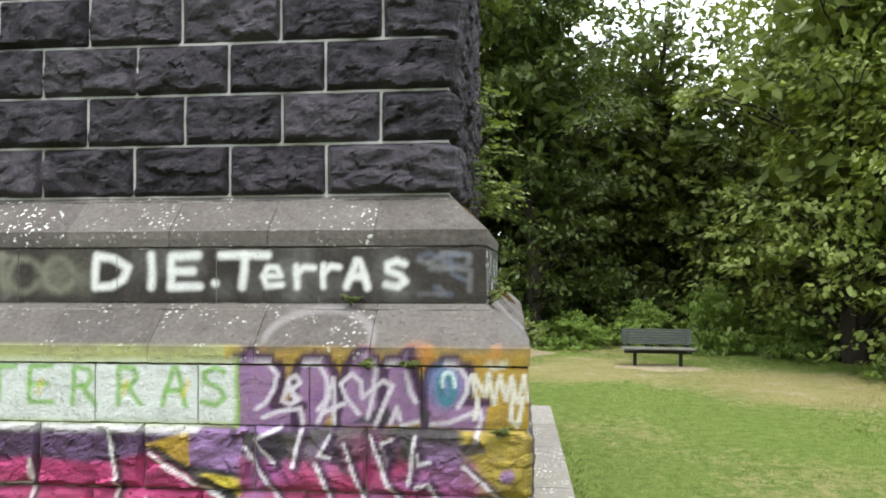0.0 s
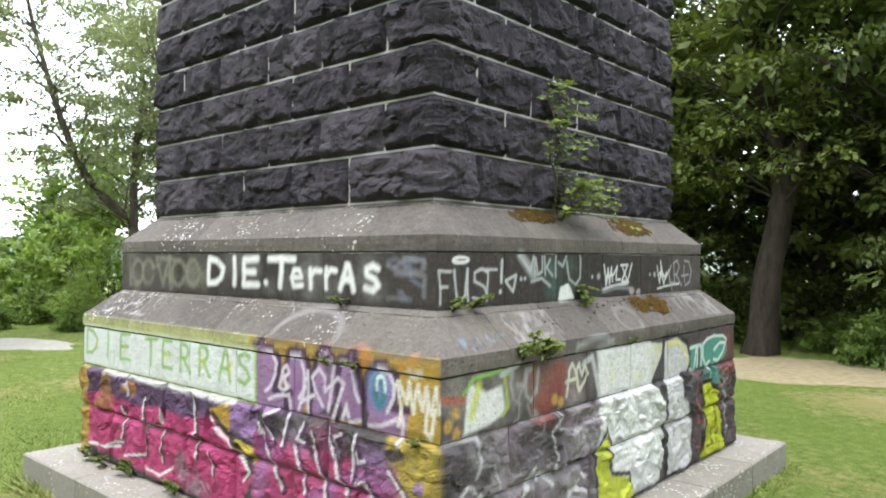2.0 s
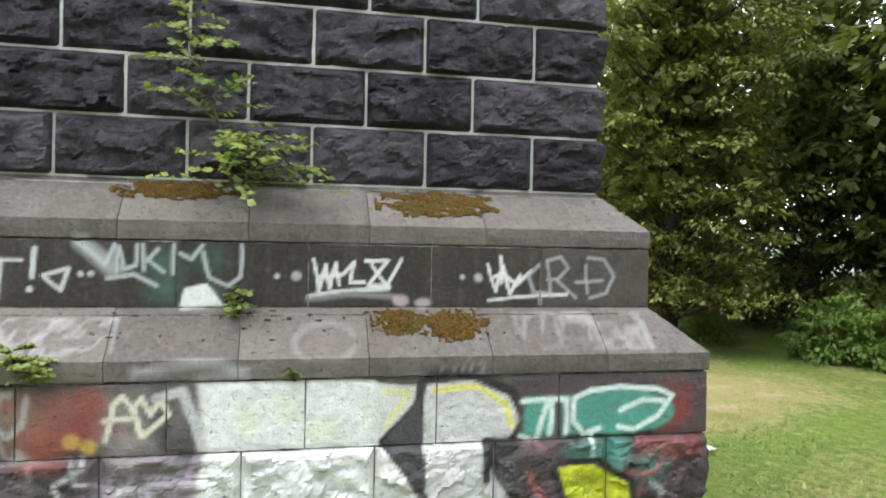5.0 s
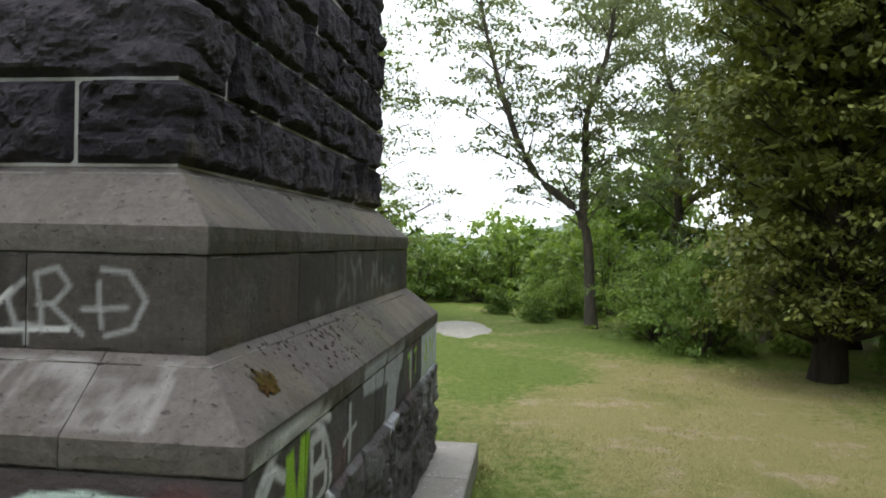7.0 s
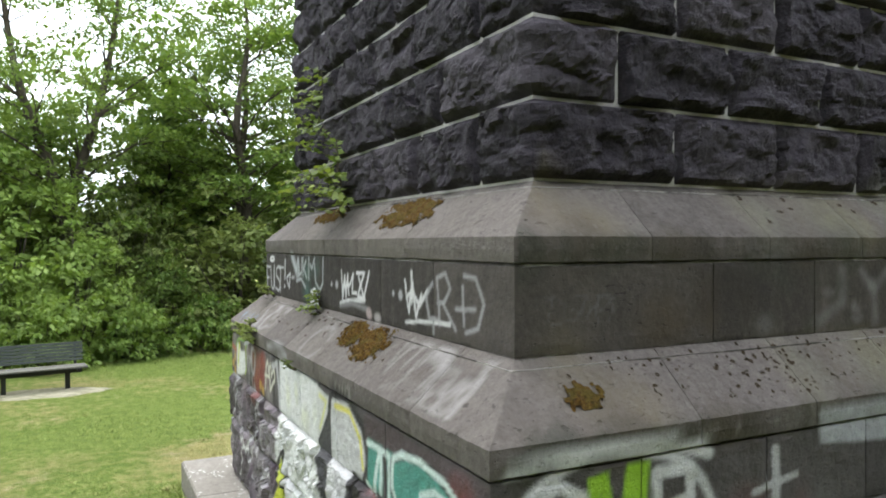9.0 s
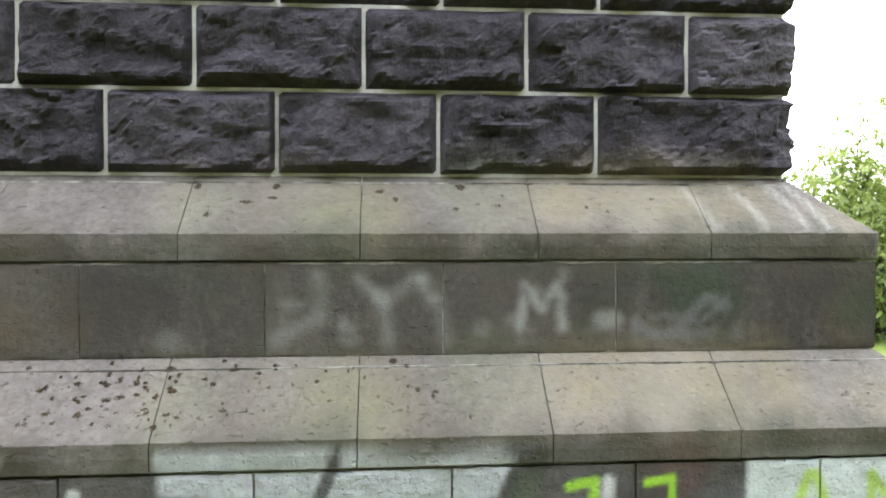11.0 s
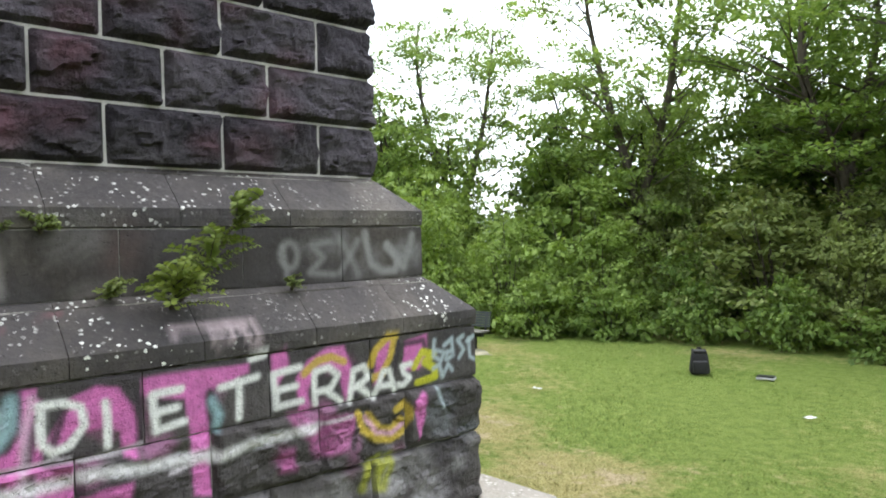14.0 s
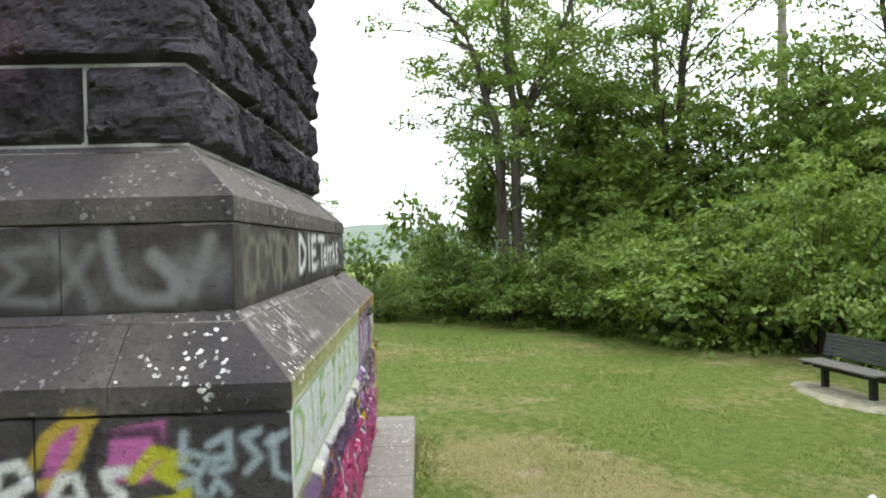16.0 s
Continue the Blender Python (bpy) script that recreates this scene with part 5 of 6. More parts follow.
def blot(name, at, rx, ry, mat, label, category, turn=0.0, seed=1):
    """A flat patch of ground with a ragged outline, lying just over the lawn."""
    rnd = random.Random(seed)
    n = 40
    verts, faces = [(0, 0, 0.02)], []
    for i in range(n):
        a = 2 * math.pi * i / n
        k = 1 + 0.22 * noise.noise(Vector((math.cos(a) * 2.4, math.sin(a) * 2.4, seed * 3.3))) + rnd.uniform(-0.05, 0.05)
        verts += [(rx * k * 0.85 * math.cos(a), ry * k * 0.85 * math.sin(a), 0.018), (rx * k * math.cos(a), ry * k * math.sin(a), -0.03)]
    for i in range(n):
        j = (i + 1) % n
        faces += [(0, 1 + 2 * i, 1 + 2 * j), (1 + 2 * i, 2 + 2 * i, 2 + 2 * j, 1 + 2 * j)]
    ob = new(name, mesh_of(name, verts, faces, mat))
    ob.matrix_basis = pose(at[0], at[1], 0.02, 0, 0, turn)
    return tagged(ob, label, category, kind="structure")


# ---- vegetation ----
def tube(verts, faces, pts, radii, sides=8):
    base = len(verts)
    for i, p in enumerate(pts):
        d = (pts[min(i + 1, len(pts) - 1)] - pts[max(i - 1, 0)]).normalized()
        a = d.orthogonal().normalized() if abs(d.z) < 0.9 else Vector((1, 0, 0)).cross(d).normalized()
        b = d.cross(a)
        for k in range(sides):
            t = 2 * math.pi * k / sides
            verts.append(p + (a * math.cos(t) + b * math.sin(t)) * radii[i] * (1 + 0.12 * math.sin(3 * t + i)))
    for i in range(len(pts) - 1):
        for k in range(sides):
            a, b = base + i * sides + k, base + i * sides + (k + 1) % sides
            faces.append((a, b, b + sides, a + sides))


def limb(rnd, start, direction, length, r0, verts, faces, bend=0.25, up=0.15, n=6, sides=6):
    pts, radii, p, d = [start], [r0], start.copy(), direction.normalized()
    for i in range(n):
        d = (d + Vector((rnd.uniform(-bend, bend), rnd.uniform(-bend, bend), rnd.uniform(-bend, bend) + up))).normalized()
        p = p + d * length / n
        pts.append(p.copy())
        radii.append(r0 * (1 - 0.8 * (i + 1) / n))
    tube(verts, faces, pts, radii, sides)
    return pts


def leaves(rng, centres, radius, per, size, flat=0.6, droop=0.35):
    """Quads of leaves in tufts round the centres: array (n, 4, 3)."""
    c = np.repeat(centres, per, axis=0)
    n = len(c)
    rad = np.repeat(np.broadcast_to(radius, len(centres)), per)[:, None]
    v = rng.normal(size=(n, 3))
    v /= np.linalg.norm(v, axis=1)[:, None]
    off = v * rad * rng.random((n, 1)) ** 0.45
    off[:, 2] *= flat
    p = c + off
    d = v * [1, 1, 0.5] + rng.normal(size=(n, 3)) * 0.5
    d[:, 2] -= droop
    d /= np.linalg.norm(d, axis=1)[:, None]
    up = np.array([0, 0, 1.0]) + rng.normal(size=(n, 3)) * 0.55
    s = np.cross(d, up)
    s /= np.linalg.norm(s, axis=1)[:, None] + 1e-9
    L = size * rng.uniform(0.6, 1.35, (n, 1))
    W = L * rng.uniform(0.42, 0.65, (n, 1))
    return np.stack([p, p + d * L * 0.5 + s * W * 0.5, p + d * L, p + d * L * 0.5 - s * W * 0.5], 1)


def sprays(rng, centres, sizes, per, leaf, flat=0.4, droop=0.3, twig=14, lone=0.16):
    """Leaves of the boughs round the centres: domes of small sprays, open below: array (n, 4, 3)."""
    out = []
    for c, r in zip(centres, sizes):
        m = max(3, int(per * (r / np.mean(sizes)) ** 2 / twig))
        v = rng.normal(size=(m, 3))
        v[:, 2] = np.abs(v[:, 2]) * 1.1 - 0.25
        v /= np.linalg.norm(v, axis=1)[:, None]
        k = rng.random((m, 1)) ** 0.4
        s = v * k * r
        s[:, 2] = s[:, 2] * flat - droop * r * (s[:, 0] ** 2 + s[:, 1] ** 2) / (r * r)
        s = np.repeat(s, twig, axis=0)
        w = np.repeat(v, twig, axis=0)
        n = len(s)
        o = rng.normal(size=(n, 3)) * [1, 1, 0.45] * lone * r
        d = w * [1, 1, 0.3] + rng.normal(size=(n, 3)) * 0.55
        d[:, 2] -= 0.25 + droop
        d /= np.linalg.norm(d, axis=1)[:, None]
        up = np.array([0, 0, 1.0]) + w * 0.5 + rng.normal(size=(n, 3)) * 0.42
        sd = np.cross(d, up)
        sd /= np.linalg.norm(sd, axis=1)[:, None] + 1e-9
        L = leaf * rng.uniform(0.6, 1.4, (n, 1))
        W = L * rng.uniform(0.42, 0.66, (n, 1))
        p = np.asarray(c) + s + o
        out.append(np.stack([p, p + d * L * 0.5 + sd * W * 0.5, p + d * L, p + d * L * 0.5 - sd * W * 0.5], 1))
    return np.concatenate(out)


def make_tree(name, seed, height, radius, base, trunk_r, boughs, bough_r, per, leaf, leaf_mat, bark, label, shape="round", stems=None, flat=0.4, droop=0.3, fill=0.6, inner=0, inner_leaf=0.5, branch=0.2):
    """A tree as trunk, limbs that run out to its boughs, and a crown of leafy boughs with gaps between."""
    rnd, rng = random.Random(seed), np.random.default_rng(seed)
    tree = thing(name, label, "tree")
    verts, faces = [], []
    if stems is None:
        lean = Vector((rnd.uniform(-0.06, 0.06), rnd.uniform(-0.06, 0.06), 1))
        stems = [[(0, 0, -0.2)] + [tuple(lean * (height * 0.95 * (i / 9)) + Vector((rnd.uniform(-0.1, 0.1), rnd.uniform(-0.1, 0.1), 0)) * i * 0.3) for i in range(1, 10)]]
    lines = []
    for k, pts in enumerate(stems):
        ctrl = [Vector(p) for p in pts]
        line = []
        for i in range(len(ctrl) - 1):
            p0, p1, p2, p3 = ctrl[max(0, i - 1)], ctrl[i], ctrl[i + 1], ctrl[min(len(ctrl) - 1, i + 2)]
            for q in range(4):
                t = q / 4
                line.append(0.5 * (2 * p1 + (p2 - p0) * t + (2 * p0 - 5 * p1 + 4 * p2 - p3) * t * t + (3 * p1 - 3 * p2 + p3 - p0) * t ** 3))
        line.append(ctrl[-1])
        lines.append(line)
        top = max(p.z for p in line)
        radii = [trunk_r * max(0.1, 1.02 - 0.9 * max(0, p.z) / max(top, height)) * (1 + 0.32 * math.exp(-max(0, p.z) / 0.35)) for p in line]
        tube(verts, faces, line, radii, 10)

    def reach(t):
        if shape == "cone":
            return radius * min(1.0, (1 - t) * 1.25 + 0.08) * (0.78 + 0.22 * min(1, t * 6))
        if shape == "column":
            return radius * min(1.0, (1 - t) * 2.6) * (0.8 + 0.2 * min(1, t * 5))
        if shape == "vase":
            return radius * (0.45 + 0.55 * math.sin(math.pi * min(1, 0.15 + t * 0.8)))
        return radius * math.sqrt(max(0.0, 1 - (2 * t - 0.9) ** 2 / 1.25)) + 0.15

    cs, rs, tries = [], [], 0
    while len(cs) < boughs and tries < boughs * 60:
        tries += 1
        t, a = rng.random(), rng.random() * 2 * math.pi
        lump = 0.8 + 0.4 * noise.noise(Vector((math.cos(a) * 1.6 + seed, math.sin(a) * 1.6, t * 5)))
        if noise.noise(Vector((math.cos(a) * 2.3, math.sin(a) * 2.3 + seed, t * 7))) < 0.35 - fill * 0.75:
            continue
        z = base + (height - base) * t
        axis = min(lines[rng.integers(0, len(lines))], key=lambda p: abs(p.z - z))
        r = reach(t) * lump * rng.random() ** 0.45
        c = Vector((axis.x + math.cos(a) * r, axis.y + math.sin(a) * r, z))
        b = bough_r * rng.uniform(0.65, 1.35)
        if any((c.x - o.x) ** 2 + (c.y - o.y) ** 2 + 3.2 * (c.z - o.z) ** 2 < (0.62 * (b + q) * 0.8) ** 2 for o, q in zip(cs, rs)):
            continue
        cs.append(c)
        rs.append(b)
    for c in cs:
        line = min(lines, key=lambda ln: min((p - c).length for p in ln))
        rho = min(((p - c).xy.length for p in line))
        s = min(line, key=lambda p: abs(p.z - max(c.z - 0.55 * rho - 0.3, base * 0.55)))
        mid = s.lerp(c, 0.5) + Vector((rnd.uniform(-0.15, 0.15), rnd.uniform(-0.15, 0.15), 0.16 * rho if shape not in ("cone", "column") else 0.05)) * (0.4 + rho * 0.3)
        pts = [s * (1 - t) ** 2 + mid * 2 * t * (1 - t) + c * t * t + Vector((rnd.uniform(-1, 1), rnd.uniform(-1, 1), rnd.uniform(-1, 1))) * 0.05 * rho * t for t in (0, 0.2, 0.4, 0.6, 0.8, 1.0)]
        r0 = trunk_r * branch * (0.5 + 0.18 * rho) * (1 - 0.5 * c.z / height)
        tube(verts, faces, pts, [r0 * (1 - 0.85 * t) for t in (0, 0.2, 0.4, 0.6, 0.8, 1.0)], 5)
        for _ in range(2):
            e = c + Vector((rnd.uniform(-1, 1), rnd.uniform(-1, 1), rnd.uniform(-0.2, 0.3))) * bough_r * 0.8
            tube(verts, faces, [pts[3], pts[4].lerp(e, 0.45), e], [r0 * 0.4, r0 * 0.25, r0 * 0.08], 4)
    part("trunk", mesh_of("trunk", verts, faces, bark, True), tree)
    arr = np.array([tuple(c) for c in cs])
    quads = sprays(rng, arr, rs, per, leaf, flat, droop)
    if inner:
        mid = np.array([0, 0, base + (height - base) * 0.45])
        deep = mid + (arr[rng.integers(0, len(arr), inner)] - mid) * rng.uniform(0.2, 0.72, (inner, 1))
        quads = np.concatenate([quads, leaves(rng, deep, 0.5, 9, inner_leaf, 0.7)])
    part("crown", quads_mesh("crown", quads, leaf_mat), tree)
    return tree


def make_bush(name, seed, height, radius, boughs, bough_r, per, leaf, leaf_mat, label, category="bush", flat=0.45, droop=0.35, inner=90):
    rnd, rng = random.Random(seed), np.random.default_rng(seed)
    bush = thing(name, label, category)
    verts, faces, cs, tries = [], [], [], 0
    while len(cs) < boughs and tries < 4000:
        tries += 1
        t, a = rng.random(), rng.random() * 2 * math.pi
        lump = 0.74 + 0.5 * noise.noise(Vector((math.cos(a) * 1.9 + seed, math.sin(a) * 1.9, t * 3.2)))
        top = height * (0.80 + 0.34 * noise.noise(Vector((math.cos(a) * 1.4, math.sin(a) * 1.4 + seed, 0))))
        r = radius * lump * math.sqrt(max(0.02, 1 - t ** 2.4)) * rng.random() ** 0.25
        c = Vector((math.cos(a) * r, math.sin(a) * r, 0.12 + top * t))
        if all((c.x - o.x) ** 2 + (c.y - o.y) ** 2 + 2.5 * (c.z - o.z) ** 2 > (bough_r * 0.72) ** 2 for o in cs):
            cs.append(c)
    for i, c in enumerate(cs):
        if i % 2 == 0:
            foot = Vector((c.x * 0.12, c.y * 0.12, -0.1))
            tube(verts, faces, [foot, foot.lerp(c, 0.5) + Vector((0, 0, 0.2)), c], [0.03, 0.02, 0.006], 5)
    part("branchwork", mesh_of("branchwork", verts, faces, BARK, True), bush)
    arr = np.array([tuple(c) for c in cs])
    quads = sprays(rng, arr, bough_r * rng.uniform(0.65, 1.35, len(cs)), per, leaf, flat, droop)
    deep = arr[rng.integers(0, len(arr), inner)] * [0.7, 0.7, 0.78]
    quads = np.concatenate([quads, leaves(rng, deep, 0.3, 6, 0.26, 0.8)])
    quads[:, :, 2] = np.maximum(quads[:, :, 2], 0.0)
    part("foliage", quads_mesh("foliage", quads, leaf_mat), bush)
    return bush


PARK = pose(0, 0, 0)


def place(ob, x, y, turn=0.0, size=1.0, first=False, tall=None, z=0.0):
    ob2 = ob if first else copy_thing(ob, PARK)
    ob2.scale = (size, size, tall or size)
    ob2.matrix_basis = pose(x, y, z, 0, 0, turn) @ Matrix.Diagonal((size, size, tall or size, 1))
    return ob2


def scatter(ob, spots, seed=0, lo=0.85, hi=1.15):
    rnd = random.Random(seed)
    for i, (x, y, s) in enumerate(spots):
        place(ob, x, y, rnd.uniform(0, 360), s * rnd.uniform(lo, hi), first=i == 0, tall=s * rnd.uniform(lo, hi))


lime_tree = make_tree("lime_tree", 11, 15, 4.7, 0.8, 0.34, 120, 1.15, 190, 0.19, LEAF_LIME, BARK_DARK, "large lime tree with dense yellow-green drooping foliage", flat=0.5, droop=0.45, fill=0.8, inner=460)
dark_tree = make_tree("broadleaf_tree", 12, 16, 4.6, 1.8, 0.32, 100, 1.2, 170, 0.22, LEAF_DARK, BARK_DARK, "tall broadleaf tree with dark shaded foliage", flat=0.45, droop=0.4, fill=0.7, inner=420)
airy_tree = make_tree("locust_tree", 13, 13.5, 4.0, 3.6, 0.24, 92, 1.0, 270, 0.16, LEAF_GREEN, BARK, "airy locust tree with visible limbs against sky", "vase",
                      [[(0, 0, -0.2), (0.1, 0, 2.5), (0.1, 0.1, 4.2), (0.9, 0.5, 7), (1.5, 0.6, 10), (1.7, 1.0, 12.6)], [(0.1, 0, 3.2), (-0.4, -0.3, 5.5), (-1.3, -0.4, 8), (-1.6, -0.9, 11), (-1.5, -0.8, 12.8)]], flat=0.26, droop=0.14, fill=0.5, branch=0.3)
twin_tree = make_tree("locust_tree", 33, 14.5, 4.3, 5.0, 0.24, 100, 0.95, 270, 0.15, LEAF_GREEN, BARK, "tall airy locust with twin pale brown trunks", "vase",
                      [[(0, 0.25, -0.2), (0, 0.24, 2.6), (0, 0.4, 6.4), (0.2, 0.7, 7.6), (0.4, 1.4, 10), (0.4, 2.8, 11.4)], [(0, -0.25, -0.2), (0, -0.24, 2.6), (0.1, -0.3, 6.2), (-0.1, -1.2, 8.4), (-0.3, -2.2, 10.8), (-0.3, -2.4, 12.5)], [(0, -0.3, 6), (0.3, -0.1, 9), (0.2, 0.3, 13.6)]], flat=0.26, droop=0.14, fill=0.5, branch=0.3)
pale_tree = make_tree("silver_leaved_tree", 14, 14, 3.6, 4.6, 0.20, 150, 0.85, 190, 0.155, LEAF_PALE, BARK, "tall loose-crowned tree with pale grey-green leaves", "vase",
                      [[(0, 0, -0.2), (0, -0.15, 2.0), (0, -0.45, 3.9), (0.2, -2.1, 5.4), (0.2, -3.1, 7.6), (0.1, -3.9, 10.4), (0, -4.2, 12)], [(0, -0.4, 3.5), (-0.1, -0.35, 5.7), (0.1, -0.3, 7.6), (0.2, 0.3, 9.6), (0.2, 0.6, 11.6), (0, 1.0, 13.2)]], flat=0.3, droop=0.3, fill=0.45, branch=0.26)
cone_tree = make_tree("dense_tree", 15, 18, 3.3, 1.2, 0.34, 260, 0.9, 210, 0.16, LEAF_CONE, BARK_DARK, "dense tree with layered sunlit foliage down to the ground", "column", flat=0.3, droop=0.35, fill=1.0, inner=700)
fork_tree = make_tree("forked_tree", 16, 16, 4.8, 5.2, 0.42, 80, 1.15, 170, 0.2, LEAF_DARK, BARK_DARK, "old tree with thick forked grey trunk", "round",
                      [[(0, 0, -0.2), (0.15, 0.13, 1.6), (0.4, 0.35, 3.7), (0.55, 0.5, 5.2), (0.1, 0.1, 7.6), (-0.3, 0.0, 11), (-0.4, 0, 14)], [(0.45, 0.4, 4.2), (0.75, 0.65, 5.6), (1.3, 1.1, 7.6), (1.7, 1.45, 11), (1.9, 1.5, 13.5)]], flat=0.45, droop=0.35, fill=0.65, inner=160)
larch_tree = make_tree("larch", 34, 13, 4.2, 2.4, 0.16, 90, 1.0, 190, 0.13, LEAF_OLIVE, BARK_DARK, "thin tree with level feathery branches against sky", "cone", flat=0.12, droop=0.10, fill=0.6, branch=0.34)
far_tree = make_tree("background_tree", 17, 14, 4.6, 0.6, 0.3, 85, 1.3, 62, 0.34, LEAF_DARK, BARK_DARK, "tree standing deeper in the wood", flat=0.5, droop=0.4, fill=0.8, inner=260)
far_green = make_tree("background_tree", 18, 12, 4.4, 0.5, 0.26, 85, 1.2, 72, 0.27, LEAF_GREEN, BARK_DARK, "leafy tree standing behind the hedge", flat=0.36, droop=0.3, fill=0.7, inner=260)
green_bush = make_bush("hazel_bush", 21, 4.0, 2.4, 58, 0.72, 150, 0.13, LEAF_GREEN, "large leafy green bush at the lawn edge", inner=150)
far_bush = make_bush("wild_bush", 24, 4.0, 2.5, 40, 0.85, 42, 0.27, LEAF_GREEN, "wild bush at the far end of the clearing", inner=80)
olive_bush = make_bush("hawthorn_bush", 22, 4.6, 2.3, 62, 0.66, 140, 0.125, LEAF_OLIVE, "tall dusty olive bush overgrown with creepers", inner=130)
# darker twin of far_bush: the shade under the trees is in its colour
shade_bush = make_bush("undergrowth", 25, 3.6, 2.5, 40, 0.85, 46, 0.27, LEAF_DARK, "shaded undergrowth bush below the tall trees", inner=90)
bramble = make_bush("bramble", 23, 1.6, 1.8, 40, 0.5, 110, 0.15, LEAF_GREEN, "low bramble thicket at the edge of the lawn", "bramble", inner=70)

scatter(lime_tree, [(11.8, 11.4, 0.95), (17, 6, 0.9), (-17, 13.5, 0.8), (14.5, 15.5, 1.0)], 1)
place(cone_tree, -11.3, 10.7, 40, 1.0, True)
place(fork_tree, -0.5, 15.0, 0, 1.0, True)
place(twin_tree, 18.6, -6.75, 0, 1.0, True)
place(larch_tree, -19.8, -2.2, 0, 1.0, True)
place(shade_bush, -18.6, -2.2, 30, 0.95)
scatter(dark_tree, [(3.6, 15.4, 0.95), (-4.5, 17.0, 0.95), (-12.5, 16.5, 0.9), (-17.5, -11.5, 0.8)], 4)
scatter(airy_tree, [(-22.5, -5.4, 0.85), (20, -13, 1.0), (-4.5, -19, 1.05), (-0.5, -20, 0.95), (5, -18.5, 0.95), (12.8, -18, 0.95), (24, -9, 1.0), (-7.5, -21.5, 0.9), (-26, -9, 1.0)], 5)
place(pale_tree, -19.9, 6.2, 0, 1.0, True)
place(pale_tree, -27, 10, 150, 1.15)
place(pale_tree, -17.6, 11.4, 200, 0.95)
place(pale_tree, -24, 13, 250, 1.1)
scatter(far_tree, [(1.8, 20.5, 1.1), (-8.5, 19.5, 1.0), (7.0, 21, 0.5), (10.5, 19, 0.5), (-18.5, 19, 1), (-2, 24, 1.1), (20, 12, 1), (-21, -15, 0.9), (-14, 21, 1), (15, 21, 1), (5.6, 19.5, 0.75), (5, 26, 1.1), (-9, 25, 1.1), (10, 26, 0.6), (24, 4, 0.8), (17.5, 17.5, 0.9), (13.5, 22, 1.0), (21.5, 9, 0.9), (8.5, 22.5, 0.9), (7.7, 22.3, 1.05), (9.0, 20.0, 1.0), (-0.5, 21.5, 1.1), (3.5, 23.5, 1.1), (-5.5, 22, 1.1), (12, 17, 0.9), (-12, 20, 1.0), (18.5, 14.5, 1.0)], 10)
scatter(far_green, [(1.5, -22.5, 0.85), (-8.5, -20, 0.55), (10, -22, 0.75), (16, -19, 0.72), (26, -13, 0.75), (13.5, -14.8, 0.52), (-6, -23, 0.85), (7, -24, 0.9), (-3, -25, 0.95), (-12, -19, 0.52), (0.5, -25, 0.8), (5.2, -19.6, 0.62), (8.4, -18.4, 0.62), (11.4, -16.6, 0.62), (14.4, -15.2, 0.66), (17.4, -11.6, 0.66), (2.2, -20.4, 0.62), (20.5, -9.4, 0.7), (23.5, -11, 0.9), (16.5, -16.5, 0.85), (25, -6.5, 0.62), (22, -18, 0.75), (-28, -8, 0.75), (-28, 16, 1.0), (-33, 8, 0.8), (17, -13.5, 0.6), (-16, -17, 0.5), (-35, 11, 0.9), (30, 2.2, 0.5)], 11)
scatter(green_bush, [(-14.5, 8.8, 0.9), (-17.2, 8.0, 0.95), (-19.5, 8.8, 1), (-23.5, 5.4, 0.7), (-25.5, -5.5, 0.9), (-23, -8, 1), (9.4, -12.4, 1.0), (11.6, -10.8, 1.05), (13.8, -9.4, 1),
                    (7.0, -14.4, 0.95), (4.6, -15.8, 0.9), (2.2, -16.8, 0.9), (15.6, -7.9, 0.85), (16.8, -6.4, 0.8), (18.2, -5.2, 0.8), (19.6, -4.2, 0.8), (-21.5, -2.6, 0.95), (-24, -4.2, 1.1), (19, -2.4, 0.55), (21.5, -4.2, 0.8), (14.5, -13, 1.1), (12.2, -12.6, 1.2), (16.4, -9.8, 1.1), (10.2, -14.6, 1.15), (6.4, -17.2, 1.2), (-18.5, -4.6, 0.95)], 7, 0.72, 1.25)
scatter(far_bush, [(24, -1.2, 0.7), (27, 1.5, 0.7), (-26, 4.5, 0.6), (-29, -3, 0.8), (-31, -6, 1.4), (-30.5, -1.6, 0.85), (-33, -0.4, 0.85), (-31.5, 1.4, 0.9), (-33, 3.0, 1.1), (-35, -3.5, 1.0), (-36, -1, 1.0), (-36, 2, 1.2), (-32, 5, 1.3), (-29, 6.5, 1.2), (-40, -6, 1.6), (-41, 3, 1.5), (-27, -4.5, 0.8), (27, -3.5, 1.2), (29, 4, 1.2), (-22.5, -4.6, 1.1), (-28, 5.2, 0.9), (-7, -18.4, 0.7), (-10, -17.6, 0.7), (-13, -16.8, 0.7)], 17, 0.8, 1.2)
scatter(shade_bush, [(5, 18.3, 0.75), (8, 18, 0.7), (10.6, 16.4, 0.7), (2.4, 19.4, 0.75), (-0.6, 19.6, 0.75), (-3.6, 20, 0.75), (-7, 18.2, 0.75), (-10.2, 16.6, 0.65), (13.4, 14, 0.65), (15, 9, 0.6), (-14, 18, 1.0), (13, 18, 0.9), (6.2, 16.6, 0.7), (-1.8, 18, 0.8)], 18, 0.8, 1.2)
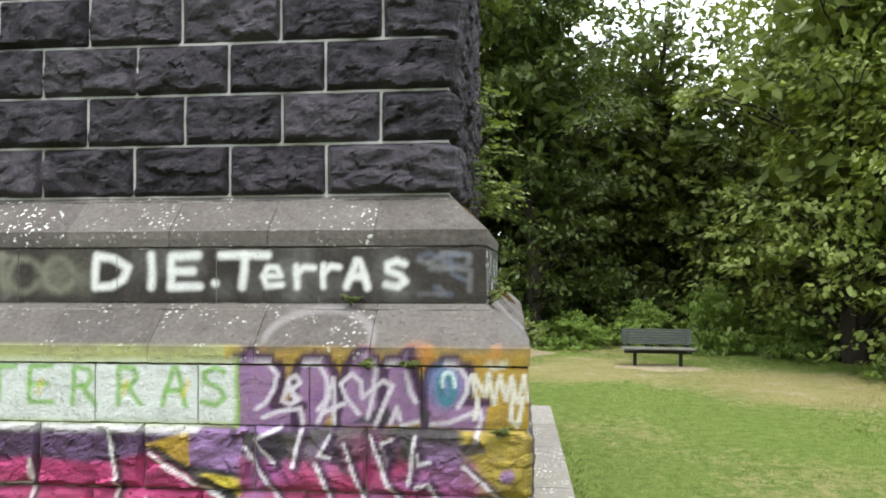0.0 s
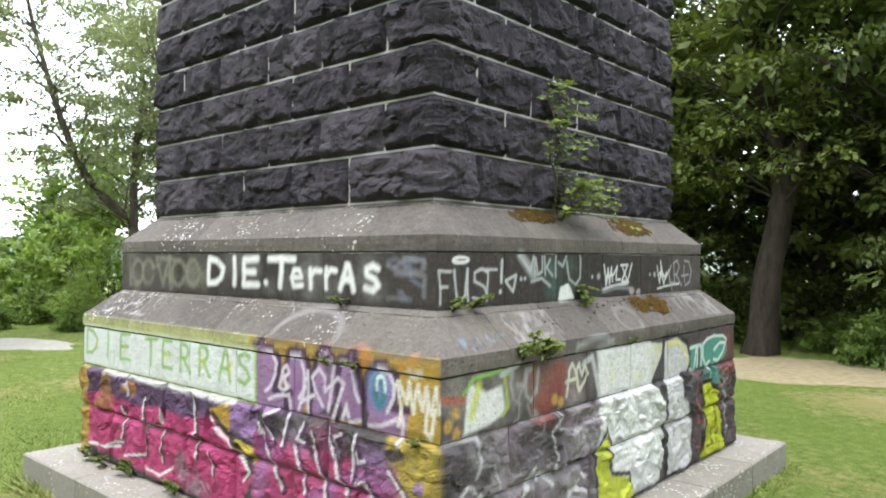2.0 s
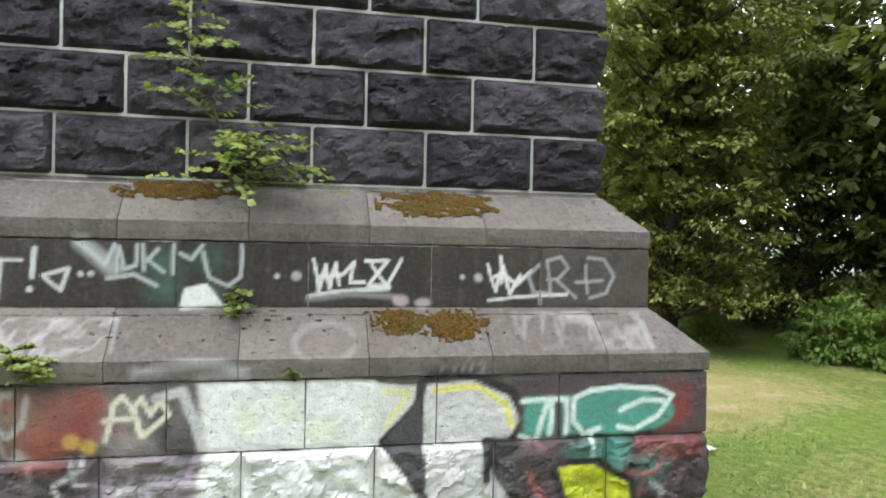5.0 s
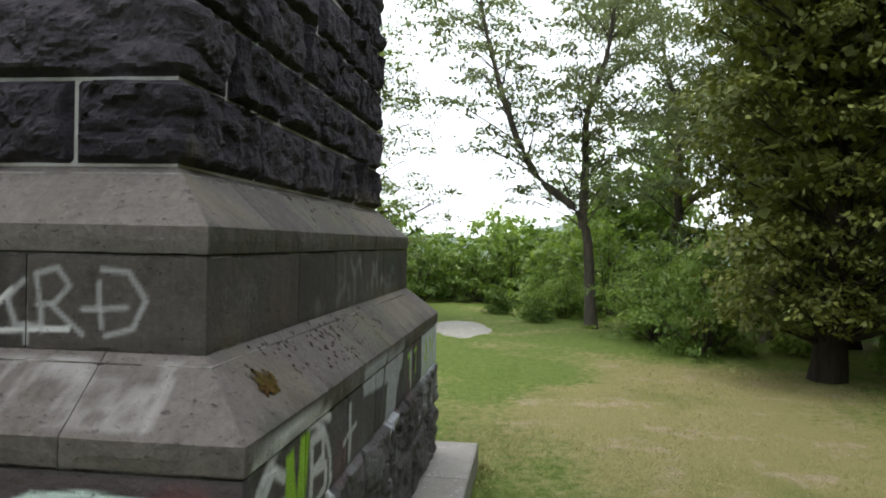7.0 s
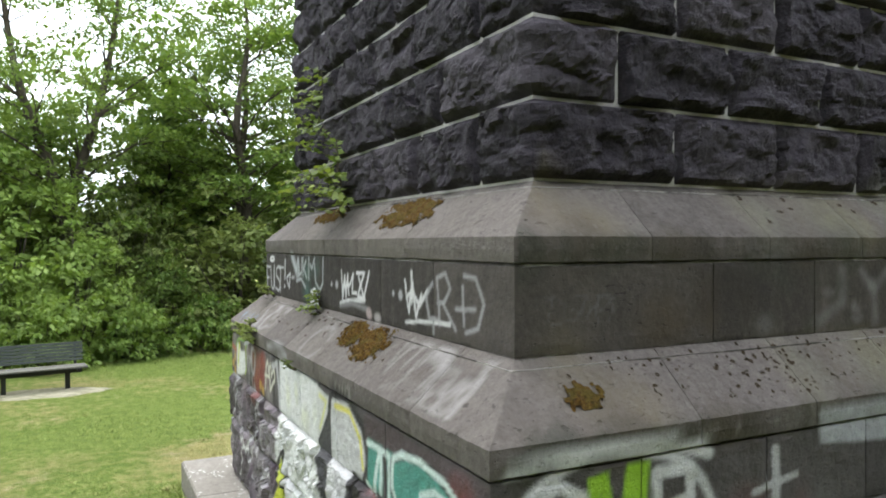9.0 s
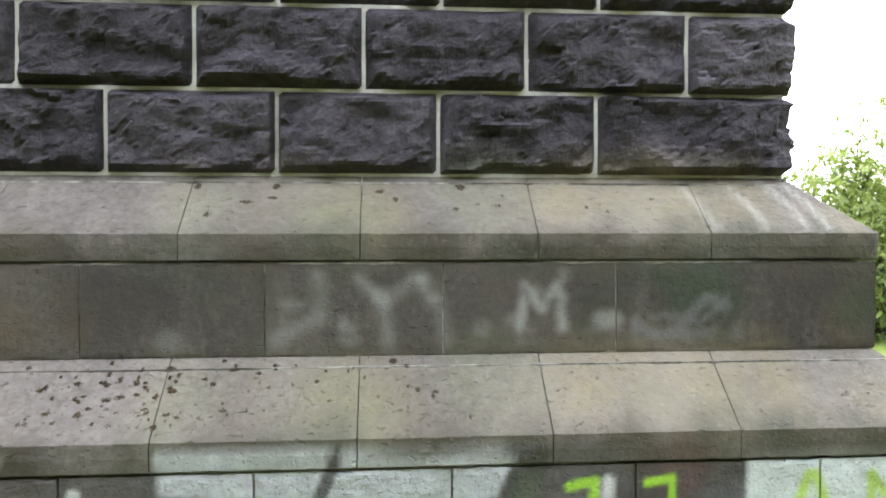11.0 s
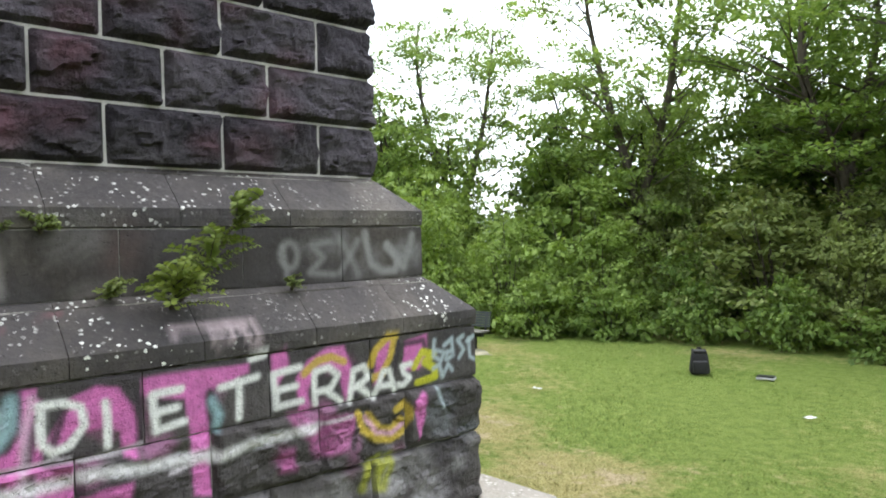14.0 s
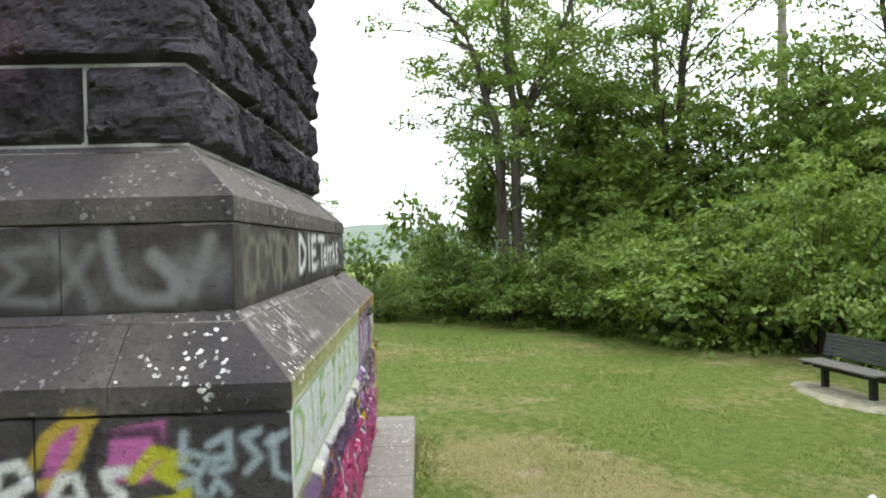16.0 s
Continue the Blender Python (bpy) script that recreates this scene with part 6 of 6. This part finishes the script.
scatter(olive_bush, [(-4.0, -16.3, 0.95), (-6.3, -16.8, 0.9), (-8.6, -16.5, 1.0), (-10.6, -15.9, 0.95), (-12.7, -15.2, 0.95), (-1.8, -16.4, 0.9), (0.2, -17.2, 1.1), (-14.8, -13.8, 1.0),
                    (-3, -19, 1.2), (3.6, -18.2, 1.1), (-20, -8, 0.9), (-9.3, -18.6, 1.5), (-12.6, -17.6, 1.55), (-15.4, -16.2, 1.45), (-17.4, -13.6, 1.3), (-6.6, -19.2, 1.4)], 8, 0.72, 1.25)
scatter(bramble, [(-3.2, -14.9, 0.9), (-0.8, -15.2, 1), (1.4, -15.1, 0.9), (3.4, -14.4, 0.9), (5.3, -13.6, 0.9), (-9.5, -14.6, 0.8), (-11.8, -13.9, 0.8), (7.2, -12.4, 0.7),
                 (2.6, 14.6, 0.8), (4.8, 14.2, 0.85), (6.8, 14.4, 0.95), (8.8, 13.6, 0.95), (10.4, 12.2, 0.9), (-3, 16.6, 0.8), (-6, 15.6, 0.9), (-8.4, 14.2, 0.9), (-12.6, 13, 0.8),
                 (-15, 11.5, 0.8), (12.4, 8.2, 0.8), (1.4, 17.2, 0.9), (-21.5, 4.3, 0.55), (-24.5, 2.8, 0.6)], 9, 0.72, 1.25)


def dead_tree(x, y, height, r):
    """A bare standing trunk, broken off above, with two stubs of limbs."""
    rnd = random.Random(31)
    tree = thing("dead_tree", "bare grey trunk of a dead tree above the wood", "tree")
    verts, faces = [], []
    stem = limb(rnd, Vector((0, 0, -0.3)), Vector((0.02, 0, 1)), height, r, verts, faces, 0.035, 0.25, 12, 10)
    part("trunk", mesh_of("trunk", verts, faces, BARK_PALE, True), tree)
    for k, a in ((8, 0.4), (9, 3.4), (10, 2.0)):
        verts, faces = [], []
        limb(rnd, stem[k], Vector((math.cos(a) * 0.6, math.sin(a) * 0.6, 1)), 2.6, r * 0.32, verts, faces, 0.2, 0.2, 6, 7)
        part("limb", mesh_of("limb", verts, faces, BARK_PALE, True), tree)
    tree.matrix_basis = pose(x, y, 0)


# a ring of undergrowth that closes the wood
rnd = random.Random(77)
for deg in list(range(12, 168, 8)) + list(range(212, 340, 8)):
    r = rnd.uniform(25, 29)
    place(shade_bush if 20 < deg < 160 else far_bush, r * math.cos(math.radians(deg)), r * math.sin(math.radians(deg)), rnd.uniform(0, 360), rnd.uniform(1.0, 1.4))

dead_tree(22.6, -18.4, 18.5, 0.36)

# ---- worn ground, paths and pads ----
blot("dirt_path", (1.2, 12.4), 3.0, 2.6, EARTH, "trodden sandy path at the wood's edge", "path", 20, 1)
blot("gravel_path", (-18.6, 1.6), 2.4, 1.1, GRAVEL, "pale gravel path end beyond the lawn", "path", 10, 2)
blot("far_road", (34, -2.5), 6, 1.4, GRAVEL, "pale road seen past the bushes", "road", 10, 3)
for i, (x, y) in enumerate(((6.45, 9.85), (-6.45, -10.5), (5.3, -10.4))):
    blot("bench_pad", (x, y), 1.25, 0.55, PAD if i else EARTH, "bare gravel pad under the park bench", "gravel pad", 0, 5 + i)

# ---- benches ----
STEEL = plain("dark coated steel", (0.012, 0.014, 0.013), (0.03, 0.033, 0.03), 40, 0.5, 0.001, 0.2)
MESH = plain("weathered green slats", (0.03, 0.04, 0.035), (0.075, 0.085, 0.075), 16, 0.6, 0.002)
SEAT = plain("worn seat planks", (0.10, 0.10, 0.085), (0.22, 0.21, 0.18), 18, 0.7, 0.002)
bench = thing("park_bench", "dark metal park bench with slatted back on lawn", "bench", group="park benches")
for x in (-0.55, 0.55):
    part("leg", box_mesh("leg", (0.09, 0.11, 0.42), STEEL, (x, 0.0, 0.19), 0.012), bench)
part("seat_beam", box_mesh("seat_beam", (1.62, 0.10, 0.08), STEEL, (0, 0.0, 0.385), 0.012), bench)
for x in (-0.72, 0.72):
    part("bracket", box_mesh("bracket", (0.05, 0.5, 0.05), STEEL, (x, 0.04, 0.435), 0.01), bench)
    part("back_post", box_mesh("back_post", (0.05, 0.045, 0.46), STEEL, (x, -0.27, 0.66), 0.01, Euler((radians(12), 0, 0)).to_matrix()), bench)
for i in range(6):
    part("seat_slat", box_mesh("seat_slat", (1.78, 0.062, 0.03), SEAT, (0, -0.15 + i * 0.078, 0.476), 0.006), bench)
for i in range(6):
    part("back_slat", box_mesh("back_slat", (1.72, 0.022, 0.056), MESH, (0, -0.222 - 0.0145 * i, 0.58 + i * 0.064), 0.005, Euler((radians(12), 0, 0)).to_matrix()), bench)
bench.matrix_basis = pose(6.45, 10.05, 0, 0, 0, 175)
copy_thing(bench, pose(-6.45, -10.68, 0, 0, 0, 2))
copy_thing(bench, pose(5.33, -10.6, 0, 0, 0, 8))

# ---- post, log, backpack, tablet, litter ----
WOOD = plain("weathered wood", (0.20, 0.14, 0.085), (0.36, 0.27, 0.17), 9, 0.9, 0.006)
post = thing("wooden_post", "short square weathered wooden post", "post", at=pose(-5.6, -13.9, 0))
part("shaft", box_mesh("shaft", (0.22, 0.22, 0.75), WOOD, (0, 0, 0.3), 0.02), post)
part("cap", box_mesh("cap", (0.19, 0.19, 0.03), WOOD, (0, 0, 0.68), 0.012), post)


LOG_WOOD = bark_material("brown rotting wood", (0.09, 0.07, 0.05), (0.30, 0.24, 0.17))


def log_mesh(length, r, seed):
    verts, faces = [], []
    rnd = random.Random(seed)
    pts = [Vector((length * (i / 8 - 0.5), rnd.uniform(-0.05, 0.05), r * 0.85)) for i in range(9)]
    tube(verts, faces, pts, [r * rnd.uniform(0.85, 1.1) for _ in pts], 12)
    faces += [tuple(range(12))[::-1], tuple(range(96, 108))]
    return mesh_of("trunk_wood", verts, faces, LOG_WOOD, True)


for x, y, turn, ln in ((-12.0, -12.9, 8, 2.6), (-15.4, -12.0, -20, 2.8)):
    lg = thing("log", "fallen bleached tree trunk lying along the hedge", "log", group="fallen logs", at=pose(x, y, 0, 0, 0, turn))
    part("trunk_wood", log_mesh(ln, 0.15, int(-x)), lg)
    part("branch_stub", box_mesh("branch_stub", (0.08, 0.08, 0.22), LOG_WOOD, (0.5, 0.05, 0.28), 0.03, Euler((0.5, 0.3, 0)).to_matrix()), lg)

NYLON = plain("black nylon", (0.010, 0.010, 0.012), (0.03, 0.03, 0.034), 50, 0.6, 0.003)
pack = thing("backpack", "black backpack standing on the lawn", "backpack", at=pose(-0.78, -11.15, 0, 0, 0, 35))


def rounded(name, size, at, mat, bev=0.06, taper=0.0):
    bm = bmesh.new()
    box_bm(bm, size, at)
    bmesh.ops.bevel(bm, geom=bm.edges[:], offset=bev, segments=4, affect="EDGES", profile=0.6)
    for v in bm.verts:
        k = 1 - taper * max(0.0, (v.co.z - at[2]) / size[2] + 0.5) ** 2
        v.co.x, v.co.y = v.co.x * k, v.co.y * k
    return bm_mesh(name, bm, mat, True)


part("body", rounded("body", (0.38, 0.24, 0.46), (0, 0, 0.24), NYLON, 0.10, 0.3), pack)
part("front_pocket", rounded("front_pocket", (0.27, 0.10, 0.25), (0, 0.13, 0.16), NYLON, 0.04), pack)
part("top_flap", rounded("top_flap", (0.25, 0.17, 0.07), (0, 0.02, 0.45), NYLON, 0.034), pack)
for x in (-0.11, 0.11):
    part("strap", rounded("strap", (0.05, 0.03, 0.36), (x, -0.125, 0.30), NYLON, 0.012), pack)
part("carry_loop", rounded("carry_loop", (0.09, 0.02, 0.05), (0, -0.05, 0.50), NYLON, 0.008), pack)

PALE = plain("pale plastic", (0.55, 0.56, 0.58), (0.7, 0.71, 0.72), 30, 0.4, 0.001)
box = thing("case", "small pale flat case lying in the grass", "case", at=pose(-1.95, -11.35, 0, 0, 0, 12))
part("lower_shell", rounded("lower_shell", (0.30, 0.2, 0.04), (0, 0, 0.05), PALE, 0.012), box)
part("lid", rounded("lid", (0.30, 0.2, 0.02), (0, 0, 0.081), STEEL, 0.008), box)


def scrap(x, y, turn, size, label, seed):
    rnd = random.Random(seed)
    bm = bmesh.new()
    bmesh.ops.create_grid(bm, x_segments=5, y_segments=4, size=size)
    for v in bm.verts:
        v.co.z = 0.05 + rnd.uniform(0, size * 0.35)
        v.co.x += rnd.uniform(-0.15, 0.15) * size
        v.co.y *= 0.6
    bmesh.ops.solidify(bm, geom=bm.faces[:], thickness=0.003)
    ob = tagged(new("paper_scrap", bm_mesh("paper_scrap", bm, PALE)), label, "litter", "litter on the lawn")
    ob.matrix_basis = pose(x, y, 0, 0, 0, turn)


scrap(-1.25, 5.7, 20, 0.11, "crumpled white paper scrap on the grass", 1)
scrap(-3.6, -8.9, 70, 0.08, "small white paper scrap on the grass", 2)
scrap(0.6, -8.0, 10, 0.08, "small white paper scrap on the grass", 3)

# ---- moss and plants on the ledges ----
def moss_patch(face, u, t, ru, rt, upper, seed):
    """A ragged cushion of moss on a sloping ledge; t from 0 (edge) to 1 (top)."""
    rnd = random.Random(seed)
    h0, h1, z0, z1 = (H_BAND, H_SHAFT, Z_CAP2, Z_SHAFT) if upper else (H_DIE, H_BAND, Z_CAP1, Z_BAND)
    verts, faces = [], []
    nu, nt = (80, 28) if ru > 0.15 else (16, 8)
    keep = {}
    for i in range(nu + 1):
        for j in range(nt + 1):
            a, b = 2 * i / nu - 1, 2 * j / nt - 1
            r = a * a + b * b + 0.9 * noise.noise(Vector((a * 3.5 + seed, b * 2.5, 0))) + 0.95 * noise.noise(Vector((a * 10, b * 6 + seed, 3)))
            tt = t + b * rt
            lift = (0.028 if ru > 0.1 else 0.010) * max(0.0, 1 - r) ** 0.5 * (0.6 + 0.8 * abs(noise.noise(Vector((a * 14, b * 8, seed)))))
            if r < 1 and 0.01 < tt < 0.99:
                keep[i, j] = len(verts)
                verts.append(spot(face, u + a * ru, h0 + (h1 - h0) * tt + lift * 0.7 - 0.002, z0 + (z1 - z0) * tt + lift * 0.7 - 0.002))
    for (i, j), k in keep.items():
        q = [keep.get(p) for p in ((i, j), (i + 1, j), (i + 1, j + 1), (i, j + 1))]
        if None not in q:
            faces.append(tuple(q))
    ob = new("moss_patch", mesh_of("moss_patch", verts, faces, MOSS if ru > 0.1 else CRUMB, True))
    return tagged(ob, "brown cushion of dry moss on the stone ledge", "moss", "moss on the ledges")


moss_patch(1, -0.92, 0.72, 0.45, 0.26, True, 3)
moss_patch(1, 0.95, 0.55, 0.48, 0.36, True, 8)
moss_patch(1, 0.62, 0.70, 0.2, 0.3, False, 5)
moss_patch(1, 1.02, 0.62, 0.28, 0.36, False, 6)
moss_patch(2, -2.35, 0.45, 0.14, 0.22, False, 9)
for i in range(130):
    rnd = random.Random(100 + i)
    moss_patch(2, rnd.triangular(-2.45, 0.7, -1.1), rnd.uniform(0.15, 0.97), rnd.uniform(0.006, 0.026) * rnd.uniform(0.6, 1.2), rnd.uniform(0.02, 0.05), False, i)
for i in range(40):
    rnd = random.Random(200 + i)
    moss_patch(1, rnd.uniform(-1.4, 1.5), rnd.uniform(0.3, 0.95), rnd.uniform(0.012, 0.04), rnd.uniform(0.02, 0.06), False, i)
for i in range(14):
    rnd = random.Random(300 + i)
    moss_patch(2, rnd.uniform(-0.9, 1.6), rnd.uniform(0.3, 0.8), rnd.uniform(0.015, 0.05), rnd.uniform(0.02, 0.07), True, i)

LEAF_PLANT = leaf_material("young leaves", (0.07, 0.12, 0.022), (0.16, 0.235, 0.045), (0.31, 0.37, 0.09), 0.4)


def ledge_plant(name, label, face, u, n, z, height, spread, twigs, per, leaf, seed, lean=0.25, out=0.25, feather=False, mat=None):
    """A small plant rooted in a joint: stem, twigs and single leaves."""
    rnd, rng = random.Random(seed), np.random.default_rng(seed)
    plant = thing(name, label, "plant")
    verts, faces, quads = [], [], []
    side = Vector(spot(face, 1, 0, 0))
    outw = Vector(spot(face, 0, 1, 0))
    root = Vector(spot(face, u, n, z))
    stem = [root + side * lean * (i / 7) * height + outw * (out * math.sin(i / 7 * 1.6)) + Vector((0, 0, height * i / 7)) + Vector((rnd.uniform(-1, 1), rnd.uniform(-1, 1), 0)) * 0.015 * i for i in range(8)]
    tube(verts, faces, stem, [0.012 * (1.05 - i / 8) + 0.002 for i in range(8)], 6)
    for k in range(twigs):
        f = 0.08 + 0.9 * k / max(1, twigs - 1)
        i = min(6, int(f * 7))
        s = stem[i].lerp(stem[i + 1], f * 7 - i)
        a = rnd.uniform(-1.2, 1.2)
        way = (side * math.sin(a) * rnd.choice((-1, 1)) * 1.2 + outw * abs(math.cos(a)) * 0.8 + Vector((0, 0, rnd.uniform(0.15, 1.0) if feather else rnd.uniform(-0.05, 0.5)))).normalized()
        ln = spread * (1.05 - 0.65 * f) * rnd.uniform(0.6, 1.15)
        pts = [s + way * ln * q / 5 + Vector((0, 0, -0.25 * ln * (q / 5) ** 2)) for q in range(6)]
        tube(verts, faces, pts, [0.004 - 0.0005 * q for q in range(6)], 4)
        for q in range(per):
            t = (q + 0.6) / per
            p = pts[min(4, int(t * 5))].lerp(pts[min(5, int(t * 5) + 1)], t * 5 - int(t * 5))
            cross = way.cross(Vector((0, 0, 1)) + outw * (-0.9 if feather else 0)).normalized()
            for sgn in ((-1, 1) if feather else (rnd.choice((-1, 1)),)):
                d = (cross * sgn * (1 if feather else rnd.uniform(0.3, 1)) + way * rnd.uniform(0.2, 0.7) + Vector((0, 0, rnd.uniform(-0.4, 0.15)))).normalized()
                sd = d.cross(Vector((rnd.uniform(-0.5, 0.5), rnd.uniform(-0.5, 0.5), 0.55)) + outw * rnd.uniform(0.2, 1.1)).normalized()
                L = leaf * rnd.uniform(0.7, 1.25)
                w = L * (0.27 if feather else 0.34)
                quads.append([p, p + d * L * 0.45 + sd * w, p + d * L, p + d * L * 0.45 - sd * w])
    tagged(part("stem", mesh_of("stem", verts, faces, BARK, True), plant), kind="stuff")
    part("leaves", quads_mesh("leaves", np.array([[tuple(v) for v in q] for q in quads]), mat or LEAF_PLANT), plant)
    return plant


ledge_plant("birch_sapling", "young birch sapling growing from the upper ledge", 1, -0.55, 2.36, 3.2, 1.32, 0.72, 30, 14, 0.064, 5, -0.24, 0.14)
ledge_plant("birch_sapling", "low birch shoots spreading over the ledge", 1, -0.5, 2.42, 3.15, 0.42, 0.8, 20, 14, 0.064, 6, 0.3, 0.15)
ledge_plant("seedling", "leafy seedling in a joint of the ledge", 1, -0.47, 2.64, 2.30, 0.22, 0.16, 12, 9, 0.05, 7, 0.1, 0.08)
ledge_plant("locust_seedling", "bushy feather-leaved seedling rooted in the ledge joint", 3, 0.35, 2.66, 2.30, 0.74, 0.46, 24, 19, 0.05, 8, 0.62, 0.2, True)
ledge_plant("locust_seedling", "low yellow-green shoots hanging over the ledge", 3, 0.28, 2.7, 2.26, 0.3, 0.36, 24, 16, 0.044, 9, -0.2, 0.2, True)
for k, (f, u, n, z, s) in enumerate(((3, -0.98, 2.63, 2.80, 0.6), (3, -0.72, 2.63, 2.80, 0.5), (3, -0.48, 2.63, 2.80, 0.9), (3, -0.1, 2.64, 2.36, 1.0), (3, 1.24, 2.66, 2.34, 0.8), (1, -2.45, 2.64, 2.36, 0.8),
                                     (1, -2.2, 2.64, 2.36, 0.9), (1, -1.65, 2.96, 1.93, 1.3), (1, -1.75, 2.97, 2.02, 1.1), (1, -1.95, 2.96, 1.96, 1.2), (0, 1.55, 2.64, 2.36, 0.6), (0, 1.75, 2.96, 1.9, 0.6),
                                     (0, 2.05, 2.96, 1.9, 0.6), (0, -1.6, 3.0, 0.36, 1.4), (0, -2.5, 3.0, 0.36, 1.3), (0, -0.6, 3.0, 0.36, 1.3), (0, 2.75, 2.96, 1.4, 0.6), (1, -0.1, 2.96, 1.92, 0.6), (0, -2.1, 3.02, 0.36, 1.0))):
    ledge_plant("fern_tuft", "small green fern tuft in a stone joint", f, u, n, z, 0.12 * s, 0.13 * s, 22, 8, 0.030 * s, 20 + k, 0.0, 0.05, True, LEAF_OLIVE)

# ---- grass blades on the lawn, and far hills ----
def grass_mesh(count, seed):
    rng = np.random.default_rng(seed)
    a, r = rng.random(count) * 2 * math.pi, 3.4 + 12.5 * rng.random(count) ** 0.8
    x, y = r * np.cos(a), r * np.sin(a)
    ok = (np.abs(x) > H_SLAB + 0.02) | (np.abs(y) > H_SLAB + 0.02)
    ok &= ((x - 1.2) / 2.7) ** 2 + ((y - 12.4) / 2.3) ** 2 > 1
    for bx, by in ((6.45, 9.85), (-6.45, -10.5), (5.3, -10.4)):
        ok &= ((x - bx) / 1.25) ** 2 + ((y - by) / 0.55) ** 2 > 1
    x, y = x[ok], y[ok]
    e, side = rng.uniform(-H_SLAB - 0.1, H_SLAB + 0.1, 9000), rng.integers(0, 4, 9000)
    off = H_SLAB + 0.01 + 0.22 * rng.random(9000) ** 2
    fringe = len(x)
    x = np.concatenate([x, np.choose(side, [e, off, -e, -off])])
    y = np.concatenate([y, np.choose(side, [-off, e, off, -e])])
    n = len(x)
    p = np.stack([x, y, np.full(n, -0.02)], 1)
    t = rng.random(n) * 2 * math.pi
    s = np.stack([np.cos(t), np.sin(t), np.zeros(n)], 1) * rng.uniform(0.004, 0.009, (n, 1))
    tall = np.array([0.6 + 0.5 * noise.noise(Vector((u * 0.5, v * 0.5, 5))) for u, v in zip(x, y)])[:, None]
    tall[fringe:] *= 1.9
    d = np.stack([rng.normal(size=n) * 0.5, rng.normal(size=n) * 0.5, np.ones(n)], 1) * tall * rng.uniform(0.04, 0.12, (n, 1))
    bend = np.stack([d[:, 0] * 0.8, d[:, 1] * 0.8, -d[:, 2] * 0.1], 1)
    return quads_mesh("grass", np.stack([p - s, p + s, p + d + s * 0.3 + bend, p + d - s * 0.3 + bend], 1), BLADE)


tagged(new("grass", grass_mesh(130000, 7)), "short grass blades of the mown lawn", "grass", kind="stuff")

# distance haze is mixed into this greyed green
HILL = plain("hazy wooded hills", (0.09, 0.125, 0.09), (0.16, 0.20, 0.15), 0.09, 0.95, 0.0)


def hill_mesh():
    verts, faces = [], []
    n = 160
    for i in range(n):
        a = 2 * math.pi * i / n
        k = noise.fractal(Vector((math.cos(a) * 3, math.sin(a) * 3, 1)), 0.8, 2, 4)
        for r, z in ((250, -9), (330, 4 + 6 * k), (420, 12 + 10 * k), (700, -12)):
            verts.append((r * math.cos(a), r * math.sin(a), z))
    for i in range(n):
        for j in range(3):
            p, q = 4 * i + j, 4 * ((i + 1) % n) + j
            faces.append((p, q, q + 1, p + 1))
    return mesh_of("backdrop", verts, faces, HILL, True)


tagged(new("backdrop", hill_mesh()), "distant hazy wooded hills", "hills", kind="structure")
